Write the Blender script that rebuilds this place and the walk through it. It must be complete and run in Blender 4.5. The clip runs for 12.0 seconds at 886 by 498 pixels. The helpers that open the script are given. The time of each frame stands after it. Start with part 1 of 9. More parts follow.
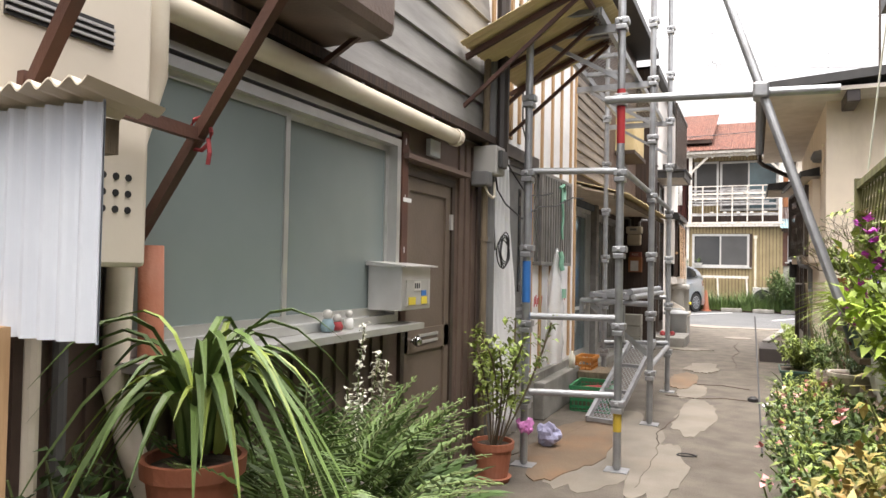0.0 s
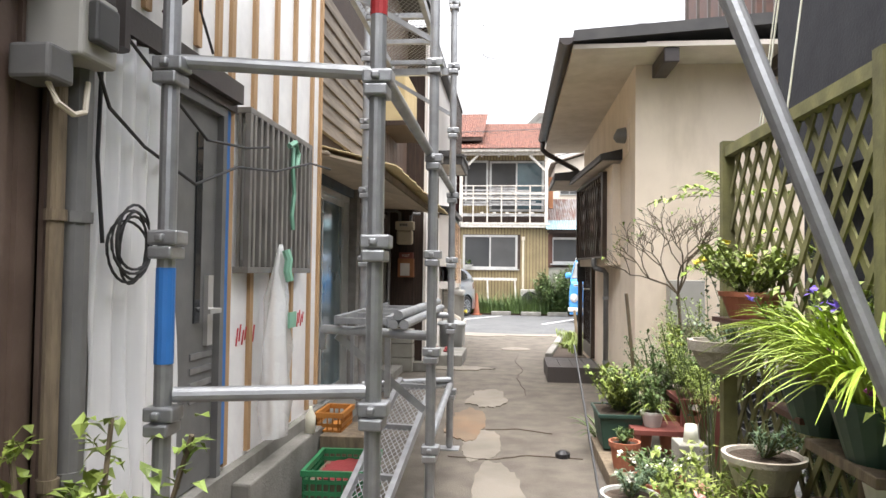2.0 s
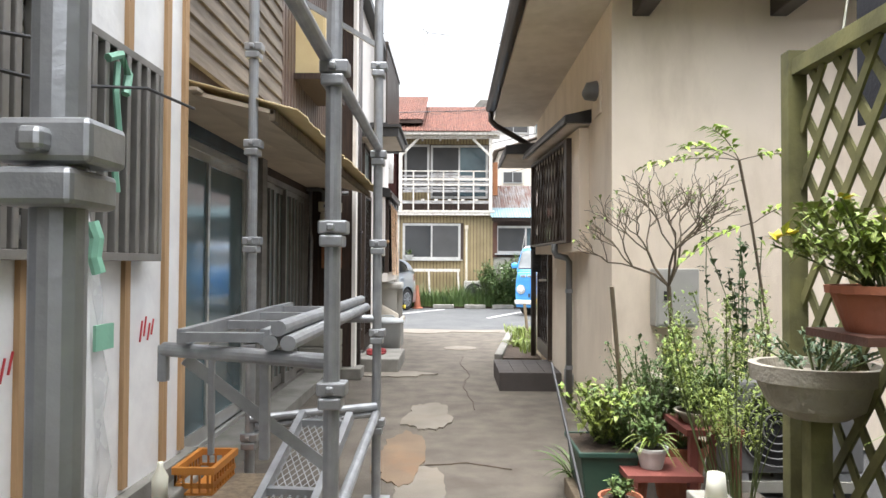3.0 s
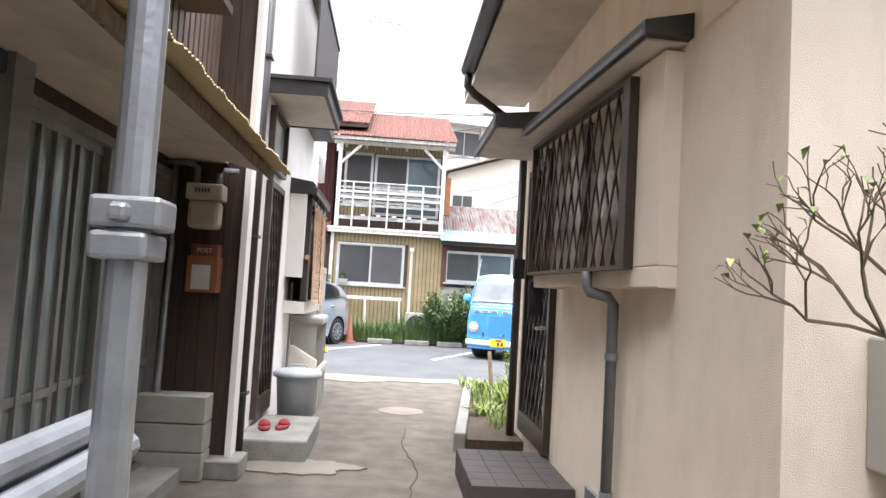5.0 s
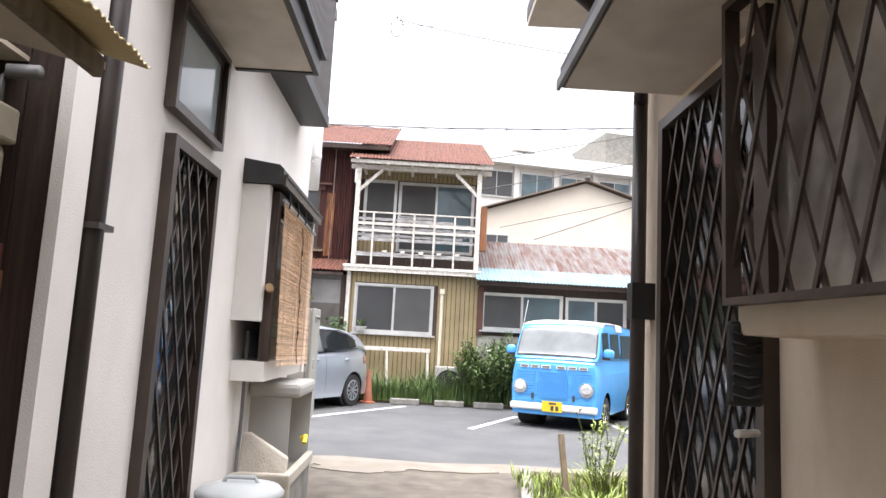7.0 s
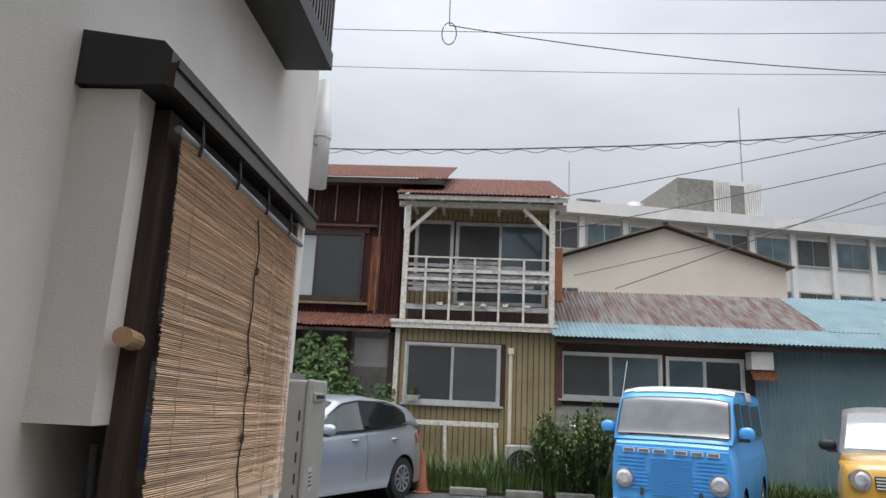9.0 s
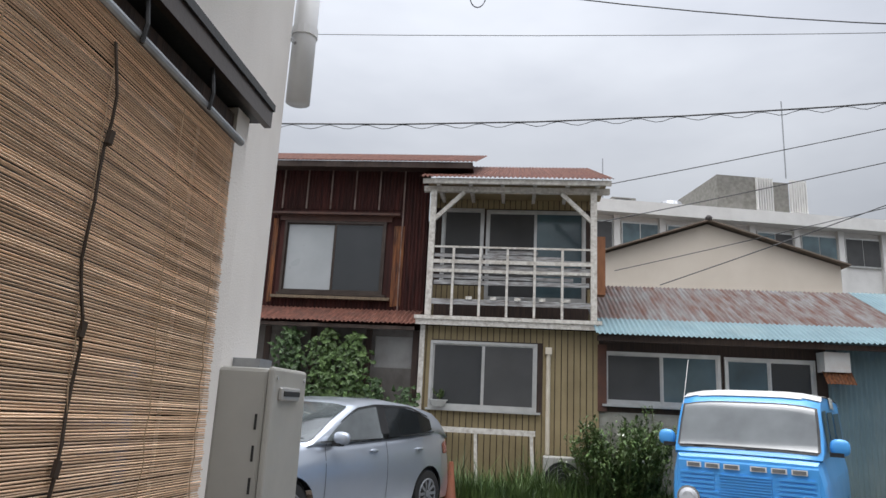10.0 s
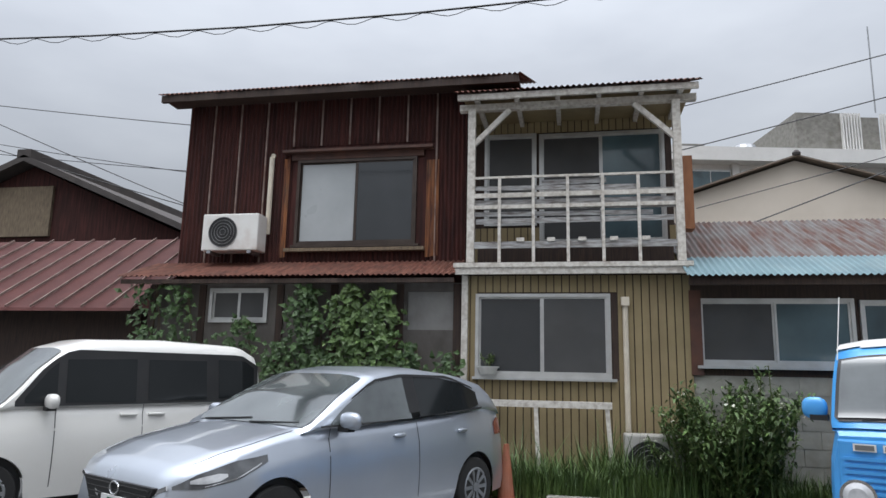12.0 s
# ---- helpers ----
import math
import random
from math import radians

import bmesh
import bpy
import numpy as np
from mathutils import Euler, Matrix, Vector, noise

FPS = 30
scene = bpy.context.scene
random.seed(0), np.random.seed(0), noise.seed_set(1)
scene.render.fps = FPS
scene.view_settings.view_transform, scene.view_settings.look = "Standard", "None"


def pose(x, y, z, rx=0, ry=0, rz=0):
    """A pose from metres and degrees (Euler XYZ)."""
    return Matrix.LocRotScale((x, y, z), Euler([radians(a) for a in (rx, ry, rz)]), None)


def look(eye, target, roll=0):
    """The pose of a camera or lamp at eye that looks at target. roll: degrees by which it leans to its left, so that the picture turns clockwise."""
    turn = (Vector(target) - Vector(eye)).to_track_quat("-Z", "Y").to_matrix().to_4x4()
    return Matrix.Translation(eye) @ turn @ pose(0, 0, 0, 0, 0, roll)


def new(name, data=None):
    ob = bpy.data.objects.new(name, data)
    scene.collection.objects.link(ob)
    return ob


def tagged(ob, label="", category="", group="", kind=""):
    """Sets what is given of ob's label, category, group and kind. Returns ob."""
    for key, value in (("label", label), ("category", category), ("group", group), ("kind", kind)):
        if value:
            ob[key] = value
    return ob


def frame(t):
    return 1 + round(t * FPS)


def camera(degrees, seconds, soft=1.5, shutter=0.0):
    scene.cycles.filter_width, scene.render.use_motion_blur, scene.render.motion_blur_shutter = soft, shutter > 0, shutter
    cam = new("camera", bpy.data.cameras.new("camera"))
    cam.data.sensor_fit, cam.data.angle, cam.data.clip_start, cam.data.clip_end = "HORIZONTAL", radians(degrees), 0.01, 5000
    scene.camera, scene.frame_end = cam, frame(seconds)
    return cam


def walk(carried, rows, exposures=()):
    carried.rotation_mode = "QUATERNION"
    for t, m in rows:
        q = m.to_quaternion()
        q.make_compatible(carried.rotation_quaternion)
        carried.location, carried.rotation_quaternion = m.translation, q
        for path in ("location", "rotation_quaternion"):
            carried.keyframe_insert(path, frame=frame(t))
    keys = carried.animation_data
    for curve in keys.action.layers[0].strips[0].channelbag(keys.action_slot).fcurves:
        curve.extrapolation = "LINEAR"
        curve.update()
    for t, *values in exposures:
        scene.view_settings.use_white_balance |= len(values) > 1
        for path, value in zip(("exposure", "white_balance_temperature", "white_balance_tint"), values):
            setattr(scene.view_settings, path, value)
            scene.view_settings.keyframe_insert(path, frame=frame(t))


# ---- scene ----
# ---- the camera and its walk ----
cam = camera(66.0, 12.0)
PATH = [
    (0, (0.307, 0.097, 1.238), (-0.525, 1.915, 1.288), 1.1),
    (0.5, (0.199, 0.65, 1.222), (-0.379, 2.564, 1.188), 1.2),
    (1, (0.068, 1.248, 1.212), (-0.347, 3.205, 1.177), 1.2),
    (1.5, (-0.004, 1.873, 1.243), (-0.251, 3.857, 1.226), 1.1),
    (2, (-0.07, 2.463, 1.279), (-0.268, 4.452, 1.345), 0.7),
    (2.5, (-0.096, 3.101, 1.258), (-0.19, 5.098, 1.337), 0.6),
    (3, (-0.099, 3.779, 1.256), (-0.127, 5.778, 1.299), 0.3),
    (3.2, (-0.087, 4.037, 1.287), (-0.077, 6.037, 1.315), 0.6),
    (4.8, (-0.171, 6.253, 1.311), (-0.043, 8.246, 1.425), 2.8),
    (5, (-0.172, 6.545, 1.286), (-0.026, 8.535, 1.415), 3.3),
    (5.5, (-0.142, 7.221, 1.278), (0.026, 9.21, 1.414), 3.5),
    (6, (-0.136, 7.893, 1.288), (0.027, 9.88, 1.454), 3.3),
    (6.5, (-0.096, 8.535, 1.291), (0.023, 10.518, 1.516), 2.7),
    (7, (-0.083, 9.248, 1.306), (-0.034, 11.23, 1.57), 3.0),
    (7.2, (-0.08, 9.503, 1.332), (-0.042, 11.485, 1.597), 3.1),
    (8.8, (-0.161, 11.558, 1.454), (-0.266, 13.512, 1.868), 2.5),
    (9, (-0.165, 11.802, 1.454), (-0.294, 13.751, 1.885), 2.6),
    (9.5, (-0.185, 12.412, 1.443), (-0.364, 14.354, 1.889), 2.7),
    (10, (-0.239, 13.022, 1.429), (-0.453, 14.961, 1.874), 2.9),
    (10.5, (-0.225, 13.603, 1.415), (-0.461, 15.542, 1.844), 3.0),
    (11, (-0.273, 14.228, 1.409), (-0.521, 16.168, 1.826), 2.6),
    (11.5, (-0.279, 14.781, 1.425), (-0.571, 16.721, 1.811), 2.0),
    (12, (-0.316, 15.28, 1.41), (-0.692, 17.215, 1.769), 1.2),
]
# exposure is set to the dim alley first, then to the bright sky over the car park
EXPOSURES = [(0.0, 1.25, 6900, 14), (1.5, 1.3, 6700, 13), (3.2, 1.2, 6350, 10), (5.0, 1.4, 6200, 14), (6.0, 1.36, 6500, 15), (7.2, 1.0, 6400, 14), (8.8, -0.2, 6250, 10), (9.5, -0.27, 6250, 11), (12.0, -0.39, 6100, 10)]

walk(cam, [(t, look(eye, target, roll)) for t, eye, target, roll in PATH], EXPOSURES)

# ---- world and sun: a bright overcast day ----
SUN_UP, SUN_TURN = radians(80), radians(215)
world = bpy.data.worlds.new("overcast")
scene.world = world
world.use_nodes = True
wn = world.node_tree
wn.nodes.clear()
w_out = wn.nodes.new("ShaderNodeOutputWorld")
w_bg = wn.nodes.new("ShaderNodeBackground")
w_sky = wn.nodes.new("ShaderNodeTexSky")
w_sky.sky_type = "NISHITA"
w_sky.sun_disc = False
w_sky.sun_elevation, w_sky.sun_rotation = SUN_UP, SUN_TURN
w_sky.dust_density, w_sky.air_density, w_sky.ozone_density = 4.0, 1.5, 1.0
w_hsv = wn.nodes.new("ShaderNodeHueSaturation")
w_hsv.inputs["Saturation"].default_value = 0.14
w_tc = wn.nodes.new("ShaderNodeTexCoord")
w_map = wn.nodes.new("ShaderNodeMapping")
w_map.inputs["Scale"].default_value = (1.0, 1.0, 2.6)
w_noise = wn.nodes.new("ShaderNodeTexNoise")
w_noise.inputs["Scale"].default_value = 2.2
w_noise.inputs["Detail"].default_value = 5.0
w_ramp = wn.nodes.new("ShaderNodeValToRGB")
w_ramp.color_ramp.elements[0].position, w_ramp.color_ramp.elements[0].color = 0.3, (0.80, 0.81, 0.84, 1)
w_ramp.color_ramp.elements[1].position, w_ramp.color_ramp.elements[1].color = 0.7, (1.1, 1.1, 1.1, 1)
w_mul = wn.nodes.new("ShaderNodeMix")
w_mul.data_type, w_mul.blend_type = "RGBA", "MULTIPLY"
w_mul.inputs["Factor"].default_value = 1.0
# an overcast sky is about three times as bright overhead as near the horizon
w_sep = wn.nodes.new("ShaderNodeSeparateXYZ")
w_up = wn.nodes.new("ShaderNodeMapRange")
w_up.interpolation_type = "SMOOTHSTEP"
w_up.inputs["From Min"].default_value, w_up.inputs["From Max"].default_value = 0.0, 1.0
w_up.inputs["To Min"].default_value, w_up.inputs["To Max"].default_value = 0.82, 2.8
w_grad = wn.nodes.new("ShaderNodeMix")
w_grad.data_type, w_grad.blend_type = "RGBA", "MULTIPLY"
w_grad.inputs["Factor"].default_value = 1.0
w_bg.inputs["Strength"].default_value = 0.15
wn.links.new(w_tc.outputs["Generated"], w_map.inputs["Vector"])
wn.links.new(w_map.outputs["Vector"], w_noise.inputs["Vector"])
wn.links.new(w_noise.outputs["Fac"], w_ramp.inputs["Fac"])
wn.links.new(w_sky.outputs["Color"], w_hsv.inputs["Color"])
wn.links.new(w_hsv.outputs["Color"], w_mul.inputs["A"])
wn.links.new(w_ramp.outputs["Color"], w_mul.inputs["B"])
wn.links.new(w_tc.outputs["Generated"], w_sep.inputs["Vector"])
wn.links.new(w_sep.outputs["Z"], w_up.inputs["Value"])
wn.links.new(w_mul.outputs["Result"], w_grad.inputs["A"])
wn.links.new(w_up.outputs["Result"], w_grad.inputs["B"])
wn.links.new(w_grad.outputs["Result"], w_bg.inputs["Color"])
wn.links.new(w_bg.outputs["Background"], w_out.inputs["Surface"])
sun = new("sun", bpy.data.lights.new("sun", "SUN"))
sun.data.energy, sun.data.angle, sun.data.color = 1.5, radians(60), (1.0, 0.97, 0.93)
sun.matrix_world = look((8, -6, 20), (8 - math.cos(SUN_UP) * 0.5, -6 + math.cos(SUN_UP) * 0.9, 20 - math.sin(SUN_UP)))


# ---- materials ----
def mat(name, c1, c2=None, rough=0.7, metal=0.0, scale=6.0, stretch=(1, 1, 1), bump=0.15, bscale=70.0, stain=0.25,
        stain_scale=1.3, stain_stretch=(1, 1, 1), stain_col=(0.08, 0.06, 0.04), vary=0.0, spec=0.5, trans=0.0, coat=0.0, island=False, sub=0.0):
    m = bpy.data.materials.new(name)
    m.use_nodes = True
    nt = m.node_tree
    b = nt.nodes["Principled BSDF"]
    N, L = nt.nodes.new, nt.links.new
    tc = N("ShaderNodeTexCoord")
    mp = N("ShaderNodeMapping")
    mp.inputs["Scale"].default_value = stretch
    L(tc.outputs["Object"], mp.inputs["Vector"])
    n1 = N("ShaderNodeTexNoise")
    n1.inputs["Scale"].default_value, n1.inputs["Detail"].default_value = scale, 5.0
    L(mp.outputs["Vector"], n1.inputs["Vector"])
    r1 = N("ShaderNodeValToRGB")
    c2 = c2 or tuple(v * 0.8 for v in c1)
    r1.color_ramp.elements[0].position, r1.color_ramp.elements[0].color = 0.35, (*c1, 1)
    r1.color_ramp.elements[1].position, r1.color_ramp.elements[1].color = 0.68, (*c2, 1)
    L(n1.outputs["Fac"], r1.inputs["Fac"])
    col = r1.outputs["Color"]
    if stain:
        mp2 = N("ShaderNodeMapping")
        mp2.inputs["Scale"].default_value = stain_stretch
        L(tc.outputs["Object"], mp2.inputs["Vector"])
        n2 = N("ShaderNodeTexNoise")
        n2.inputs["Scale"].default_value, n2.inputs["Detail"].default_value, n2.inputs["Roughness"].default_value = stain_scale, 7.0, 0.65
        L(mp2.outputs["Vector"], n2.inputs["Vector"])
        r2 = N("ShaderNodeValToRGB")
        r2.color_ramp.elements[0].position, r2.color_ramp.elements[0].color = 0.48, (0, 0, 0, 1)
        r2.color_ramp.elements[1].position, r2.color_ramp.elements[1].color = 0.75, (stain, stain, stain, 1)
        L(n2.outputs["Fac"], r2.inputs["Fac"])
        mx = N("ShaderNodeMix")
        mx.data_type = "RGBA"
        L(r2.outputs["Color"], mx.inputs["Factor"])
        L(col, mx.inputs["A"])
        mx.inputs["B"].default_value = (*stain_col, 1)
        col = mx.outputs["Result"]
    if vary:
        oi = N("ShaderNodeNewGeometry" if island else "ShaderNodeObjectInfo")
        mr = N("ShaderNodeMapRange")
        mr.inputs["To Min"].default_value, mr.inputs["To Max"].default_value = 1 - vary, 1 + vary
        L(oi.outputs["Random Per Island" if island else "Random"], mr.inputs["Value"])
        hs = N("ShaderNodeHueSaturation")
        L(mr.outputs["Result"], hs.inputs["Value"])
        L(col, hs.inputs["Color"])
        col = hs.outputs["Color"]
    L(col, b.inputs["Base Color"])
    b.inputs["Metallic"].default_value = metal
    b.inputs["Specular IOR Level"].default_value = spec
    b.inputs["Transmission Weight"].default_value = trans
    b.inputs["Coat Weight"].default_value = coat
    b.inputs["Coat Roughness"].default_value = 0.05
    if sub:
        b.inputs["Subsurface Weight"].default_value = sub
        b.inputs["Subsurface Radius"].default_value = (0.02, 0.03, 0.01)
    n3 = N("ShaderNodeTexNoise")
    n3.inputs["Scale"].default_value, n3.inputs["Detail"].default_value = bscale, 3.0
    L(mp.outputs["Vector"], n3.inputs["Vector"])
    rr = N("ShaderNodeMapRange")
    rr.inputs["To Min"].default_value, rr.inputs["To Max"].default_value = max(0.02, rough - 0.08), min(1.0, rough + 0.1)
    L(n1.outputs["Fac"], rr.inputs["Value"])
    L(rr.outputs["Result"], b.inputs["Roughness"])
    if bump:
        bp = N("ShaderNodeBump")
        bp.inputs["Strength"].default_value, bp.inputs["Distance"].default_value = bump, 0.01
        L(n3.outputs["Fac"], bp.inputs["Height"])
        L(bp.outputs["Normal"], b.inputs["Normal"])
    return m


RUST = (0.16, 0.05, 0.02)
M = {}


def defm(key, *a, **k):
    M[key] = mat(key, *a, **k)


defm("siding_brown", (0.115, 0.078, 0.061), (0.165, 0.116, 0.092), rough=0.5, stain=0.35, stain_stretch=(1, 1, 0.15), stain_scale=4, stain_col=(0.12, 0.09, 0.07))
defm("door_brown", (0.125, 0.093, 0.07), (0.155, 0.118, 0.09), rough=0.42, stain=0.2, stain_col=(0.12, 0.1, 0.08))
defm("board_grey", (0.30, 0.29, 0.27), (0.22, 0.21, 0.20), rough=0.85, stretch=(1, 0.15, 1), scale=14, stain=0.45, stain_col=(0.10, 0.09, 0.08))
defm("board_old", (0.25, 0.21, 0.17), (0.13, 0.11, 0.09), rough=0.9, stretch=(1, 0.12, 1.5), scale=18, stain=0.5, bump=0.4)
defm("wood_dark", (0.026, 0.015, 0.011), (0.062, 0.036, 0.025), rough=0.72, stretch=(4, 4, 0.25), scale=14, bump=0.3, bscale=30, stain=0.3)
defm("wood_pale", (0.46, 0.30, 0.16), (0.36, 0.22, 0.11), rough=0.75, stretch=(4, 4, 0.3), scale=12, stain=0.2, vary=0.12)
defm("wood_weathered", (0.22, 0.17, 0.11), (0.13, 0.10, 0.07), rough=0.9, stretch=(3, 3, 0.5), scale=12, stain=0.4, bump=0.35)
defm("trellis_green", (0.20, 0.19, 0.075), (0.12, 0.115, 0.05), rough=0.8, scale=10, stain=0.4, stain_col=(0.06, 0.05, 0.03), vary=0.15)
defm("alu", (0.62, 0.62, 0.60), (0.52, 0.52, 0.50), rough=0.38, metal=0.7, bump=0.04, stain=0.15, stain_col=(0.3, 0.28, 0.25))
defm("alu_dark", (0.30, 0.285, 0.265), (0.22, 0.21, 0.195), rough=0.42, metal=0.5, bump=0.05, stain=0.25, stain_col=(0.08, 0.075, 0.07))
defm("panel_stained", (0.17, 0.155, 0.14), (0.095, 0.085, 0.075), rough=0.92, scale=3, stretch=(1, 1, 0.5), stain=0.5, stain_scale=3, stain_col=(0.05, 0.042, 0.036), bump=0.3)
# transom glass: the sky's pale blue reflection is its base colour
defm("pane_sky_sheen", (0.42, 0.47, 0.49), (0.30, 0.35, 0.37), rough=0.1, scale=1.2, bump=0, stain=0, spec=0.7)
defm("lamp_dark", (0.05, 0.052, 0.055), (0.11, 0.115, 0.12), rough=0.12, scale=9, bump=0, stain=0, coat=1.0)
defm("alu_brown", (0.05, 0.036, 0.028), (0.07, 0.052, 0.042), rough=0.35, metal=0.4, bump=0.05, stain=0.2, stain_col=(0.14, 0.12, 0.1))
defm("pvc_cream", (0.68, 0.62, 0.50), (0.60, 0.53, 0.42), rough=0.45, bump=0.05, stain=0.3, stain_col=(0.3, 0.24, 0.17))
defm("pvc_grey", (0.17, 0.17, 0.165), (0.13, 0.13, 0.13), rough=0.5, bump=0.05, stain=0.25)
defm("pipe_dark", (0.03, 0.022, 0.02), (0.045, 0.036, 0.03), rough=0.4, bump=0.06, stain=0.2, stain_col=(0.1, 0.09, 0.08))
defm("stucco_beige", (0.82, 0.71, 0.575), (0.76, 0.655, 0.525), rough=0.92, scale=3, bump=0.4, bscale=230, stain=0.42, stain_scale=2.4, stain_stretch=(1, 1, 0.35), stain_col=(0.42, 0.33, 0.23))
defm("stucco_white", (0.86, 0.825, 0.775), (0.79, 0.75, 0.70), rough=0.92, scale=2, bump=0.22, bscale=170, stain=0.22, stain_scale=0.8, stain_stretch=(1, 1, 0.4), stain_col=(0.36, 0.33, 0.3))
defm("soffit", (0.66, 0.60, 0.53), (0.58, 0.52, 0.45), rough=0.9, stain=0.25, bump=0.1)
defm("plaster_grey", (0.33, 0.32, 0.30), (0.26, 0.25, 0.235), rough=0.95, scale=4, stain=0.4, stain_scale=2.2, stain_col=(0.14, 0.12, 0.1))
defm("roof_black", (0.022, 0.021, 0.021), (0.04, 0.038, 0.036), rough=0.5, bump=0.1, stain=0.2, stain_col=(0.08, 0.07, 0.065))
defm("sheet_white", (0.84, 0.84, 0.83), (0.76, 0.76, 0.76), rough=0.34, scale=9, bump=1.0, bscale=7, stain=0.12, stain_col=(0.5, 0.48, 0.45))
defm("poly_sheet", (0.90, 0.90, 0.90), (0.78, 0.79, 0.80), rough=0.2, scale=6, stretch=(1, 1, 0.2), bump=1.0, bscale=5, stain=0)
defm("galv", (0.40, 0.41, 0.42), (0.31, 0.32, 0.33), rough=0.42, metal=0.75, scale=12, bump=0.12, stain=0.35, stain_col=(0.17, 0.15, 0.13), stain_scale=7)
defm("galv_light", (0.36, 0.37, 0.38), (0.28, 0.29, 0.30), rough=0.48, metal=0.6, scale=12, bump=0.1, stain=0.25, stain_col=(0.2, 0.18, 0.16), stain_scale=7)
defm("paint_red", (0.42, 0.025, 0.03), rough=0.5, stain=0.2)
defm("paint_yellow", (0.62, 0.44, 0.05), rough=0.5, stain=0.3)
defm("iron_brown", (0.06, 0.028, 0.02), (0.10, 0.045, 0.03), rough=0.6, bump=0.2, stain=0.4, stain_col=RUST)
defm("glass_frost", (0.20, 0.235, 0.225), (0.165, 0.20, 0.19), rough=0.22, scale=1.5, bump=0.0, stain=0.12, stain_col=(0.3, 0.32, 0.3), spec=0.6)
defm("glass_dark", (0.025, 0.028, 0.03), (0.035, 0.038, 0.04), rough=0.06, scale=1.2, bump=0, stain=0, spec=0.8)
defm("glass_teal", (0.10, 0.16, 0.18), (0.05, 0.075, 0.085), rough=0.12, scale=1.0, bump=0, stain=0, spec=0.7)
defm("screen_grey", (0.065, 0.065, 0.064), (0.05, 0.05, 0.049), rough=0.45, scale=2, bump=0.1, bscale=400, stain=0.1, spec=0.5)
defm("curtain_white", (0.42, 0.44, 0.44), (0.36, 0.38, 0.38), rough=0.3, scale=2, bump=0.05, stain=0.1)
defm("canopy_cream", (0.66, 0.54, 0.30), (0.60, 0.47, 0.25), rough=0.6, scale=4, stain=0.25, stain_col=(0.35, 0.24, 0.12), bump=0.1)
defm("canopy_under", (0.62, 0.53, 0.42), (0.52, 0.44, 0.34), rough=0.85, scale=4, stain=0.3)
defm("panel_white_corr", (0.66, 0.70, 0.74), (0.60, 0.64, 0.69), rough=0.4, bump=0.05, stain=0.12, stain_col=(0.45, 0.45, 0.45))
defm("enamel_cream", (0.64, 0.58, 0.48), (0.60, 0.54, 0.44), rough=0.4, bump=0.03, stain=0.15, stain_col=(0.35, 0.28, 0.2))
defm("enamel_grey", (0.40, 0.39, 0.355), (0.36, 0.35, 0.32), rough=0.42, bump=0.03, stain=0.12, stain_col=(0.25, 0.24, 0.22))
defm("enamel_white", (0.72, 0.71, 0.67), (0.68, 0.66, 0.62), rough=0.4, bump=0.03, stain=0.25, stain_col=(0.35, 0.18, 0.08), stain_scale=3)
defm("black", (0.012, 0.012, 0.013), (0.02, 0.02, 0.02), rough=0.55, bump=0.05, stain=0)
defm("rubber", (0.018, 0.018, 0.018), (0.028, 0.027, 0.026), rough=0.85, bump=0.1, stain=0.15, stain_col=(0.07, 0.06, 0.05))
defm("concrete", (0.125, 0.107, 0.085), (0.078, 0.067, 0.054), rough=0.93, scale=4.5, bump=0.5, bscale=90, stain=0.6, stain_scale=1.6, stain_col=(0.062, 0.05, 0.038))
defm("concrete_pale", (0.195, 0.174, 0.142), (0.145, 0.128, 0.104), rough=0.9, scale=3, bump=0.3, bscale=90, stain=0.35, stain_scale=2, stain_col=(0.20, 0.155, 0.108))
defm("concrete_rusty", (0.17, 0.12, 0.077), (0.13, 0.094, 0.064), rough=0.92, scale=3, bump=0.3, stain=0.45, stain_scale=2, stain_col=(0.26, 0.12, 0.045))
defm("concrete_grey", (0.25, 0.24, 0.215), (0.18, 0.172, 0.152), rough=0.95, scale=5, bump=0.35, stain=0.45, stain_scale=2.5, stain_col=(0.12, 0.11, 0.08))
defm("block_grey", (0.34, 0.33, 0.29), (0.29, 0.28, 0.24), rough=0.95, scale=8, bump=0.5, bscale=140, stain=0.35, stain_col=(0.17, 0.15, 0.11), vary=0.08)
defm("asphalt", (0.066, 0.068, 0.07), (0.098, 0.098, 0.097), rough=0.93, scale=1.4, bump=0.6, bscale=220, stain=0.35, stain_scale=0.6, stain_col=(0.075, 0.075, 0.075))
defm("line_white", (0.62, 0.62, 0.60), (0.42, 0.42, 0.40), rough=0.85, scale=14, bump=0.3, stain=0.4, stain_scale=9, stain_col=(0.16, 0.16, 0.16))
defm("soil", (0.075, 0.052, 0.035), (0.045, 0.032, 0.022), rough=1.0, scale=25, bump=0.9, bscale=60, stain=0)
defm("terracotta", (0.36, 0.125, 0.065), (0.30, 0.10, 0.055), rough=0.8, bump=0.2, stain=0.3, stain_col=(0.45, 0.36, 0.28), vary=0.12)
defm("pot_stone", (0.50, 0.455, 0.385), (0.40, 0.36, 0.30), rough=0.95, scale=9, bump=0.5, stain=0.45, stain_col=(0.14, 0.13, 0.08), vary=0.1)
defm("pot_green", (0.025, 0.07, 0.05), (0.02, 0.055, 0.04), rough=0.5, bump=0.05, stain=0.2)
defm("pot_white", (0.60, 0.60, 0.57), (0.52, 0.52, 0.49), rough=0.5, bump=0.05, stain=0.35, stain_col=(0.24, 0.22, 0.16))
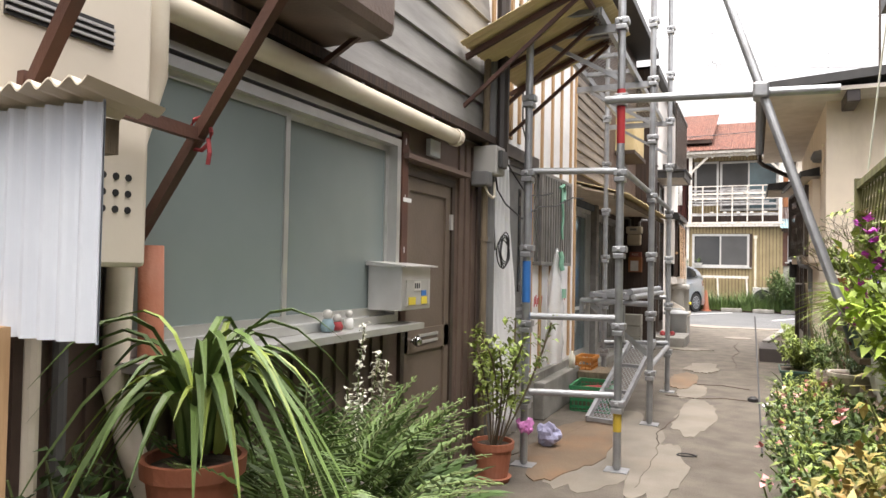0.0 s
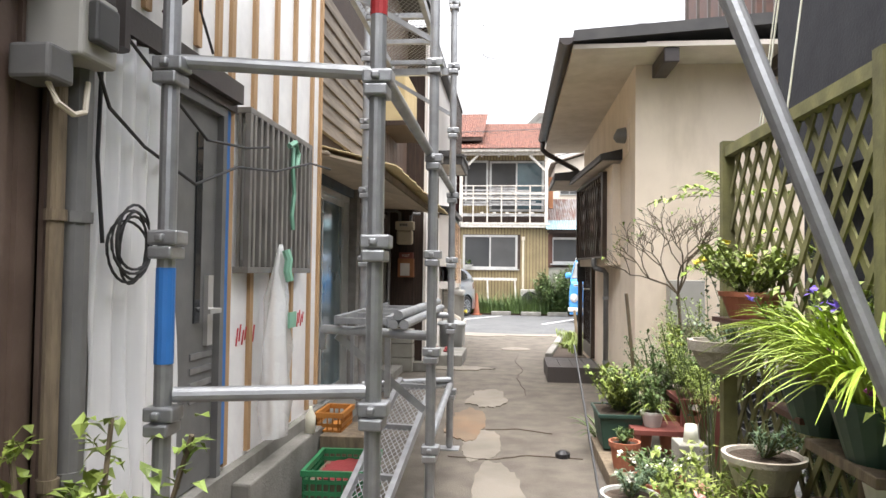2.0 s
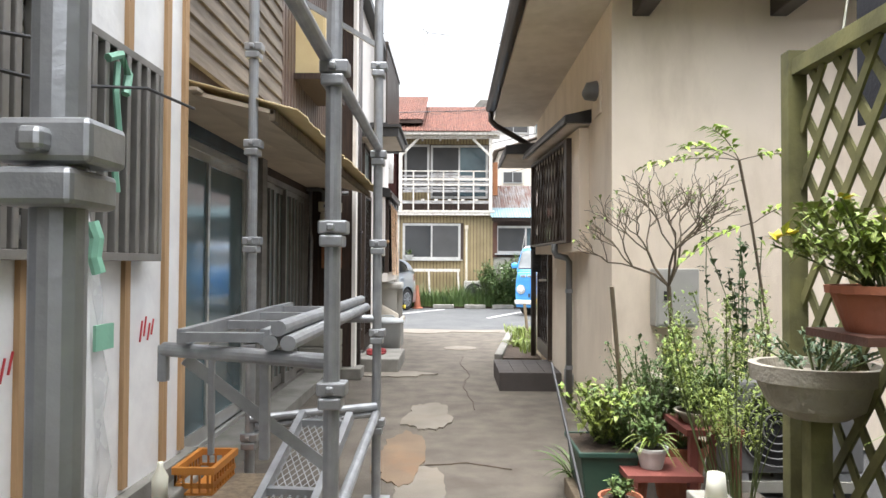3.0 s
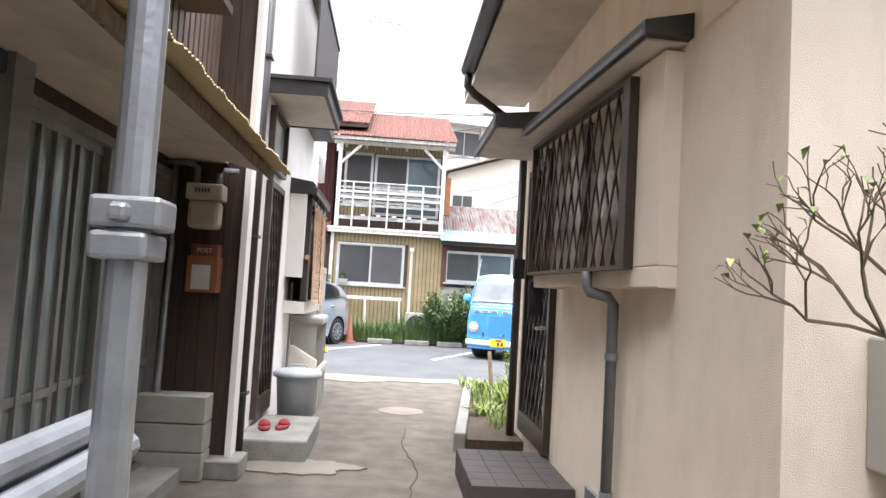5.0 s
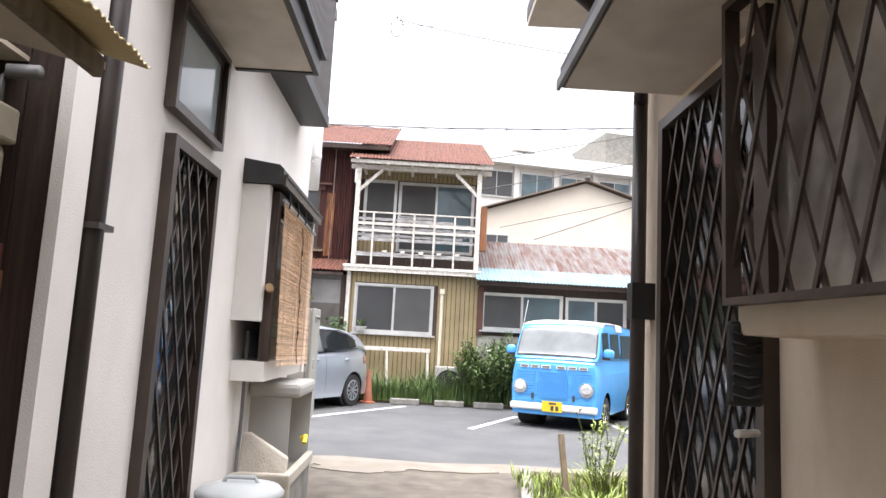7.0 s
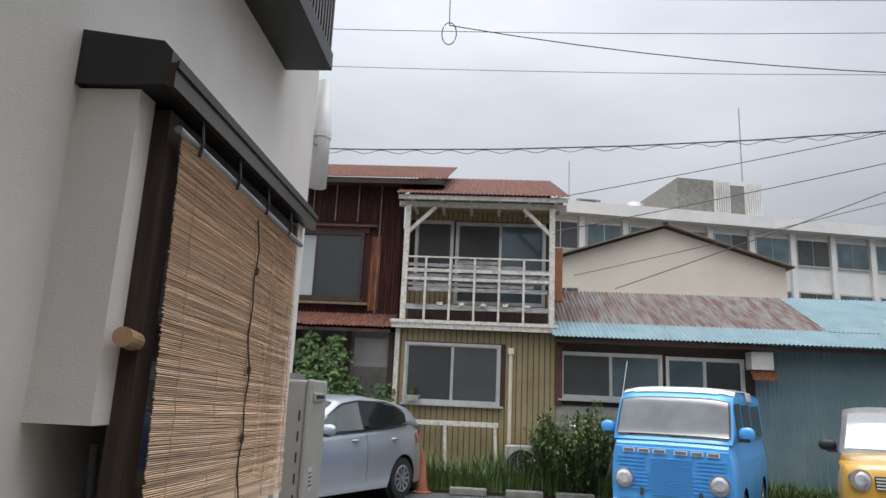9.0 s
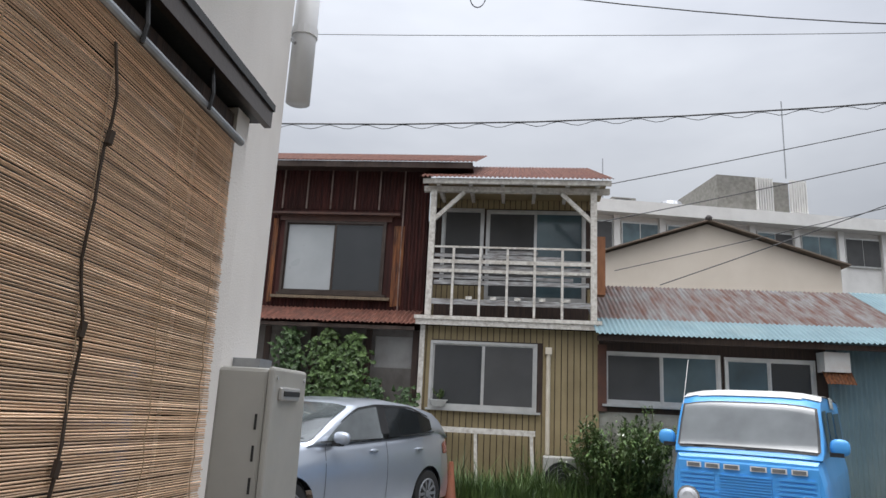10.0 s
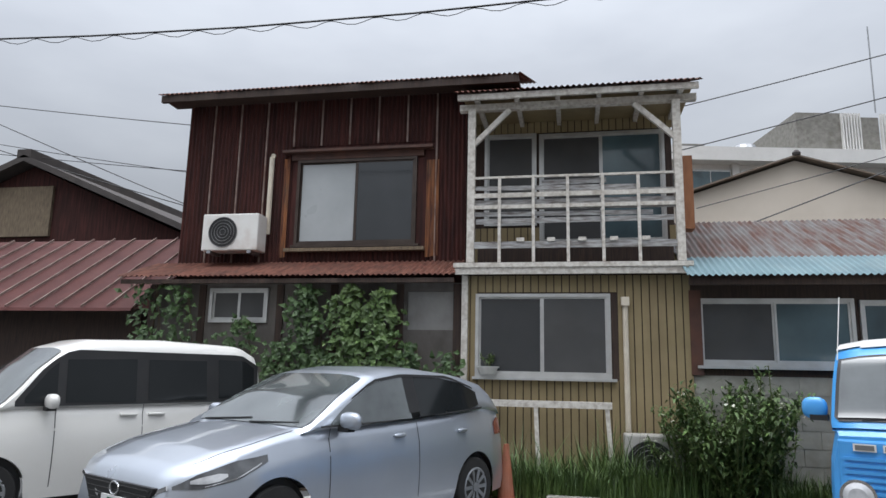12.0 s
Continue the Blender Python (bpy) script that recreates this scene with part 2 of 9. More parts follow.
defm("pot_pink", (0.62, 0.34, 0.30), (0.52, 0.27, 0.23), rough=0.6, bump=0.1, stain=0.3)
defm("leaf_mid", (0.095, 0.15, 0.036), (0.05, 0.095, 0.022), rough=0.55, scale=3, bump=0, stain=0, vary=0.35, island=True, sub=0.0)
defm("leaf_light", (0.235, 0.29, 0.055), (0.145, 0.215, 0.04), rough=0.5, scale=3, bump=0, stain=0, vary=0.3, island=True)
defm("leaf_lime", (0.34, 0.44, 0.06), (0.24, 0.36, 0.04), rough=0.5, scale=3, bump=0, stain=0, vary=0.25, island=True)
defm("leaf_dark", (0.055, 0.10, 0.026), (0.034, 0.068, 0.018), rough=0.55, scale=3, bump=0, stain=0, vary=0.35, island=True)
defm("leaf_blue", (0.10, 0.16, 0.08), (0.07, 0.12, 0.06), rough=0.5, scale=3, bump=0, stain=0, vary=0.3, island=True)
defm("leaf_red", (0.30, 0.17, 0.06), (0.24, 0.24, 0.055), rough=0.5, scale=3, bump=0, stain=0, vary=0.3, island=True)
defm("stem", (0.15, 0.115, 0.075), (0.10, 0.078, 0.05), rough=0.85, stain=0, bump=0.2)
defm("stem_green", (0.12, 0.15, 0.05), rough=0.7, stain=0, bump=0)
defm("flower_purple", (0.42, 0.05, 0.38), (0.55, 0.10, 0.48), rough=0.6, stain=0, bump=0, vary=0.2, island=True)
defm("flower_pink", (0.75, 0.32, 0.32), (0.80, 0.48, 0.44), rough=0.6, stain=0, bump=0, vary=0.2, island=True)
defm("flower_white", (0.72, 0.72, 0.62), (0.66, 0.64, 0.50), rough=0.6, stain=0, bump=0, vary=0.15, island=True)
defm("flower_yellow", (0.70, 0.55, 0.05), rough=0.6, stain=0, bump=0, vary=0.15, island=True)
defm("flower_violet", (0.16, 0.09, 0.50), rough=0.6, stain=0, bump=0, vary=0.2, island=True)
defm("shelf_red", (0.22, 0.065, 0.05), (0.17, 0.05, 0.04), rough=0.6, stain=0.3, bump=0.15)
defm("crate_green", (0.03, 0.22, 0.09), (0.025, 0.18, 0.07), rough=0.45, bump=0.03, stain=0.2)
defm("crate_orange", (0.50, 0.20, 0.03), (0.42, 0.16, 0.03), rough=0.6, bump=0.1, stain=0.2)
defm("rust_siding", (0.078, 0.027, 0.022), (0.030, 0.014, 0.013), rough=0.72, scale=7, stretch=(3, 3, 0.22), stain=0.75, stain_scale=2.6, stain_stretch=(1, 1, 0.3), stain_col=(0.035, 0.018, 0.015), bump=0.2, spec=0.18)
defm("rust_bright", (0.27, 0.10, 0.032), (0.06, 0.02, 0.013), rough=0.8, scale=10, stretch=(4, 4, 0.25), stain=0.75, stain_scale=5, stain_stretch=(2, 2, 0.5), bump=0.3)
defm("seam_pale", (0.26, 0.20, 0.17), (0.15, 0.09, 0.07), rough=0.8)
# beige curtained glass; broad light and dark noise paints the sky's reflection
defm("pane_beige_sheen", (0.50, 0.45, 0.385), (0.13, 0.115, 0.10), rough=0.12, scale=1.9, bump=0, stain=0, spec=0.6)
defm("rust_roof", (0.17, 0.075, 0.052), (0.085, 0.036, 0.028), rough=0.8, scale=9, stretch=(2.5, 0.5, 0.5), stain=0.7, stain_scale=2.5, stain_col=(0.06, 0.045, 0.038), bump=0.3, spec=0.18)
defm("red_roof", (0.082, 0.026, 0.022), (0.06, 0.02, 0.018), rough=0.65, scale=2, stain=0.4, stain_scale=1.5, stain_col=(0.10, 0.05, 0.042), bump=0.2, spec=0.18)
defm("siding_olive", (0.30, 0.235, 0.125), (0.255, 0.20, 0.105), rough=0.8, scale=3, stain=0.35, stain_stretch=(2, 2, 0.3), stain_col=(0.14, 0.10, 0.06))
defm("wood_whitewash", (0.66, 0.63, 0.57), (0.52, 0.48, 0.42), rough=0.9, scale=18, stretch=(1, 1, 1), stain=0.5, stain_scale=9, stain_col=(0.20, 0.15, 0.11), bump=0.4)
defm("board_peeled", (0.46, 0.46, 0.45), (0.17, 0.15, 0.135), rough=0.9, scale=9, stretch=(0.6, 1, 3.5), stain=0.55, stain_scale=6, stain_stretch=(0.5, 1, 3), stain_col=(0.24, 0.25, 0.27), bump=0.4)
defm("blue_corr", (0.18, 0.265, 0.29), (0.155, 0.225, 0.248), rough=0.65, scale=2, stain=0.3, stain_stretch=(1, 1, 0.4), stain_col=(0.35, 0.36, 0.33), spec=0.18)
defm("blue_corr_rust", (0.11, 0.06, 0.046), (0.19, 0.195, 0.195), rough=0.75, scale=5, stretch=(2.2, 0.35, 0.35), stain=0.4, stain_scale=3, stain_col=(0.13, 0.055, 0.035), bump=0.2, spec=0.18)
defm("cream_wall", (0.70, 0.62, 0.52), (0.66, 0.58, 0.48), rough=0.9, scale=0.6, stain=0.12, stain_col=(0.4, 0.33, 0.26), bump=0.1)
defm("school_wall", (0.72, 0.71, 0.68), (0.66, 0.65, 0.62), rough=0.9, scale=0.8, stain=0.2, stain_col=(0.3, 0.29, 0.27), bump=0.1)
defm("tile_dark", (0.085, 0.075, 0.07), (0.065, 0.058, 0.055), rough=0.7, scale=3, stain=0.3, bump=0.2, stain_col=(0.13, 0.11, 0.09), spec=0.18)
defm("paint_silver", (0.50, 0.54, 0.60), (0.48, 0.52, 0.58), rough=0.3, metal=0.6, scale=2, bump=0, stain=0.05, coat=0.9)
defm("paint_white", (0.74, 0.73, 0.69), (0.72, 0.71, 0.67), rough=0.3, scale=2, bump=0, stain=0.05, coat=0.8)
defm("paint_blue", (0.075, 0.34, 0.74), (0.07, 0.32, 0.70), rough=0.35, scale=2, bump=0.02, stain=0.08, stain_col=(0.2, 0.4, 0.6), coat=0.4)
defm("paint_yellow_car", (0.55, 0.30, 0.03), (0.52, 0.28, 0.03), rough=0.3, bump=0, stain=0.05, coat=0.8)
defm("chrome", (0.70, 0.70, 0.70), (0.66, 0.66, 0.66), rough=0.12, metal=1.0, bump=0, stain=0)
defm("steel", (0.60, 0.59, 0.57), (0.52, 0.51, 0.49), rough=0.34, metal=0.55, bump=0.05, stain=0.15)
defm("car_glass", (0.012, 0.014, 0.015), (0.018, 0.02, 0.021), rough=0.03, scale=1, bump=0, stain=0, spec=0.3)
# car glass with a patchy pale sky reflection mixed into its base colour
defm("car_glass_sheen", (0.11, 0.125, 0.125), (0.035, 0.042, 0.044), rough=0.03, scale=1.6, bump=0, stain=0, spec=0.8, coat=0.6)
defm("lamp_glass", (0.55, 0.56, 0.57), (0.30, 0.31, 0.32), rough=0.1, scale=12, bump=0, stain=0, coat=1.0)
defm("lamp_red", (0.25, 0.01, 0.012), rough=0.15, bump=0, stain=0, coat=1.0)
defm("plate_yellow", (0.75, 0.52, 0.02), rough=0.5, bump=0, stain=0)
defm("plate_white", (0.68, 0.69, 0.68), rough=0.5, bump=0, stain=0)
defm("ink_green", (0.02, 0.10, 0.05), rough=0.6, bump=0, stain=0)
defm("ink_red", (0.55, 0.05, 0.06), rough=0.7, bump=0, stain=0)
defm("ink_dark", (0.05, 0.05, 0.055), rough=0.7, bump=0, stain=0)
defm("paper", (0.62, 0.60, 0.55), rough=0.85, bump=0.05, stain=0.1)
defm("blue_tape", (0.03, 0.16, 0.46), rough=0.45, bump=0.1, stain=0)
defm("green_tape", (0.22, 0.46, 0.33), rough=0.45, bump=0.1, stain=0)
defm("cloth_red", (0.26, 0.03, 0.032), rough=0.8, bump=0.3, stain=0)
defm("cloth_pink", (0.66, 0.22, 0.55), (0.72, 0.36, 0.62), rough=0.7, bump=0.4, bscale=20, stain=0)
defm("cloth_lilac", (0.40, 0.40, 0.58), rough=0.7, bump=0.4, bscale=20, stain=0)
defm("pvc_white", (0.80, 0.80, 0.79), (0.74, 0.74, 0.73), rough=0.35, bump=0.03, stain=0.15, stain_col=(0.45, 0.43, 0.4))
defm("string_pale", (0.42, 0.30, 0.19), rough=0.9, bump=0.1, stain=0)
defm("tile_tan", (0.24, 0.19, 0.15), (0.18, 0.145, 0.115), rough=0.8, scale=3, stain=0.3, bump=0.2, spec=0.18)
defm("bag_film", (0.90, 0.91, 0.90), (0.80, 0.82, 0.82), rough=0.25, scale=6, bump=0.8, bscale=9, stain=0)
M["bag_film"].node_tree.nodes["Principled BSDF"].inputs["Alpha"].default_value = 0.42
defm("board_blue", (0.05, 0.075, 0.10), (0.035, 0.055, 0.075), rough=0.6, scale=5, stain=0.3)
defm("reed", (0.80, 0.58, 0.40), (0.62, 0.42, 0.27), rough=0.85, scale=25, stretch=(1, 0.3, 6), bump=0.3, stain=0.3, stain_col=(0.52, 0.42, 0.30), vary=0.33)
defm("string_dark", (0.05, 0.035, 0.025), rough=0.9, bump=0.1, stain=0)
defm("poly_clear", (0.62, 0.66, 0.68), (0.55, 0.58, 0.60), rough=0.35, bump=0.4, bscale=20, stain=0.1)
defm("mailbox_wood", (0.30, 0.12, 0.045), (0.24, 0.09, 0.035), rough=0.55, stretch=(3, 1, 1), bump=0.1, stain=0.2)
defm("meter_ivory", (0.52, 0.47, 0.36), (0.46, 0.41, 0.31), rough=0.5, bump=0.05, stain=0.25, stain_col=(0.25, 0.2, 0.15))
defm("plastic_grey", (0.42, 0.44, 0.44), (0.37, 0.39, 0.39), rough=0.5, bump=0.05, stain=0.2)
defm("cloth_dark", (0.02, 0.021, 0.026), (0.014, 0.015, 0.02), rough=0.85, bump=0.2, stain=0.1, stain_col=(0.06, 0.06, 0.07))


# ---- mesh helpers ----
ORIGIN = {}


def thing(name, label, category, at=(0, 0, 0), turn=0.0, group="", kind="", local=False):
    """An Empty at a thing's base. Its parts are given in world places, unless local."""
    e = new(name)
    e.empty_display_size = 0.1
    e.location = at
    e.rotation_euler = (0, 0, radians(turn))
    ORIGIN[e.name] = Vector((0, 0, 0)) if local else Vector(at)
    return tagged(e, label, category, group, kind)


def part(name, bm, material, parent=None, label="", smooth=False, bevel=0.0):
    me = bpy.data.meshes.new(name)
    if parent is not None:
        o = ORIGIN[parent.name]
        if o.length_squared:
            bmesh.ops.translate(bm, vec=-o, verts=bm.verts)
    bmesh.ops.recalc_face_normals(bm, faces=bm.faces)
    bm.to_mesh(me)
    bm.free()
    me.materials.append(M[material] if isinstance(material, str) else material)
    if smooth:
        for p in me.polygons:
            p.use_smooth = True
    ob = new(name, me)
    if parent is not None:
        ob.parent = parent
        ORIGIN[ob.name] = ORIGIN[parent.name]
    if bevel:
        md = ob.modifiers.new("bevel", "BEVEL")
        md.width, md.segments, md.limit_method = bevel, 2, "ANGLE"
    if label:
        ob["label"] = label
    return ob


def solid(name, bm, material, label, category, group="", kind="", smooth=False, bevel=0.0):
    """A thing that is one mesh."""
    return tagged(part(name, bm, material, None, "", smooth, bevel), label, category, group, kind)


def box(bm, x0, x1, y0, y1, z0, z1, m=None):
    v = [bm.verts.new((x, y, z)) for z in (z0, z1) for y in (y0, y1) for x in (x0, x1)]
    if m is not None:
        for q in v:
            q.co = m @ q.co
    for f in ((0, 2, 3, 1), (4, 5, 7, 6), (0, 1, 5, 4), (2, 6, 7, 3), (0, 4, 6, 2), (1, 3, 7, 5)):
        bm.faces.new([v[i] for i in f])
    return bm


def boxes(*spans):
    bm = bmesh.new()
    for s in spans:
        box(bm, *s)
    return bm


def rod(bm, a, b, r, n=10, r2=None):
    a, b = Vector(a), Vector(b)
    q = (b - a).to_track_quat("Z", "Y")
    r2 = r if r2 is None else r2
    ra = [bm.verts.new(a + q @ Vector((r * math.cos(t), r * math.sin(t), 0))) for t in [2 * math.pi * i / n for i in range(n)]]
    rb = [bm.verts.new(b + q @ Vector((r2 * math.cos(t), r2 * math.sin(t), 0))) for t in [2 * math.pi * i / n for i in range(n)]]
    for i in range(n):
        bm.faces.new((ra[i], ra[(i + 1) % n], rb[(i + 1) % n], rb[i]))
    bm.faces.new(ra[::-1])
    bm.faces.new(rb)
    return bm


def bar(bm, a, b, w, h):
    """A square bar from a to b."""
    a, b = Vector(a), Vector(b)
    d = b - a
    up = Vector((0, 0, 1)) if abs(d.normalized().z) < 0.95 else Vector((1, 0, 0))
    s = d.cross(up).normalized() * w / 2
    t = s.cross(d).normalized() * h / 2
    va = [bm.verts.new(a + k * s + l * t) for k, l in ((-1, -1), (1, -1), (1, 1), (-1, 1))]
    vb = [bm.verts.new(b + k * s + l * t) for k, l in ((-1, -1), (1, -1), (1, 1), (-1, 1))]
    for i in range(4):
        bm.faces.new((va[i], va[(i + 1) % 4], vb[(i + 1) % 4], vb[i]))
    bm.faces.new(va[::-1])
    bm.faces.new(vb)
    return bm


def tube(bm, pts, r, n=8):
    pts = [Vector(p) for p in pts]
    rings = []
    for i, p in enumerate(pts):
        d = (pts[min(i + 1, len(pts) - 1)] - pts[max(i - 1, 0)]).normalized()
        up = Vector((0.0, 0.0, 1.0)) if abs(d.z) < 0.9 else Vector((1.0, 0.0, 0.0))
        s = d.cross(up).normalized()
        t = s.cross(d)
        rings.append([bm.verts.new(p + r * (math.cos(k) * s + math.sin(k) * t)) for k in [2 * math.pi * j / n for j in range(n)]])
    for ra, rb in zip(rings, rings[1:]):
        for i in range(n):
            bm.faces.new((ra[i], ra[(i + 1) % n], rb[(i + 1) % n], rb[i]))
    bm.faces.new(rings[0][::-1])
    bm.faces.new(rings[-1])
    return bm


def sag(a, b, dip, n=12):
    a, b = Vector(a), Vector(b)
    return [a.lerp(b, i / n) - Vector((0, 0, dip * 4 * (i / n) * (1 - i / n))) for i in range(n + 1)]


def lathe(bm, profile, at=(0, 0, 0), n=20, sx=1.0, sy=1.0):
    """A turned body: profile of (radius, height)."""
    rings = [[bm.verts.new((at[0] + sx * r * math.cos(2 * math.pi * j / n), at[1] + sy * r * math.sin(2 * math.pi * j / n), at[2] + z)) for j in range(n)] for r, z in profile]
    for ra, rb in zip(rings, rings[1:]):
        for i in range(n):
            bm.faces.new((ra[i], ra[(i + 1) % n], rb[(i + 1) % n], rb[i]))
    bm.faces.new(rings[0][::-1])
    bm.faces.new(rings[-1])
    return bm


def corr(bm, o, u, v, lu, lv, pitch=0.076, amp=0.009, th=0.004, per=6, rag=0.0):
    """A corrugated sheet at o: waves along u, ridges along v."""
    o, u, v = Vector(o), Vector(u).normalized(), Vector(v).normalized()
    w = u.cross(v).normalized()
    n = max(2, int(lu / pitch * per))
    rows = []
    for i in range(n + 1):
        s = lu * i / n
        h = amp * math.sin(2 * math.pi * s / pitch)
        e = rag * (noise.noise((s * 3, 0, 7)) + 0.6 * noise.noise((s * 9, 3, 1)))
        rows.append([bm.verts.new(o + u * s + w * (h + d) + v * l) for d in (0, th) for l in (e, lv)])
    for a, b in zip(rows, rows[1:]):
        bm.faces.new((a[0], b[0], b[1], a[1]))
        bm.faces.new((a[2], a[3], b[3], b[2]))
        bm.faces.new((a[0], a[2], b[2], b[0]))
        bm.faces.new((a[1], b[1], b[3], a[3]))
    return bm


def prism(bm, pts, d):
    """A flat outline, pushed along d."""
    d = Vector(d)
    a = [bm.verts.new(p) for p in pts]
    b = [bm.verts.new(Vector(p) + d) for p in pts]
    bm.faces.new(a)
    bm.faces.new(b[::-1])
    for i in range(len(a)):
        bm.faces.new((a[i], b[i], b[(i + 1) % len(a)], a[(i + 1) % len(a)]))
    return bm


class Face:
    """A wall's face: axis it is square to, place, and the way (+1, -1) that it looks. a runs along it, d out of it."""

    def __init__(self, axis, at, way):
        self.axis, self.at, self.way = axis, at, way

    def box(self, bm, a0, a1, d0, d1, z0, z1):
        lo, hi = sorted((self.at + self.way * d0, self.at + self.way * d1))
        if self.axis == "x":
            return box(bm, lo, hi, a0, a1, z0, z1)
        return box(bm, a0, a1, lo, hi, z0, z1)

    def p(self, a, d, z):
        return (self.at + self.way * d, a, z) if self.axis == "x" else (a, self.at + self.way * d, z)

    def wall(self, bm, a0, a1, z0, z1, holes=(), th=0.14):
        As = sorted({a0, a1, *[h[i] for h in holes for i in (0, 1)]})
        Zs = sorted({z0, z1, *[h[i] for h in holes for i in (2, 3)]})
        for p, q in zip(As, As[1:]):
            for r, s in zip(Zs, Zs[1:]):
                ca, cz = (p + q) / 2, (r + s) / 2
                if a0 <= ca <= a1 and z0 <= cz <= z1 and not any(h[0] < ca < h[1] and h[2] < cz < h[3] for h in holes):
                    self.box(bm, p, q, -th, 0, r, s)
        bmesh.ops.remove_doubles(bm, verts=bm.verts, dist=1e-4)
        return bm


def window(name, f, a0, a1, z0, z1, frame_mat="alu", panes=("glass_frost", "glass_frost"), w=0.035, label="", sill=0.04, depth=0.05, split=None):
    """A sliding window: frame, sashes with panes, sill."""
    e = thing(name, label or "two-pane sliding window in an aluminium frame", "window", f.p((a0 + a1) / 2, 0, z0), kind="structure")
    bm = bmesh.new()
    for s in ((a0, a1, z0, z0 + w), (a0, a1, z1 - w, z1), (a0, a0 + w, z0 + w, z1 - w), (a1 - w, a1, z0 + w, z1 - w)):
        f.box(bm, s[0], s[1], -0.06, depth, s[2], s[3])
    part("window_frame", bm, frame_mat, e)
    n = len(panes)
    cuts = [a0 + w + (a1 - a0 - 2 * w) * i / n for i in range(n + 1)]
    if split:
        cuts[1] = a0 + (a1 - a0) * split
    for i in range(n):
        d = 0.0 if i % 2 else 0.022
        s, lo, hi = 0.026, cuts[i] - (0.012 if i else 0), cuts[i + 1] + (0.012 if i < n - 1 else 0)
        bm = bmesh.new()
        for q in ((lo, hi, z0 + w, z0 + w + s * 1.4), (lo, hi, z1 - w - s, z1 - w), (lo, lo + s, z0 + w + s * 1.4, z1 - w - s), (hi - s, hi, z0 + w + s * 1.4, z1 - w - s)):
            f.box(bm, q[0], q[1], d - 0.02, d, q[2], q[3])
        sash = part("sash", bm, frame_mat, e)
        bm = bmesh.new()
        f.box(bm, lo + s, hi - s, d - 0.013, d - 0.008, z0 + w + s * 1.4, z1 - w - s)
        part("pane", bm, panes[i], sash)
    if sill:
        bm = bmesh.new()
        f.box(bm, a0 - 0.03, a1 + 0.03, -0.02, depth + sill, z0 - 0.03, z0 - 0.002)
        part("window_sill", bm, frame_mat, e)
    return e


def lattice(f, a0, a1, z0, z1, d, gap, width, depth, slope):
    """Crossed diagonal slats clipped to a rectangle, as two lists of bmeshes."""
    out = []
    for sgn in (1, -1):
        h, w = z1 - z0, a1 - a0
        run = h / slope
        k = -run
        while k < w:
            pa, pz, qa, qz = k, 0.0, k + run, h
            if pa < 0:
                pz, pa = -pa * slope, 0.0
            if qa > w:
                qz, qa = h - (qa - w) * slope, w
            if qa - pa > 0.02:
                if sgn < 0:
                    pa, qa = w - pa, w - qa
                bm = bmesh.new()
                dd = d + (depth if sgn < 0 else 0)
                bar(bm, f.p(a0 + pa, dd, z0 + pz), f.p(a0 + qa, dd, z0 + qz), depth, width)
                out.append(bm)
            k += gap
    return out


# ================= ground =================
def sheet(x0, x1, y0, y1, z, nx=2, ny=2, wob=0.0):
    bm = bmesh.new()
    g = [[bm.verts.new((x0 + (x1 - x0) * i / nx, y0 + (y1 - y0) * j / ny, z + wob * noise.noise((i * 0.7, j * 0.7, 3)))) for i in range(nx + 1)] for j in range(ny + 1)]
    for j in range(ny):
        for i in range(nx):
            bm.faces.new((g[j][i], g[j][i + 1], g[j + 1][i + 1], g[j + 1][i]))
    return bm


def blot(cx, cy, rx, ry, z, seed, n=44, rag=0.35):
    """A flat patch with an uneven edge."""
    bm = bmesh.new()
    vs = []
    for i in range(n):
        a = 2 * math.pi * i / n
        k = 1 + rag * (noise.noise((math.cos(a) * 1.6, math.sin(a) * 1.6, seed)) + 0.5 * noise.noise((math.cos(a) * 5, math.sin(a) * 5, seed + 9)))
        vs.append((cx + rx * k * math.cos(a), cy + ry * k * math.sin(a), z - 0.02))
    return prism(bm, vs, (0, 0, 0.02))


solid("ground", sheet(-400, 400, -400, 600, -0.03), "asphalt", "grey worn asphalt of the car park and town beyond", "ground", kind="structure")
solid("pavement", boxes((-1.75, 1.6, -4, 16.4, -0.2, 0.0)), "concrete", "worn brown-grey concrete floor of the alley", "ground", kind="structure")
bm = bmesh.new()
prism(bm, [(-1.6, 16.4, -0.2), (2.2, 16.4, -0.2), (2.4, 16.75, -0.2), (0.9, 16.9, -0.2), (0.1, 16.78, -0.2), (-0.9, 16.95, -0.2), (-1.7, 16.8, -0.2)], (0, 0, 0.198))
solid("pavement_lip", bm, "concrete_pale", "pale broken concrete edge against the asphalt", "ground", kind="structure")
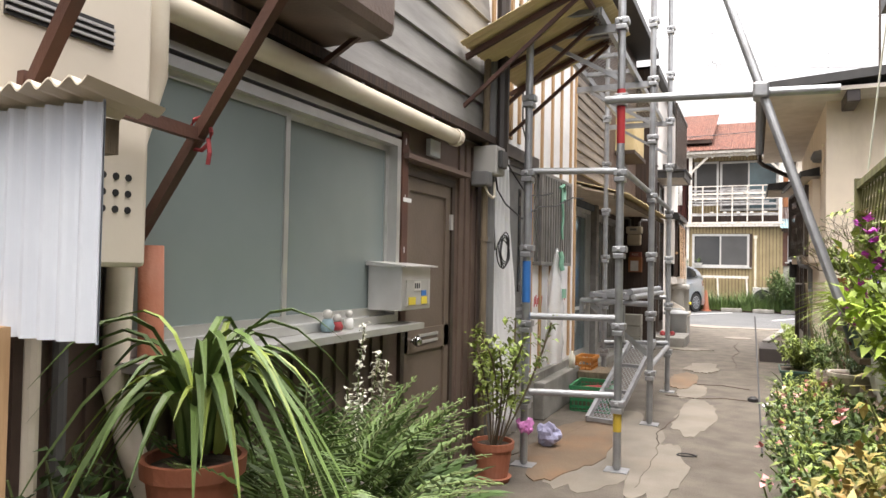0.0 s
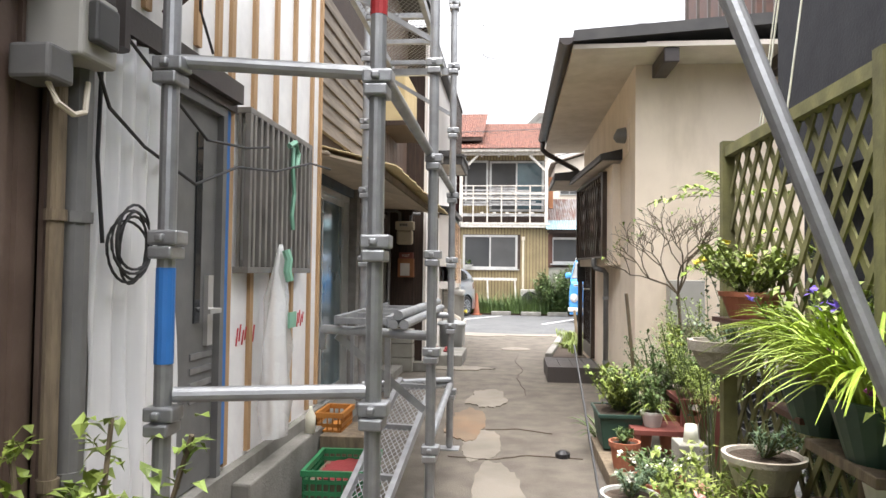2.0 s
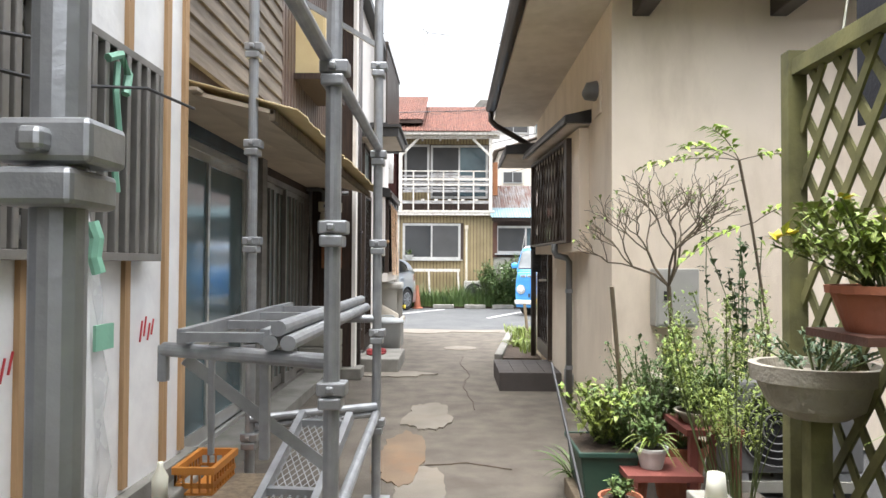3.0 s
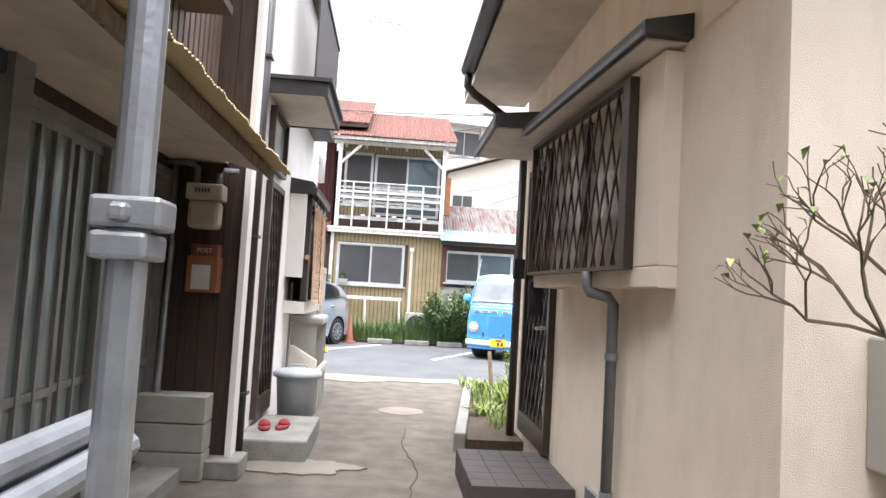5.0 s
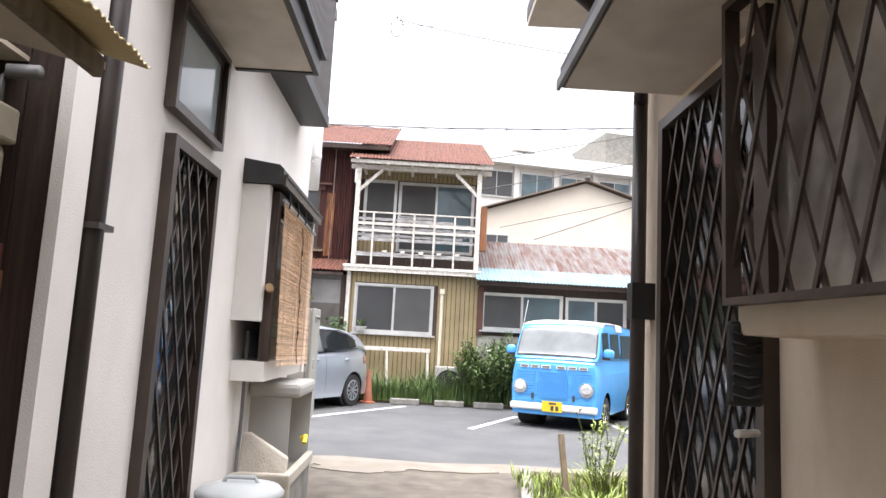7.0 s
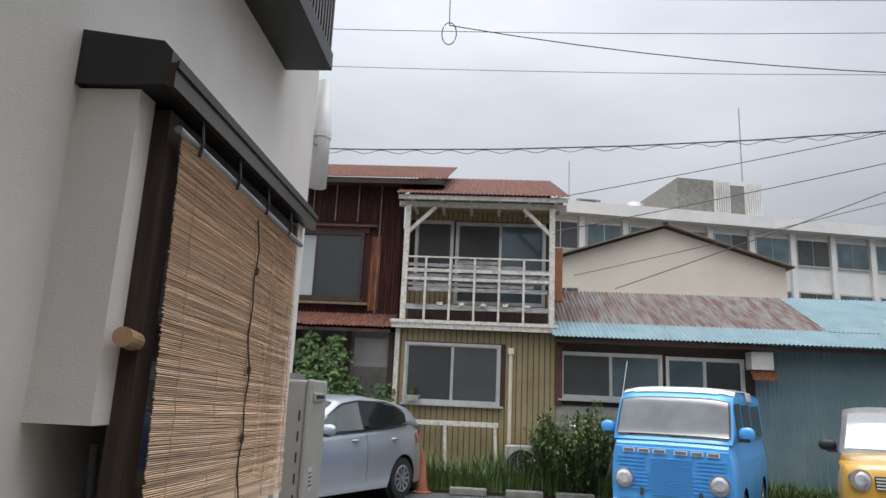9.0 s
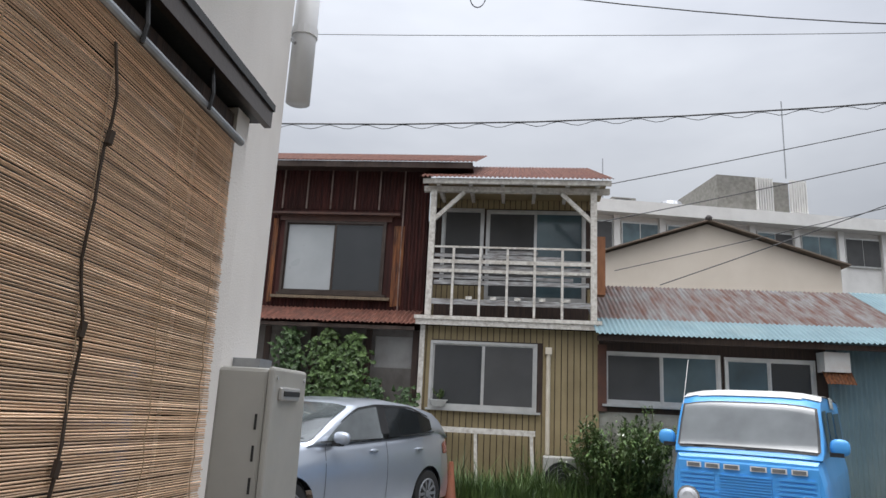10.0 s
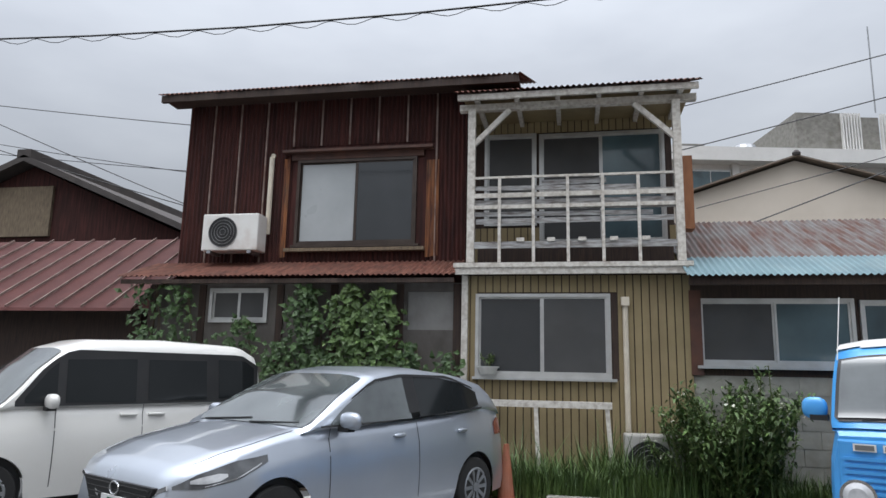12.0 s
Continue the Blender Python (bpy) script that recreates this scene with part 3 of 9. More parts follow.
for n_patch, (cx, cy, rx, ry, s, mt) in enumerate(((-0.62, 5.0, 0.30, 1.1, 2, "concrete_pale"), (-0.15, 6.3, 0.17, 0.75, 5, "concrete_pale"), (-0.28, 7.6, 0.16, 0.45, 8, "concrete_pale"),
                              (-0.25, 4.55, 0.16, 0.7, 4, "concrete_pale"), (-0.85, 4.9, 0.26, 0.8, 12, "concrete_rusty"), (-0.42, 8.3, 0.16, 0.6, 14, "concrete_rusty"),
                              (-0.6, 16.3, 0.5, 0.22, 23, "concrete_pale"), (0.3, 16.4, 0.5, 0.16, 26, "concrete_pale"), (-0.3, 9.4, 0.2, 0.5, 31, "concrete_pale"),
                              (-0.75, 11.5, 0.42, 0.2, 41, "concrete_pale"))):
    solid("ground_patch", blot(cx, cy, rx, ry, 0.002 + 0.0012 * n_patch, s), mt, {"concrete_pale": "pale cement repair patch with a ragged edge", "concrete_rusty": "rust-stained strip of concrete", "concrete_grey": "grey damp patch of concrete"}[mt], "concrete patch", kind="structure")
for pts in ([(-1.15, 4.4), (-0.98, 5.0), (-0.9, 5.5), (-0.78, 6.1)], [(-0.5, 7.2), (-0.2, 7.15), (0.05, 7.3), (0.5, 7.25)], [(-0.3, 4.1), (-0.28, 4.9), (-0.35, 5.5), (-0.25, 6.4)],
            [(0.05, 13.0), (0.0, 12.3), (0.1, 11.6), (0.02, 10.8), (0.12, 9.5)], [(-0.4, 8.0), (0.0, 8.1), (0.3, 7.95)]):
    bm = bmesh.new()
    pp = []
    for (ax, ay), (bx_, by_) in zip(pts, pts[1:]):
        for i in range(8):
            t = i / 8
            pp.append((ax + (bx_ - ax) * t + 0.03 * noise.noise((ax * 9 + t * 4, ay, 1)), ay + (by_ - ay) * t + 0.03 * noise.noise((ax, t * 4, 5)), 0.0035))
    tube(bm, pp, 0.004, 4)
    solid("crack", bm, "soil", "dark crack in the concrete", "crack", kind="structure")
e = thing("manhole_cover", "round cast concrete manhole cover set in the alley floor", "manhole cover", (0.02, 13.95, 0.0))
part("rim", lathe(bmesh.new(), [(0.24, 0.0), (0.24, 0.006), (0.225, 0.008)], (0.02, 13.95, 0), 28), "concrete_pale", e)
part("lid", lathe(bmesh.new(), [(0.205, 0.0), (0.205, 0.009), (0.03, 0.0095), (0.028, 0.006)], (0.02, 13.95, 0), 28), "concrete_pale", e)
# parking lines
for a, b in (((-1.9, 20.4), (-0.34, 23.0)), ((0.75, 20.0), (1.75, 22.1)), ((3.35, 20.2), (3.35, 23.6)), ((-4.9, 20.0), (-3.3, 23.2))):
    bm = bmesh.new()
    d = Vector((b[0] - a[0], b[1] - a[1], 0)).normalized()
    s = Vector((d.y, -d.x, 0)) * 0.05
    prism(bm, [Vector((*a, -0.05)) - s, Vector((*a, -0.05)) + s, Vector((*b, -0.05)) + s, Vector((*b, -0.05)) - s], (0, 0, 0.026))
    solid("parking_line", bm, "line_white", "worn white painted parking line", "road marking", kind="structure")
for x in (-0.35, 0.55, 1.35, 2.35, 3.6, 5.3, -2.3):
    bm = boxes((x - 0.3, x + 0.3, 23.28, 23.42, -0.03, 0.09))
    solid("parking_stop", bm, "concrete_grey", "low concrete wheel stop at the verge", "wheel stop", group="wheel stops along the verge", bevel=0.02)
solid("verge", boxes((-6.8, 7.5, 23.5, 24.25, -0.05, 0.03)), "soil", "strip of dark soil along the house fronts", "soil", kind="structure")

# ================= house A: dark brown metal siding =================
FA = Face("x", -1.33, 1)
bm = bmesh.new()
FA.wall(bm, -3.2, 4.3, 0.0, 2.02, [(1.42, 3.07, 0.95, 1.87), (3.14, 3.79, 0.05, 1.74)], 0.16)
wall_a = solid("wall_a", bm, "siding_brown", "dark brown ribbed metal siding wall of the old house", "wall", kind="structure")
ORIGIN[wall_a.name] = Vector()
for i in range(66):
    y = -2.2 + i * 0.1
    if y > 4.28 or 3.08 < y < 3.83:
        continue
    if 1.36 < y < 3.1:
        bm = bmesh.new()
        FA.box(bm, y - 0.03, y + 0.03, 0, 0.014, 0.02, 0.92)
        part("panel_rib", bm, "siding_brown", wall_a)
    else:
        bm = bmesh.new()
        FA.box(bm, y - 0.03, y + 0.03, 0, 0.014, 0.02, 1.99)
        part("panel_rib", bm, "siding_brown", wall_a)
bm = bmesh.new()
FA.wall(bm, -3.2, 4.3, 2.02, 4.3, [], 0.16)
wall_up = solid("wall_a_upper", bm, "board_grey", "grey weathered lap boards of the upper wall", "wall", kind="structure")
ORIGIN[wall_up.name] = Vector()
for k in range(11):
    z = 2.1 + 0.19 * k
    bm = bmesh.new()
    prism(bm, [(-1.33, -2.5, z), (-1.298, -2.5, z), (-1.318, -2.5, z + 0.187), (-1.33, -2.5, z + 0.187)], (0, 6.8, 0))
    part("plank", bm, "board_grey", wall_up)
solid("wall_a_return", boxes((-4, -1.33, 4.16, 4.3, 0, 4.3)), "siding_brown", "end wall of the brown house", "wall", kind="structure")
solid("wall_a_back", boxes((-4, -3.9, -3.2, 4.16, 0, 4.3), (-4, -1.49, -3.34, -3.2, 0, 4.3)), "siding_brown", "back walls of the brown house", "wall", kind="structure")
solid("roof_a", boxes((-4.1, -1.15, -3.5, 4.35, 4.3, 4.4)), "roof_black", "dark eaves roof of the brown house", "roof", kind="structure")
window("window_1", FA, 1.44, 3.05, 0.965, 1.855, "alu", ("glass_frost", "glass_frost"), label="wide frosted sliding window in an aluminium frame", sill=0.13, split=0.47)

# ================= house B: under repair =================
FB = Face("x", -1.38, 1)
bm = bmesh.new()
FB.wall(bm, 4.3, 7.02, 0.36, 4.6, [(4.62, 5.42, 0.36, 2.0), (5.62, 6.54, 1.32, 1.98)], 0.12)
wall_b = solid("wall_b", bm, "sheet_white", "wall wrapped in white vapour sheet under repair", "wall", kind="structure")
ORIGIN[wall_b.name] = Vector()
solid("wall_b_foot", boxes((-1.5, -1.33, 4.3, 7.1, 0, 0.36)), "concrete_grey", "grey concrete footing with damp stains", "wall", kind="structure")
for y in (4.36, 4.55, 5.5, 5.78, 6.1, 6.42, 6.78, 6.98):
    bm = bmesh.new()
    if 5.55 < y < 6.7:
        FB.box(bm, y - 0.022, y + 0.022, 0, 0.018, 0.38, 1.27)
        FB.box(bm, y - 0.022, y + 0.022, 0, 0.018, 2.05, 4.5)
    elif y == 4.55:
        FB.box(bm, y - 0.022, y + 0.022, 0, 0.018, 2.15, 4.5)
    else:
        FB.box(bm, y - 0.022, y + 0.022, 0, 0.018, 0.38, 4.5)
    part("batten", bm, "wood_pale", wall_b)
for y in (4.75, 4.95, 5.15, 5.35):
    bm = bmesh.new()
    FB.box(bm, y - 0.022, y + 0.022, 0, 0.018, 2.2, 4.5)
    part("batten", bm, "wood_pale", wall_b)
solid("wall_b_back", boxes((-4, -3.9, 4.3, 11.3, 0, 4.6), (-3.9, -1.5, 7.02, 7.14, 0, 4.6)), "plaster_grey", "inner walls behind the repair house", "wall", kind="structure")
bm = bmesh.new()
FB.box(bm, 4.3, 5.5, 0.0, 0.07, 2.04, 2.13)
FB.box(bm, 4.3, 5.5, 0.0, 0.04, 2.0, 2.04)
solid("lintel", bm, "pipe_dark", "dark metal lintel over the grey door", "lintel", kind="structure")
solid("roof_b", boxes((-4.1, -1.1, 4.3, 11.3, 4.6, 4.7)), "roof_black", "dark roof over the repair house", "roof", kind="structure")
e = thing("door_1", "dark grey front door with blue protective tape, unfinished frame", "door", (-1.38, 5.0, 0.36), kind="structure")
bm = bmesh.new()
FB.box(bm, 4.66, 5.38, -0.05, 0.0, 0.37, 1.96)
part("door_leaf", bm, "pvc_grey", e)
bm = bmesh.new()
for s in ((4.62, 4.66, 0.36, 2.0), (5.38, 5.42, 0.36, 2.0), (4.66, 5.38, 1.96, 2.0)):
    FB.box(bm, s[0], s[1], -0.08, 0.03, s[2], s[3])
part("door_frame", bm, "pvc_grey", e)
bm = bmesh.new()
FB.box(bm, 5.18, 5.23, 0.0, 0.008, 1.05, 1.85)
part("door_slit", bm, "glass_dark", e)
bm = bmesh.new()
FB.box(bm, 5.28, 5.33, 0.0, 0.02, 0.95, 1.25)
rod(bm, FB.p(5.305, 0.02, 1.1), FB.p(5.305, 0.06, 1.1), 0.012)
FB.box(bm, 5.2, 5.31, 0.05, 0.068, 1.09, 1.11)
part("door_handle", bm, "steel", e)
bm = bmesh.new()
FB.box(bm, 5.43, 5.47, 0.0, 0.022, 0.4, 2.0)
part("tape_strip", bm, "blue_tape", e)
for k in range(4):
    bm = bmesh.new()
    FB.box(bm, 5.16, 5.36, 0.0, 0.006, 0.72 + 0.06 * k, 0.745 + 0.06 * k)
    part("letter_slot", bm, "galv", e)
window("window_2", FB, 5.62, 6.54, 1.32, 1.98, "alu", ("glass_dark", "glass_dark"), label="dark window behind a metal grille", sill=0)

# ================= house C: recessed sliding doors =================
FC = Face("x", -1.7, 1)
bm = bmesh.new()
FC.wall(bm, 7.14, 11.3, 0.0, 2.1, [(7.25, 9.1, 0.12, 2.0), (9.3, 11.2, 0.12, 2.0)], 0.1)
solid("wall_c", bm, "wood_dark", "dark timber frame around the sliding doors", "wall", kind="structure")
FCU = Face("x", -1.45, 1)
bm = bmesh.new()
FCU.wall(bm, 7.02, 11.3, 2.1, 4.6, [], 0.12)
wall_cu = solid("wall_c_upper", bm, "wood_dark", "dark brown upper storey wall", "wall", kind="structure")
ORIGIN[wall_cu.name] = Vector()
for k in range(9):
    z = 2.28 + 0.115 * k
    bm = bmesh.new()
    prism(bm, [(-1.45, 7.05, z), (-1.415, 7.05, z), (-1.43, 7.05, z + 0.112), (-1.45, 7.05, z + 0.112)], (0, 1.95, 0))
    part("plank", bm, "board_old", wall_cu)
for i in range(22):
    y = 9.1 + i * 0.1
    bm = bmesh.new()
    FCU.box(bm, y - 0.035, y + 0.035, 0, 0.014, 2.15, 4.5)
    part("panel_rib", bm, "siding_brown", wall_cu)
solid("soffit_c", boxes((-1.7, -1.33, 7.02, 11.3, 2.085, 2.1)), "canopy_under", "brown board soffit under the upper storey", "ceiling", kind="structure")


def glazed_door(name, f, a0, a1, z0, z1, label, bars, glass, leaves=2, metal="alu"):
    e = thing(name, label, "sliding door", f.p((a0 + a1) / 2, 0, z0), kind="structure")
    bm = bmesh.new()
    for s in ((a0, a1, z1 - 0.05, z1), (a0, a0 + 0.04, z0, z1 - 0.05), (a1 - 0.04, a1, z0, z1 - 0.05), (a0, a1, z0 - 0.04, z0)):
        f.box(bm, s[0], s[1], -0.08, 0.03, s[2], s[3])
    part("door_frame", bm, metal, e)
    step = (a1 - a0 - 0.08) / leaves
    for j in range(leaves):
        lo, hi = a0 + 0.04 + step * j - (0.025 if j else 0), a0 + 0.04 + step * (j + 1) + (0.025 if j < leaves - 1 else 0)
        d = -0.015 if j % 2 else 0.02
        bm = bmesh.new()
        for s in ((lo, hi, z0, z0 + 0.09), (lo, hi, z1 - 0.1, z1 - 0.05), (lo, lo + 0.035, z0 + 0.09, z1 - 0.1), (hi - 0.035, hi, z0 + 0.09, z1 - 0.1), (lo + 0.035, hi - 0.035, z0 + 0.6, z0 + 0.64)):
            f.box(bm, s[0], s[1], d - 0.03, d, s[2], s[3])
        leaf = part("door_leaf", bm, metal, e)
        bm = bmesh.new()
        f.box(bm, lo + 0.035, hi - 0.035, d - 0.02, d - 0.015, z0 + 0.09, z1 - 0.1)
        part("pane", bm, glass, leaf)
        for k in range(bars):
            a = lo + 0.035 + (hi - lo - 0.07) * (k + 1) / (bars + 1)
            bm = bmesh.new()
            f.box(bm, a - 0.011, a + 0.011, d - 0.014, d + 0.006, z0 + 0.09, z1 - 0.1)
            part("bar", bm, metal, leaf)
    return e


glazed_door("door_2", FC, 7.25, 9.1, 0.12, 2.0, "aluminium sliding door with clear dark glass", 0, "glass_teal")
glazed_door("door_3", FC, 9.3, 11.2, 0.12, 2.0, "four-leaf aluminium sliding door with frosted glass and vertical bars", 2, "glass_frost", 4, "alu_dark")
solid("door_header", boxes((-1.7, -1.63, 7.2, 9.2, 2.0, 2.08)), "board_blue", "dark blue painted header board over the sliding door", "board", kind="structure")
solid("door_post", boxes((-1.7, -1.6, 9.13, 9.27, 0.09, 2.085)), "board_grey", "weathered grey timber post between the sliding doors", "post", kind="structure")
solid("door_sill", boxes((-1.75, -1.42, 7.1, 11.3, 0, 0.09)), "concrete_grey", "worn concrete sill along the sliding doors", "sill", kind="structure")

# ================= meter wall and house D: white stucco =================
FM = Face("y", 11.3, -1)
bm = bmesh.new()
FM.wall(bm, -1.7, -1.2, 0.0, 4.5, [], 0.1)
wall_m = solid("wall_meter", bm, "wood_dark", "dark stained vertical board wall", "wall", kind="structure")
ORIGIN[wall_m.name] = Vector()
for i in range(4):
    x = -1.695 + 0.124 * i
    bm = bmesh.new()
    FM.box(bm, x, x + 0.119, 0, 0.014, 0.02, 4.45)
    part("plank", bm, "wood_dark", wall_m)
FD = Face("x", -1.22, 1)
bm = bmesh.new()
FD.wall(bm, 11.4, 15.58, 0.0, 4.4, [(12.1, 12.75, 0.2, 2.12), (12.05, 12.75, 2.22, 2.72)], 0.16)
solid("wall_d", bm, "stucco_white", "white rough stucco wall of the corner house", "wall", kind="structure")
solid("wall_d_end", boxes((-6.2, -1.38, 15.42, 15.58, 0, 4.4)), "stucco_white", "white stucco end wall facing the car park", "wall", kind="structure")
solid("wall_d_back", boxes((-6.2, -6.05, 4.3, 15.42, 0, 4.4), (-6.05, -1.38, 11.4, 11.5, 0, 4.4)), "stucco_white", "far walls of the corner house", "wall", kind="structure")
solid("roof_d", boxes((-6.4, -1.1, 11.3, 15.73, 4.4, 4.5)), "roof_black", "dark flat roof edge of the corner house", "roof", kind="structure")
solid("trim", boxes((-1.205, -1.165, 11.255, 11.4, 0, 4.4)), "stucco_white", "white corner trim of the stucco house", "trim", kind="structure")
window("window_3", FD, 12.05, 12.75, 2.22, 2.72, "alu_brown", ("pane_sky_sheen",), label="transom window over the lattice door, pale sky reflection in the pane colour", sill=0, w=0.03)


def lattice_door(name, f, a0, a1, z0, z1, label, backing, slope=2.4, gap=0.13, d=0.03):
    e = thing(name, label, "lattice door", f.p((a0 + a1) / 2, 0, z0), kind="structure")
    bm = bmesh.new()
    for s in ((a0, a1, z0, z0 + 0.16), (a0, a1, z1 - 0.05, z1), (a0, a0 + 0.05, z0 + 0.16, z1 - 0.05), (a1 - 0.05, a1, z0 + 0.16, z1 - 0.05)):
        f.box(bm, s[0], s[1], -0.05, d + 0.02, s[2], s[3])
    part("door_frame", bm, "alu_brown", e)
    bm = bmesh.new()
    f.box(bm, a0 + 0.05, a1 - 0.05, -0.04, -0.03, z0 + 0.16, z1 - 0.05)
    part("pane", bm, backing, e)
    for bm in lattice(f, a0 + 0.05, a1 - 0.05, z0 + 0.16, z1 - 0.05, d - 0.012, gap, 0.016, 0.01, slope):
        part("slat", bm, "alu_brown", e)
    return e


lattice_door("door_4", FD, 12.1, 12.75, 0.2, 2.12, "brown metal lattice door in a white wall", "glass_dark")
# small roof over the lattice door, with a dark fascia
e = thing("door_canopy", "canopy with a dark fascia and pale soffit over a lattice door", "canopy", (-1.22, 12.4, 2.76), kind="structure")
part("soffit", boxes((-1.22, -0.78, 11.86, 12.98, 2.775, 2.79)), "soffit", e)
part("fascia", boxes((-0.78, -0.75, 11.83, 13.01, 2.765, 2.87), (-1.22, -0.78, 11.83, 11.86, 2.765, 2.87), (-1.22, -0.78, 12.98, 13.01, 2.765, 2.87)), "roof_black", e)
part("roof", boxes((-1.22, -0.72, 11.8, 13.04, 2.87, 2.9)), "roof_black", e)
# upstairs balcony box with dark vertical slats
e = thing("balcony", "upstairs balcony with dark vertical slats on a dark sill", "balcony", (-1.22, 13.8, 3.1), kind="structure")
part("floor_slab", boxes((-1.22, -0.98, 12.9, 14.95, 3.06, 3.15)), "roof_black", e)
for i in range(41):
    y = 12.92 + i * 0.05
    part("slat", boxes((-1.01, -0.99, y, y + 0.022, 3.15, 4.2)), "alu_brown", e)
part("rail", boxes((-1.02, -0.975, 12.9, 14.95, 4.2, 4.25)), "alu_brown", e)

# bay window with reed blind
e = thing("bay_window", "stucco bay window with a dark little roof, covered by a reed blind", "bay window", (-1.22, 13.9, 1.3), kind="structure")
part("bay_cheek", boxes((-1.22, -1.055, 13.36, 13.44, 1.36, 2.19)), "stucco_white", e)
part("bay_cheek", boxes((-1.22, -1.0, 14.68, 14.76, 1.0, 2.19)), "stucco_white", e)
part("bay_base", boxes((-1.22, -1.02, 13.44, 14.68, 1.0, 1.12)), "stucco_white", e)
part("bay_post", boxes((-1.06, -1.01, 13.44, 13.52, 1.12, 2.17)), "wood_dark", e)
part("bay_post", boxes((-1.06, -1.01, 14.6, 14.68, 1.12, 2.17)), "wood_dark", e)
part("bay_head", boxes((-1.06, -1.01, 13.52, 14.6, 2.1, 2.17)), "wood_dark", e)
part("pane", boxes((-1.08, -1.07, 13.52, 14.6, 1.12, 2.1)), "glass_dark", e)
bm = bmesh.new()
prism(bm, [(-1.22, 13.34, 2.195), (-0.975, 13.34, 2.195), (-0.975, 13.34, 2.29), (-1.0, 13.34, 2.315), (-1.22, 13.34, 2.345)], (0, 1.46, 0))
part("roof", bm, "roof_black", e)
part("fascia", boxes((-0.975, -0.955, 13.33, 14.81, 2.185, 2.25)), "alu_brown", e)
part("drip_edge", boxes((-0.955, -0.948, 13.33, 14.81, 2.235, 2.255)), "roof_black", e)

# ================= house R: beige stucco =================
FR = Face("x", 1.0, -1)
bm = bmesh.new()
FR.wall(bm, 8.5, 12.7, 0.0, 3.1, [(11.3, 12.25, 0.2, 2.35)], 0.16)
solid("wall_r", bm, "stucco_beige", "beige rough stucco wall along the alley", "wall", kind="structure")
FRE = Face("y", 8.5, -1)
bm = bmesh.new()
FRE.wall(bm, 1.16, 6.0, 0.0, 3.15, [], 0.16)
solid("wall_r_end", bm, "stucco_beige", "beige stucco end wall behind the plants", "wall", kind="structure")
solid("wall_r_back", boxes((1.16, 6.0, 12.54, 12.7, 0, 3.1), (5.85, 6.0, 8.66, 12.54, 0, 3.1)), "stucco_beige", "far walls of the beige house", "wall", kind="structure")
bm = bmesh.new()
prism(bm, [(0.42, 7.95, 3.14), (6.4, 7.95, 3.55), (6.4, 7.95, 3.65), (0.42, 7.95, 3.23)], (0, 5.0, 0))
solid("roof_r", bm, "roof_black", "low dark tiled roof with a wide eave", "roof", kind="structure")
bm = bmesh.new()
prism(bm, [(0.42, 8.0, 3.09), (1.0, 8.0, 3.1), (1.0, 8.0, 3.13), (0.42, 8.0, 3.13)], (0, 4.9, 0))
solid("soffit_r", bm, "soffit", "pale board soffit under the eave", "ceiling", kind="structure")
solid("verge_beam", boxes((1.0, 6.2, 8.0, 8.5, 3.1, 3.14)), "soffit", "pale soffit under the gable verge", "ceiling", kind="structure")
for x in (1.2, 2.15, 3.1):
    solid("purlin_end", boxes((x - 0.06, x + 0.06, 8.02, 8.5, 2.98, 3.1)), "pipe_dark", "dark brown purlin end under the verge", "beam", group="purlin ends under the verge", kind="structure", bevel=0.008)
e = thing("eave_gutter", "dark half-round gutter along the eave with an elbow outlet", "gutter", (0.36, 10, 3.1), kind="structure")
bm = bmesh.new()
prism(bm, [(0.36 + 0.06 * math.cos(a), 7.92, 3.16 + 0.06 * math.sin(a)) for a in [math.pi + math.pi * i / 8 for i in range(9)]], (0, 4.2, 0))
part("trough", bm, "pipe_dark", e)
part("outlet", tube(bmesh.new(), [(0.36, 12.05, 3.13), (0.36, 12.05, 3.0), (0.42, 12.06, 2.94), (0.85, 12.3, 2.75), (0.92, 12.4, 2.66), (0.93, 12.45, 2.5)], 0.035, 10), "pipe_dark", e, smooth=True)
# window bay
bm = boxes((0.845, 1.08, 9.27, 11.12, 1.36, 1.45), (0.845, 1.08, 9.27, 9.52, 1.45, 2.36), (0.845, 1.08, 9.52, 11.12, 2.31, 2.36))
BAY = Matrix.Translation((0.85, 10.3, 0)) @ Matrix.Rotation(radians(4), 4, "Z") @ Matrix.Translation((-0.85, -10.3, 0))
bmesh.ops.transform(bm, matrix=BAY, verts=bm.verts)
solid("bay_r", bm, "stucco_beige", "beige stucco bay around the barred window", "wall", kind="structure", bevel=0.006)
e = thing("window_4", "barred window with a brown diamond lattice grille", "window", (0.85, 10.3, 1.45), 4.0, kind="structure")
part("pane", boxes((0.93, 0.94, 9.57, 10.33, 1.47, 2.3)), "pane_beige_sheen", e)
part("pane", boxes((0.93, 0.94, 10.39, 11.06, 1.47, 2.3)), "pane_beige_sheen", e)
part("window_frame", boxes((0.9, 0.96, 9.52, 9.57, 1.46, 2.31), (0.9, 0.96, 10.33, 10.39, 1.46, 2.31), (0.9, 0.96, 11.06, 11.12, 1.46, 2.31)), "alu_brown", e)
gr = part("grille_frame", boxes((0.80, 0.845, 9.52, 9.6, 1.44, 2.32), (0.80, 0.845, 11.1, 11.12, 1.44, 2.32), (0.80, 0.845, 9.6, 11.1, 1.44, 1.46), (0.80, 0.845, 9.6, 11.1, 2.295, 2.32)), "alu_brown", e)
FG = Face("x", 0.83, -1)
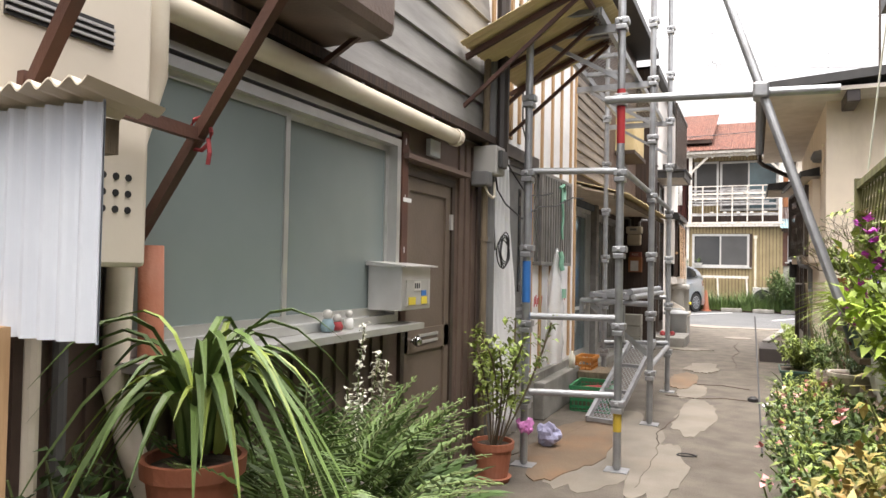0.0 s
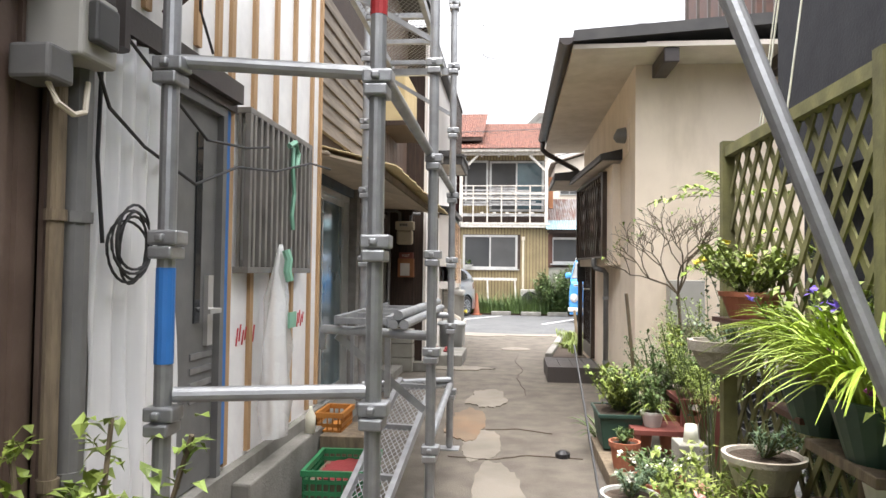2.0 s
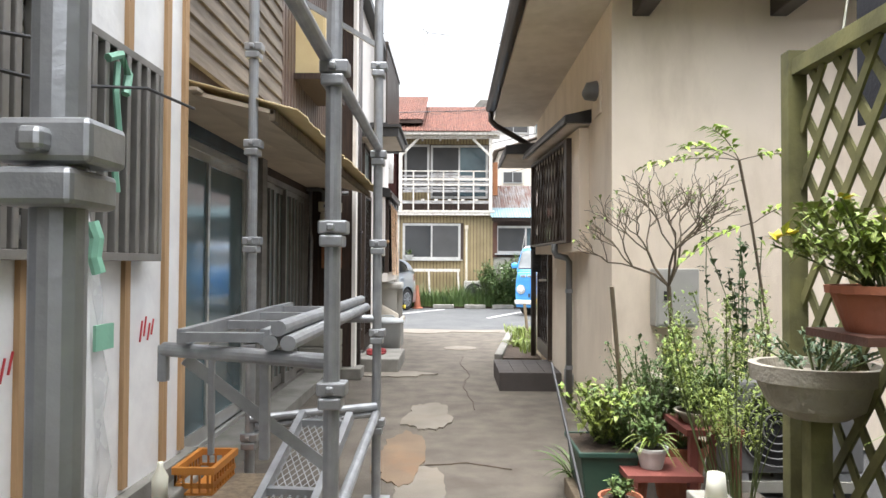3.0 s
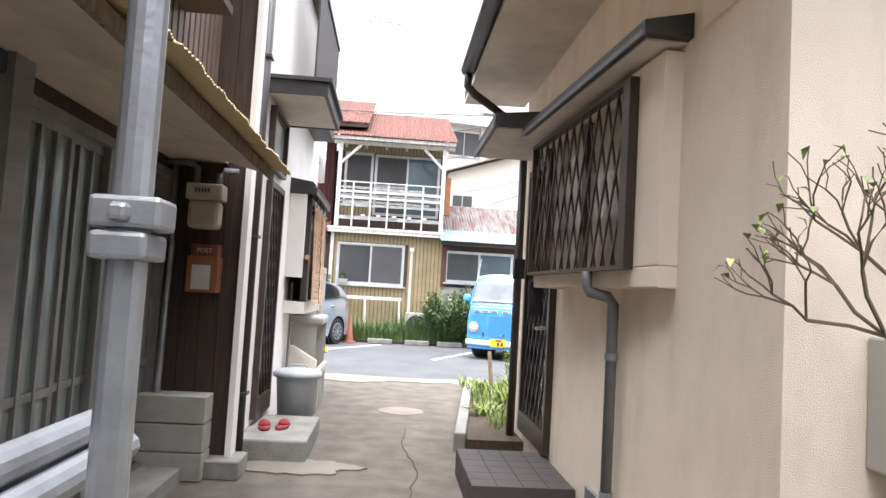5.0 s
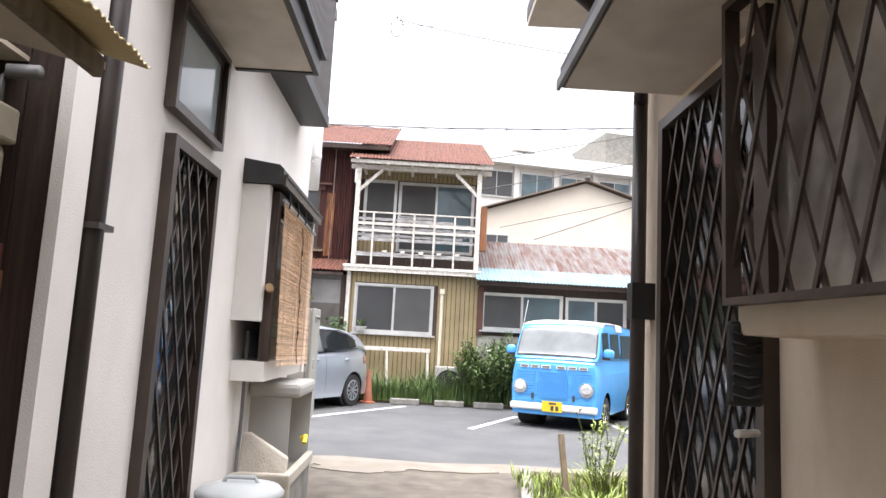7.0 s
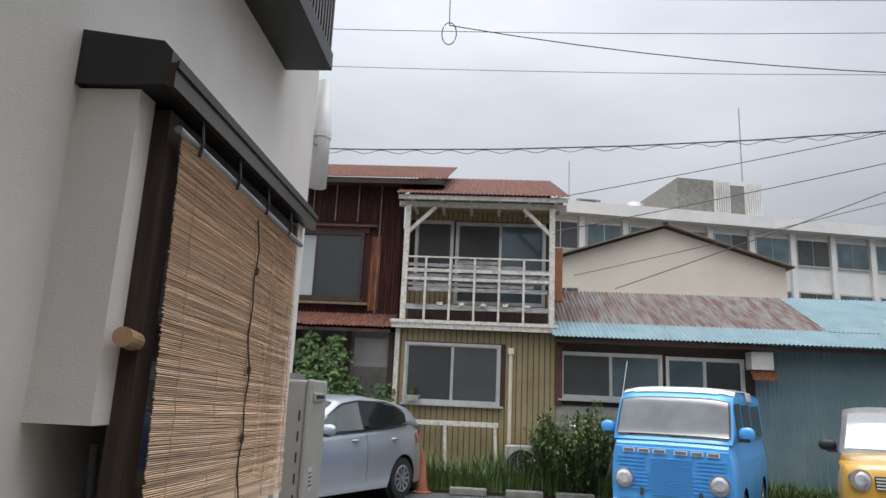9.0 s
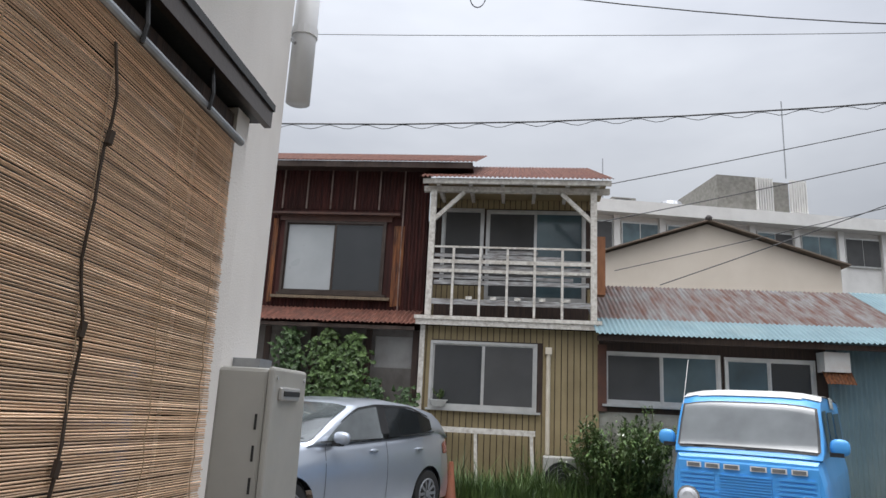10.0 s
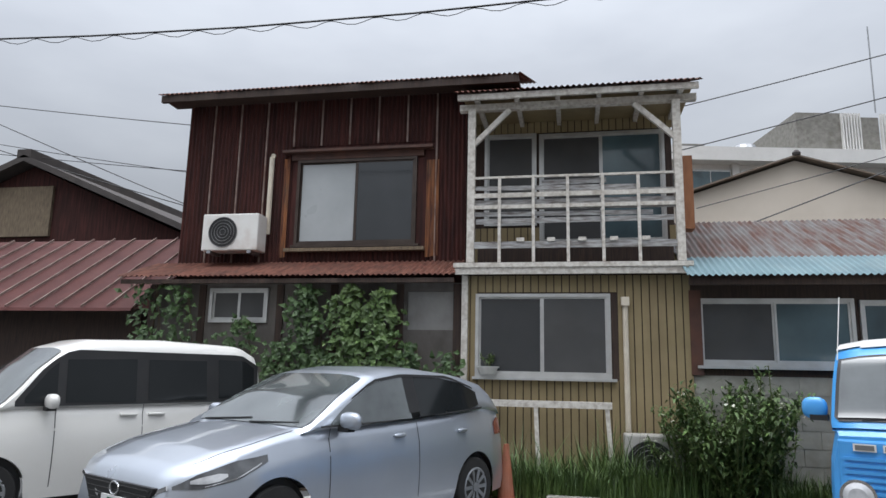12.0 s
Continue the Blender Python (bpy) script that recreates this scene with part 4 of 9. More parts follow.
for bm in lattice(FG, 9.6, 11.1, 1.46, 2.295, 0.0, 0.128, 0.014, 0.009, 2.9):
    part("slat", bm, "alu_brown", gr)
e = thing("window_canopy", "long shallow dark canopy above the barred window", "canopy", (0.8, 10.3, 2.4), 4.0, kind="structure")
part("soffit", boxes((0.74, 1.08, 9.23, 11.08, 2.375, 2.385)), "soffit", e)
bm = bmesh.new()
prism(bm, [(0.71, 9.18, 2.385), (1.08, 9.18, 2.385), (1.08, 9.18, 2.53), (0.71, 9.18, 2.44)], (0, 1.9, 0))
part("roof", bm, "roof_black", e)
part("fascia", boxes((0.70, 0.712, 9.18, 11.08, 2.375, 2.40)), "pvc_grey", e)
e = thing("door_canopy", "small dark canopy with a pale soffit over the lattice door", "canopy", (0.7, 11.7, 2.4), kind="structure")
part("soffit", boxes((0.48, 1.0, 11.08, 12.1, 2.425, 2.435)), "soffit", e)
bm = bmesh.new()
prism(bm, [(0.465, 11.06, 2.435), (1.0, 11.06, 2.435), (1.0, 11.06, 2.58), (0.465, 11.06, 2.525)], (0, 1.06, 0))
part("roof", bm, "roof_black", e)
part("fascia", boxes((0.45, 0.465, 11.06, 12.12, 2.42, 2.465)), "pvc_grey", e)
lattice_door("door_5", FR, 11.3, 12.25, 0.2, 2.35, "brown metal lattice door in a beige wall", "glass_dark", gap=0.14)

# step of dark tiles
e = thing("door_step", "grey-brown tiled step in front of the lattice door", "step", (0.65, 11.0, 0.0))
part("core", boxes((0.37, 0.985, 10.56, 11.5, 0.0, 0.172)), "tile_dark", e)
for i in range(4):
    for j in range(6):
        x, y = 0.372 + i * 0.153, 10.562 + j * 0.1565
        part("tile", boxes((x, x + 0.149, y, y + 0.152, 0.172, 0.18)), "tile_dark", e)
solid("wall_step_left", boxes((-1.22, -0.71, 11.62, 12.6, 0.0, 0.16)), "concrete_grey", "worn grey concrete doorstep below the lattice door", "step", bevel=0.015)

# kerbed bed beyond the beige house
bm = bmesh.new()
prism(bm, [(0.42, 12.2, -0.1), (0.52, 12.2, -0.1), (1.03, 16.0, -0.1), (0.93, 16.0, -0.1)], (0, 0, 0.25))
solid("kerb", bm, "concrete_grey", "rough concrete kerb of a planting bed", "kerb", kind="structure", bevel=0.012)
bm = bmesh.new()
prism(bm, [(0.52, 12.2, -0.1), (2.6, 12.2, -0.1), (2.6, 16.0, -0.1), (1.03, 16.0, -0.1)], (0, 0, 0.2))
solid("bed_soil", bm, "soil", "dark soil of the planting bed", "soil", kind="structure")

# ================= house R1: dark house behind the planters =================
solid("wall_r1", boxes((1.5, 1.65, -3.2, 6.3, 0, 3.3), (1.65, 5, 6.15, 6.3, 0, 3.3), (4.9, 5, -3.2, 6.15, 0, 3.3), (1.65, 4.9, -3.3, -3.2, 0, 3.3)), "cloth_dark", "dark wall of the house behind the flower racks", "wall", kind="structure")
solid("roof_r1", boxes((1.2, 5.1, -3.4, 6.4, 3.3, 3.42)), "roof_black", "dark overhanging eave of the house behind the racks", "roof", kind="structure")
FR1 = Face("x", 1.5, -1)
window("window_5", FR1, 2.4, 4.3, 1.2, 3.0, "pvc_grey", ("glass_dark", "glass_dark"), label="dark window wall behind the plants", sill=0)
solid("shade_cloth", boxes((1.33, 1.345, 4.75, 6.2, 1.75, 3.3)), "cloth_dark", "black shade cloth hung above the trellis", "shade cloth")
# ground behind the start, closing walls
solid("wall_start", boxes((-1.5, 1.6, -3.6, -3.45, 0, 2.2)), "plaster_grey", "plain wall closing the alley behind the walker", "wall", kind="structure")

# ================= old two-storey house across the car park =================
house = thing("old_house", "old two-storey house with rusty siding and olive boards", "house", (-2.5, 24.3, 0))
HY = 24.27
FH = Face("y", HY, -1)
bm = bmesh.new()
FH.wall(bm, -1.8, 1.1, 0.0, 2.72, [(-1.6, 0.14, 1.38, 2.46)], 0.12)
wall = part("wall_lower_right", bm, "wood_dark", house, "olive-brown vertical board wall")
for i in range(29):
    x = -1.78 + i * 0.1
    bm = bmesh.new()
    if -1.66 < x < 0.16:
        FH.box(bm, x + 0.014, x + 0.1, 0, 0.016, 0.02, 1.36)
        part("board", bm, "siding_olive", wall)
        bm = bmesh.new()
        FH.box(bm, x + 0.014, x + 0.1, 0, 0.016, 2.48, 2.7)
    else:
        FH.box(bm, x + 0.014, x + 0.1, 0, 0.016, 0.02, 2.7)
    part("board", bm, "siding_olive", wall)
# upper right: balcony back wall
FU = Face("y", 25.2, -1)
bm = bmesh.new()
FU.wall(bm, -1.8, 1.1, 2.6, 5.6, [(-1.62, -0.84, 3.58, 5.0), (-0.8, 1.0, 3.3, 4.98)], 0.12)
wall = part("wall_upper_right", bm, "wood_dark", house, "olive board wall behind the balcony")
for i in range(29):
    x = -1.78 + i * 0.1
    bm = bmesh.new()
    FU.box(bm, x + 0.014, x + 0.1, 0, 0.014, 2.65, 3.27 if -0.85 < x < 1.0 else 3.55)
    part("board", bm, "siding_olive", wall)
    bm = bmesh.new()
    FU.box(bm, x + 0.014, x + 0.1, 0, 0.014, 5.01, 5.18)
    part("board", bm, "siding_olive", wall)
# upper left wing, rusty siding
FL = Face("y", 24.9, -1)
bm = bmesh.new()
FL.wall(bm, -6.42, -1.85, 2.6, 5.75, [(-4.5, -2.6, 3.27, 4.62)], 0.12)
wall = part("wall_upper_left", bm, "rust_siding", house, "dark red-brown rusted corrugated siding")
for i in range(10):
    x0 = -6.42 + i * 0.457
    if x0 + 0.45 < -4.52 or x0 > -2.6:
        spans = ((2.98, 5.62),)
    else:
        spans = ((2.98, 3.2), (4.85, 5.62))
    for s in spans:
        bm = corr(bmesh.new(), (x0 + 0.45, 24.885, s[0]), (-1, 0, 0), (0, 0, 1), 0.448, s[1] - s[0], pitch=0.064, amp=0.013, per=5)
        part("siding_sheet", bm, "rust_siding", wall)
    if i:
        bm = bmesh.new()
        if -4.7 < x0 < -2.4:
            FL.box(bm, x0 - 0.012, x0 + 0.012, 0.02, 0.042, 4.85, 5.62)
        else:
            FL.box(bm, x0 - 0.012, x0 + 0.012, 0.02, 0.042, 2.98, 5.62)
        part("seam_strip", bm, "seam_pale", wall)
for x in (-4.75, -2.38):
    bm = corr(bmesh.new(), (x + 0.12, 24.862, 3.1), (-1, 0, 0), (0, 0, 1), 0.09 if x < -3 else 0.19, 1.55 if x < -3 else 1.45, pitch=0.05, amp=0.006, per=5, rag=0.05)
    part("rusted_sheet", bm, "rust_bright", wall, "bright orange rusted patch")
# lower left wall
FLL = Face("y", HY + 0.05, -1)
bm = bmesh.new()
FLL.wall(bm, -6.45, -1.8, 0.0, 2.62, [(-5.48, -4.58, 2.06, 2.55), (-2.55, -1.88, 1.98, 2.5)], 0.12)
wall = part("wall_lower_left", bm, "panel_stained", house, "stained grey panel wall under the pent roof")
for x in (-6.4, -5.6, -4.4, -3.6, -2.65, -1.86):
    bm = bmesh.new()
    FLL.box(bm, x - 0.05, x + 0.05, 0, 0.03, 0, 2.6)
    part("post", bm, "wood_dark", wall)
bm = bmesh.new()
FLL.box(bm, -2.55, -1.88, -0.06, -0.04, 1.98, 2.5)
part("shutter_board", bm, "plaster_grey", wall)
part("side_wall", boxes((-6.42, -6.3, 24.9, 29.0, 0, 5.75), (1.0, 1.1, 25.3, 29.0, 2.6, 5.6), (1.0, 1.1, HY + 0.12, 29.0, 0, 2.6), (-6.42, 1.1, 28.9, 29.0, 0, 5.75)), "rust_siding", house)
# pent roof between the storeys on the left
bm = corr(bmesh.new(), (-6.75, 23.92, 2.68), (1, 0, 0), (0, 0.97, 0.34), 4.9, 1.0, pitch=0.076, amp=0.012, rag=0.05)
part("pent_roof", bm, "rust_roof", house, "rusty corrugated pent roof")
part("pent_fascia", boxes((-6.7, -1.85, 23.95, 23.99, 2.58, 2.64)), "wood_dark", house)
# main roofs
bm = corr(bmesh.new(), (-6.75, 24.45, 5.66), (1, 0, 0), (0, 0.927, 0.375), 5.75, 4.6, pitch=0.076, amp=0.012, rag=0.03)
part("roof_left", bm, "rust_roof", house, "rusty red metal roof")
part("roof_left_fascia", boxes((-6.7, -1.05, 24.47, 24.53, 5.54, 5.65), (-6.7, -1.05, 24.53, 24.92, 5.6, 5.64)), "wood_dark", house)
bm = corr(bmesh.new(), (-1.9, 23.95, 5.2), (1, 0, 0), (0, 0.927, 0.375), 3.25, 4.4, pitch=0.076, amp=0.012, rag=0.02)
part("roof_right", bm, "rust_roof", house, "rusty red metal roof over the balcony")
part("roof_right_beam", boxes((-1.85, 1.3, 24.2, 24.3, 5.02, 5.11), (-1.85, 1.3, 24.0, 24.05, 5.1, 5.18)), "wood_whitewash", house, "peeling whitewashed beam")
part("roof_right_board", boxes((-1.8, 1.25, 24.05, 25.2, 5.185, 5.2)), "siding_olive", house)
for x in (-1.6, -1.05, -0.5, 0.05, 0.6, 1.1):
    part("rafter_end", boxes((x - 0.03, x + 0.03, 24.02, 25.2, 5.115, 5.18)), "wood_whitewash", house)
# balcony
bal = thing("balcony", "peeling white wooden balcony with a thin railing", "balcony", (-0.4, 24.2, 2.7))
ORIGIN[bal.name] = ORIGIN[house.name]
bal.parent = house
bal.location = (0, 0, 0)
del bal["category"]
part("deck", boxes((-1.86, 1.13, 24.1, 25.2, 2.8, 2.86)), "wood_dark", bal)
part("deck_edge", boxes((-1.88, 1.15, 24.06, 24.1, 2.79, 2.85), (-1.86, 1.13, 24.08, 24.12, 2.7, 2.79)), "wood_whitewash", bal)
part("post", boxes((-1.72, -1.62, 24.14, 24.24, 2.86, 5.02)), "wood_whitewash", bal)
part("post", boxes((0.98, 1.08, 24.14, 24.24, 2.86, 5.02)), "wood_whitewash", bal)
part("brace", bar(bmesh.new(), (-1.66, 24.19, 4.5), (-1.15, 24.19, 5.0), 0.05, 0.07), "wood_whitewash", bal)
part("brace", bar(bmesh.new(), (1.02, 24.19, 4.5), (0.5, 24.19, 5.0), 0.05, 0.07), "wood_whitewash", bal)
for z, w in ((4.03, 0.03), (3.62, 0.05), (3.78, 0.06), (3.1, 0.09)):
    part("rail", boxes((-1.62, 0.98, 24.15, 24.18, z - w / 2, z + w / 2)), "wood_whitewash" if z != 3.1 else "board_peeled", bal)
# dark strip added behind the lowest rail, in place of the shadow there
part("kick_board", boxes((-1.62, 0.98, 24.5, 24.53, 2.86, 3.12)), "wood_dark", bal)
for k_, (z, lo_, hi_, h_) in enumerate(((3.44, -1.6, 0.96, 0.07), (3.53, -1.62, 0.7, 0.06), (3.6, -1.5, 0.98, 0.05), (3.69, -1.62, 0.98, 0.09), (3.8, -0.75, 0.98, 0.08), (3.88, -1.62, 0.55, 0.06), (3.96, -0.72, 0.12, 0.07))):
    part("slat_board", bar(bmesh.new(), (lo_, 24.195, z + 0.012 * (k_ % 3 - 1)), (hi_, 24.195 + 0.004 * (k_ % 2), z - 0.014 * (k_ % 2)), 0.014, h_), "board_peeled", bal)
for x in (-1.28, -0.83, -0.38, 0.07, 0.52):
    part("baluster", boxes((x - 0.02, x + 0.02, 24.12, 24.15, 2.86, 4.03)), "wood_whitewash", bal)
for x in (-1.0, -0.6, -0.2, 0.2, 0.6):
    part("block", boxes((x - 0.05, x + 0.05, 24.13, 24.18, 3.14, 3.19)), "wood_whitewash", bal)
# windows of the house: built as parts


def house_window(f, a0, a1, z0, z1, panes, fm="alu", label="", name="window", parent=None, sill=True):
    w = 0.045
    bm = bmesh.new()
    for s in ((a0, a1, z0, z0 + w), (a0, a1, z1 - w, z1), (a0, a0 + w, z0 + w, z1 - w), (a1 - w, a1, z0 + w, z1 - w)):
        f.box(bm, s[0], s[1], -0.06, 0.04, s[2], s[3])
    if sill:
        f.box(bm, a0 - 0.03, a1 + 0.06, 0.0, 0.09, z0 - 0.035, z0)
    fr = part(name, bm, fm, parent or house, label)
    n = len(panes)
    for i, pm in enumerate(panes):
        lo, hi = a0 + w + (a1 - a0 - 2 * w) * i / n, a0 + w + (a1 - a0 - 2 * w) * (i + 1) / n
        d = 0.012 if i % 2 else -0.012
        bm = bmesh.new()
        f.box(bm, lo + 0.025, hi - 0.025, d - 0.01, d, z0 + w + 0.03, z1 - w - 0.02)
        part("pane", bm, pm, fr)
        bm = bmesh.new()
        for q in ((lo, lo + 0.025, z0 + w, z1 - w), (hi - 0.025, hi, z0 + w, z1 - w), (lo + 0.025, hi - 0.025, z0 + w, z0 + w + 0.03), (lo + 0.025, hi - 0.025, z1 - w - 0.02, z1 - w)):
            f.box(bm, q[0], q[1], d - 0.015, d + 0.008, q[2], q[3])
        part("sash", bm, fm, fr)
    return fr


house_window(FH, -1.6, 0.14, 1.38, 2.46, ("glass_dark", "screen_grey"), label="aluminium window, one half behind a grey screen")
house_window(FU, -1.62, -0.84, 3.58, 5.0, ("screen_grey",), sill=False)
house_window(FU, -0.8, 1.0, 3.3, 4.98, ("screen_grey", "glass_teal"), sill=False)
house_window(FL, -4.5, -2.6, 3.27, 4.62, ("curtain_white", "glass_dark"), "alu_brown", "brown-framed window with a grey blind in one half")
part("window_hood", boxes((-4.72, -2.35, 24.75, 24.9, 4.72, 4.76), (-4.6, -2.5, 24.85, 24.9, 4.62, 4.72)), "iron_brown", house)
part("window_shelf", boxes((-4.62, -2.45, 24.78, 24.9, 3.17, 3.22)), "wood_weathered", house)
house_window(FLL, -5.48, -4.58, 2.06, 2.55, ("screen_grey", "screen_grey"), sill=False)
# downpipes and rails
part("downpipe", boxes((-1.78, -1.7, HY - 0.09, HY - 0.02, 0.1, 2.7)), "wood_whitewash", house)
bm = tube(bmesh.new(), [(0.32, HY - 0.06, 0.75), (0.32, HY - 0.06, 2.33), (0.32, HY - 0.03, 2.37)], 0.035, 8)
box(bm, 0.27, 0.37, HY - 0.11, HY - 0.01, 2.3, 2.41)
part("cable_duct", bm, "pvc_cream", house)
bm = boxes((-1.85, 0.12, HY - 0.3, HY - 0.22, 1.02, 1.1))
bar(bm, (-0.8, HY - 0.26, 1.05), (-0.76, HY - 0.3, 0.1), 0.05, 0.05)
bar(bm, (0.06, HY - 0.26, 1.05), (0.12, HY - 0.3, 0.1), 0.05, 0.05)
part("timber_rail", bm, "wood_whitewash", house, "peeling timber rail")
part("meter_box", boxes((1.12, 1.26, 24.5, 24.75, 3.35, 4.35)), "mailbox_wood", house)
bm = tube(bmesh.new(), [(-4.92, 24.83, 3.45), (-4.92, 24.83, 4.66), (-4.92, 24.88, 4.72)], 0.04, 8)
part("cable_duct", bm, "pvc_cream", house)


def outdoor_unit(name, at, w, h, d, label, material="enamel_white", turn=0.0):
    e = thing(name, label, "air conditioner", at, turn, local=True)
    part("casing", boxes((-w / 2, w / 2, -d / 2, d / 2, 0.04, h)), material, e, bevel=0.02)
    cx = -w * 0.12
    bm = bmesh.new()
    rod(bm, (cx, -d / 2 - 0.006, h * 0.53), (cx, -d / 2 + 0.02, h * 0.53), h * 0.38, 28)
    part("fan_opening", bm, "black", e)
    for k in range(1, 6):
        bm = bmesh.new()
        r = h * 0.38 * k / 5
        tube(bm, [(cx + r * math.cos(a), -d / 2 - 0.012, h * 0.53 + r * math.sin(a)) for a in [2 * math.pi * i / 24 for i in range(25)]], 0.005, 5)
        part("grille_ring", bm, "pvc_grey", e)
    for s in (-1, 1):
        part("foot", boxes((s * w * 0.36 - 0.03, s * w * 0.36 + 0.03, -d / 2, d / 2, 0, 0.04)), "galv", e)
    return e


outdoor_unit("air_conditioner", (-5.35, 24.62, 3.1), 0.9, 0.6, 0.3, "old cream air conditioner unit with rust on a pent roof")
outdoor_unit("air_conditioner", (0.62, 23.95, 0.03), 0.75, 0.72, 0.28, "grey outdoor air conditioner unit half hidden in weeds", "enamel_grey")

# ================= blue-roofed workshop =================
shed = thing("workshop", "low workshop with a faded blue and rusty corrugated roof", "workshop", (4, 24.3, 0))
bm = bmesh.new()
FS = Face("y", 24.3, -1)
FS.wall(bm, 1.12, 4.6, 1.45, 2.75, [(1.2, 3.0, 1.57, 2.4), (3.06, 4.42, 1.6, 2.38)], 0.1)
part("wall_upper", bm, "wood_dark", shed, "dark weathered timber wall")
bm = bmesh.new()
FS.wall(bm, 1.12, 4.6, 0.0, 1.45, [], 0.1)
base = part("wall_base", bm, "block_grey", shed, "grey concrete block base")
for r in range(7):
    for c in range(9):
        x = 1.13 + c * 0.4 - (0.2 if r % 2 else 0)
        lo, hi = max(1.13, x + 0.004), min(4.59, x + 0.396)
        if hi - lo > 0.05:
            bm = bmesh.new()
            FS.box(bm, lo, hi, 0, 0.012, r * 0.205 + 0.004, r * 0.205 + 0.2)
            part("block", bm, "block_grey", base)
part("corner_post", boxes((1.1, 1.24, 24.24, 24.3, 1.45, 2.5)), "iron_brown", shed)
house_window(FS, 1.2, 3.0, 1.57, 2.4, ("screen_grey", "glass_teal"), parent=shed)
house_window(FS, 3.06, 4.42, 1.6, 2.38, ("glass_teal", "glass_dark"), parent=shed)
part("wall_metal_backing", boxes((4.6, 9.6, 24.3, 24.4, 0, 2.8), (9.5, 9.6, 24.4, 29, 0, 2.8), (1.12, 9.6, 28.9, 29, 0, 2.8)), "blue_corr", shed)
bm = corr(bmesh.new(), (9.6, 24.28, 0.05), (-1, 0, 0), (0, 0, 1), 5.0, 2.7, pitch=0.076, amp=0.01)
part("wall_metal", bm, "blue_corr", shed, "pale teal corrugated metal wall")
bm = corr(bmesh.new(), (1.02, 23.75, 2.62), (1, 0, 0), (0, 0.908, 0.418), 8.8, 0.8, pitch=0.076, amp=0.012)
part("roof_edge", bm, "blue_corr", shed, "faded pale blue roof sheets")
bm = corr(bmesh.new(), (1.02, 24.44, 2.93), (1, 0, 0), (0, 0.908, 0.418), 5.0, 2.2, pitch=0.076, amp=0.013)
part("roof_rusty", bm, "blue_corr_rust", shed, "streaked rusty roof sheets")
bm = corr(bmesh.new(), (6.0, 24.44, 2.94), (1, 0, 0), (0, 0.908, 0.418), 3.8, 2.2, pitch=0.076, amp=0.013)
part("roof_blue", bm, "blue_corr", shed)
part("fascia", boxes((1.05, 9.7, 23.85, 23.89, 2.52, 2.6)), "wood_dark", shed)
bm = boxes((4.45, 4.82, 24.0, 24.28, 2.2, 2.5))
part("vent_hood", bm, "enamel_white", shed, "white vent hood")
bm = corr(bmesh.new(), (4.86, 23.93, 2.02), (-1, 0, 0), (0, 0.6, 0.8), 0.42, 0.25, pitch=0.05, amp=0.008)
part("hood_flap", bm, "rust_bright", shed, "orange rusty corrugated flap")

# ================= cream gable house and school behind =================
gable = thing("gable_house", "cream rendered gable house behind the workshop", "house", (6.7, 38, 0))
bm = bmesh.new()
prism(bm, [(2.2, 38, 0), (11.2, 38, 0), (11.2, 38, 6.9), (6.68, 38, 8.35), (2.2, 38, 6.9)], (0, 9, 0))
part("wall", bm, "cream_wall", gable)
for s in (-1, 1):
    bm = bmesh.new()
    prism(bm, [(6.68, 37.7, 8.42), (6.68 + s * 4.75, 37.7, 6.88), (6.68 + s * 4.75, 37.7, 6.93), (6.68, 37.7, 8.47)], (0, 9.5, 0))
    part("roof", bm, "tile_tan", gable, "thin weathered tiled roof slope")
part("ridge_cap", lathe(bmesh.new(), [(0.12, 0), (0.13, 0.08), (0.06, 0.16)], (6.68, 37.75, 8.45), 12), "tile_dark", gable)
for x, z in ((2.9, 5.6), (7.2, 5.0), (5.2, 2.5)):
    fr = part("window", boxes((x - 0.5, x + 0.5, 37.93, 38.0, z - 0.3, z + 0.3)), "alu", gable)
    part("pane", boxes((x - 0.45, x - 0.02, 37.915, 37.93, z - 0.25, z + 0.25)), "screen_grey", fr)
    part("pane", boxes((x + 0.02, x + 0.45, 37.915, 37.93, z - 0.25, z + 0.25)), "screen_grey", fr)
school = thing("school_building", "long grey concrete school block with rows of windows and roof plant", "building", (4.2, 50, 0), 11)
part("wall", boxes((2.0, 40, 50, 60, 0, 12.1)), "school_wall", school)
part("roof", boxes((1.5, 40.5, 49.2, 60.5, 12.1, 12.8)), "school_wall", school, "projecting concrete roof edge")
for fl in range(3):
    z = 3.9 + fl * 3.2
    for k in range(14):
        x = 2.9 + k * 2.6
        fr = part("window", boxes((x, x + 2.1, 49.9, 50.0, z - 0.2, z + 1.5)), "alu", school)
        part("pane", boxes((x + 0.06, x + 1.02, 49.87, 49.9, z - 0.1, z + 1.4)), "glass_teal" if k % 3 else "screen_grey", fr)
        part("pane", boxes((x + 1.08, x + 2.04, 49.87, 49.9, z - 0.1, z + 1.4)), "glass_teal" if k % 2 else "screen_grey", fr)
        if fl == 0:
            part("column", boxes((x + 2.12, x + 2.45, 49.75, 50.0, 0, 12.1)), "school_wall", school)
for sp in ((11.4, 14.2, 50.5, 56, 12.8, 15.2), (14.7, 15.7, 50.5, 55, 12.8, 15.0), (5.2, 6.6, 50.6, 54, 12.8, 13.4)):
    part("roof_house", boxes(sp), "concrete_grey", school, "concrete roof plant room")
part("roof_vent", boxes((5.4, 6.3, 50.55, 50.6, 12.95, 13.3)), "black", school)
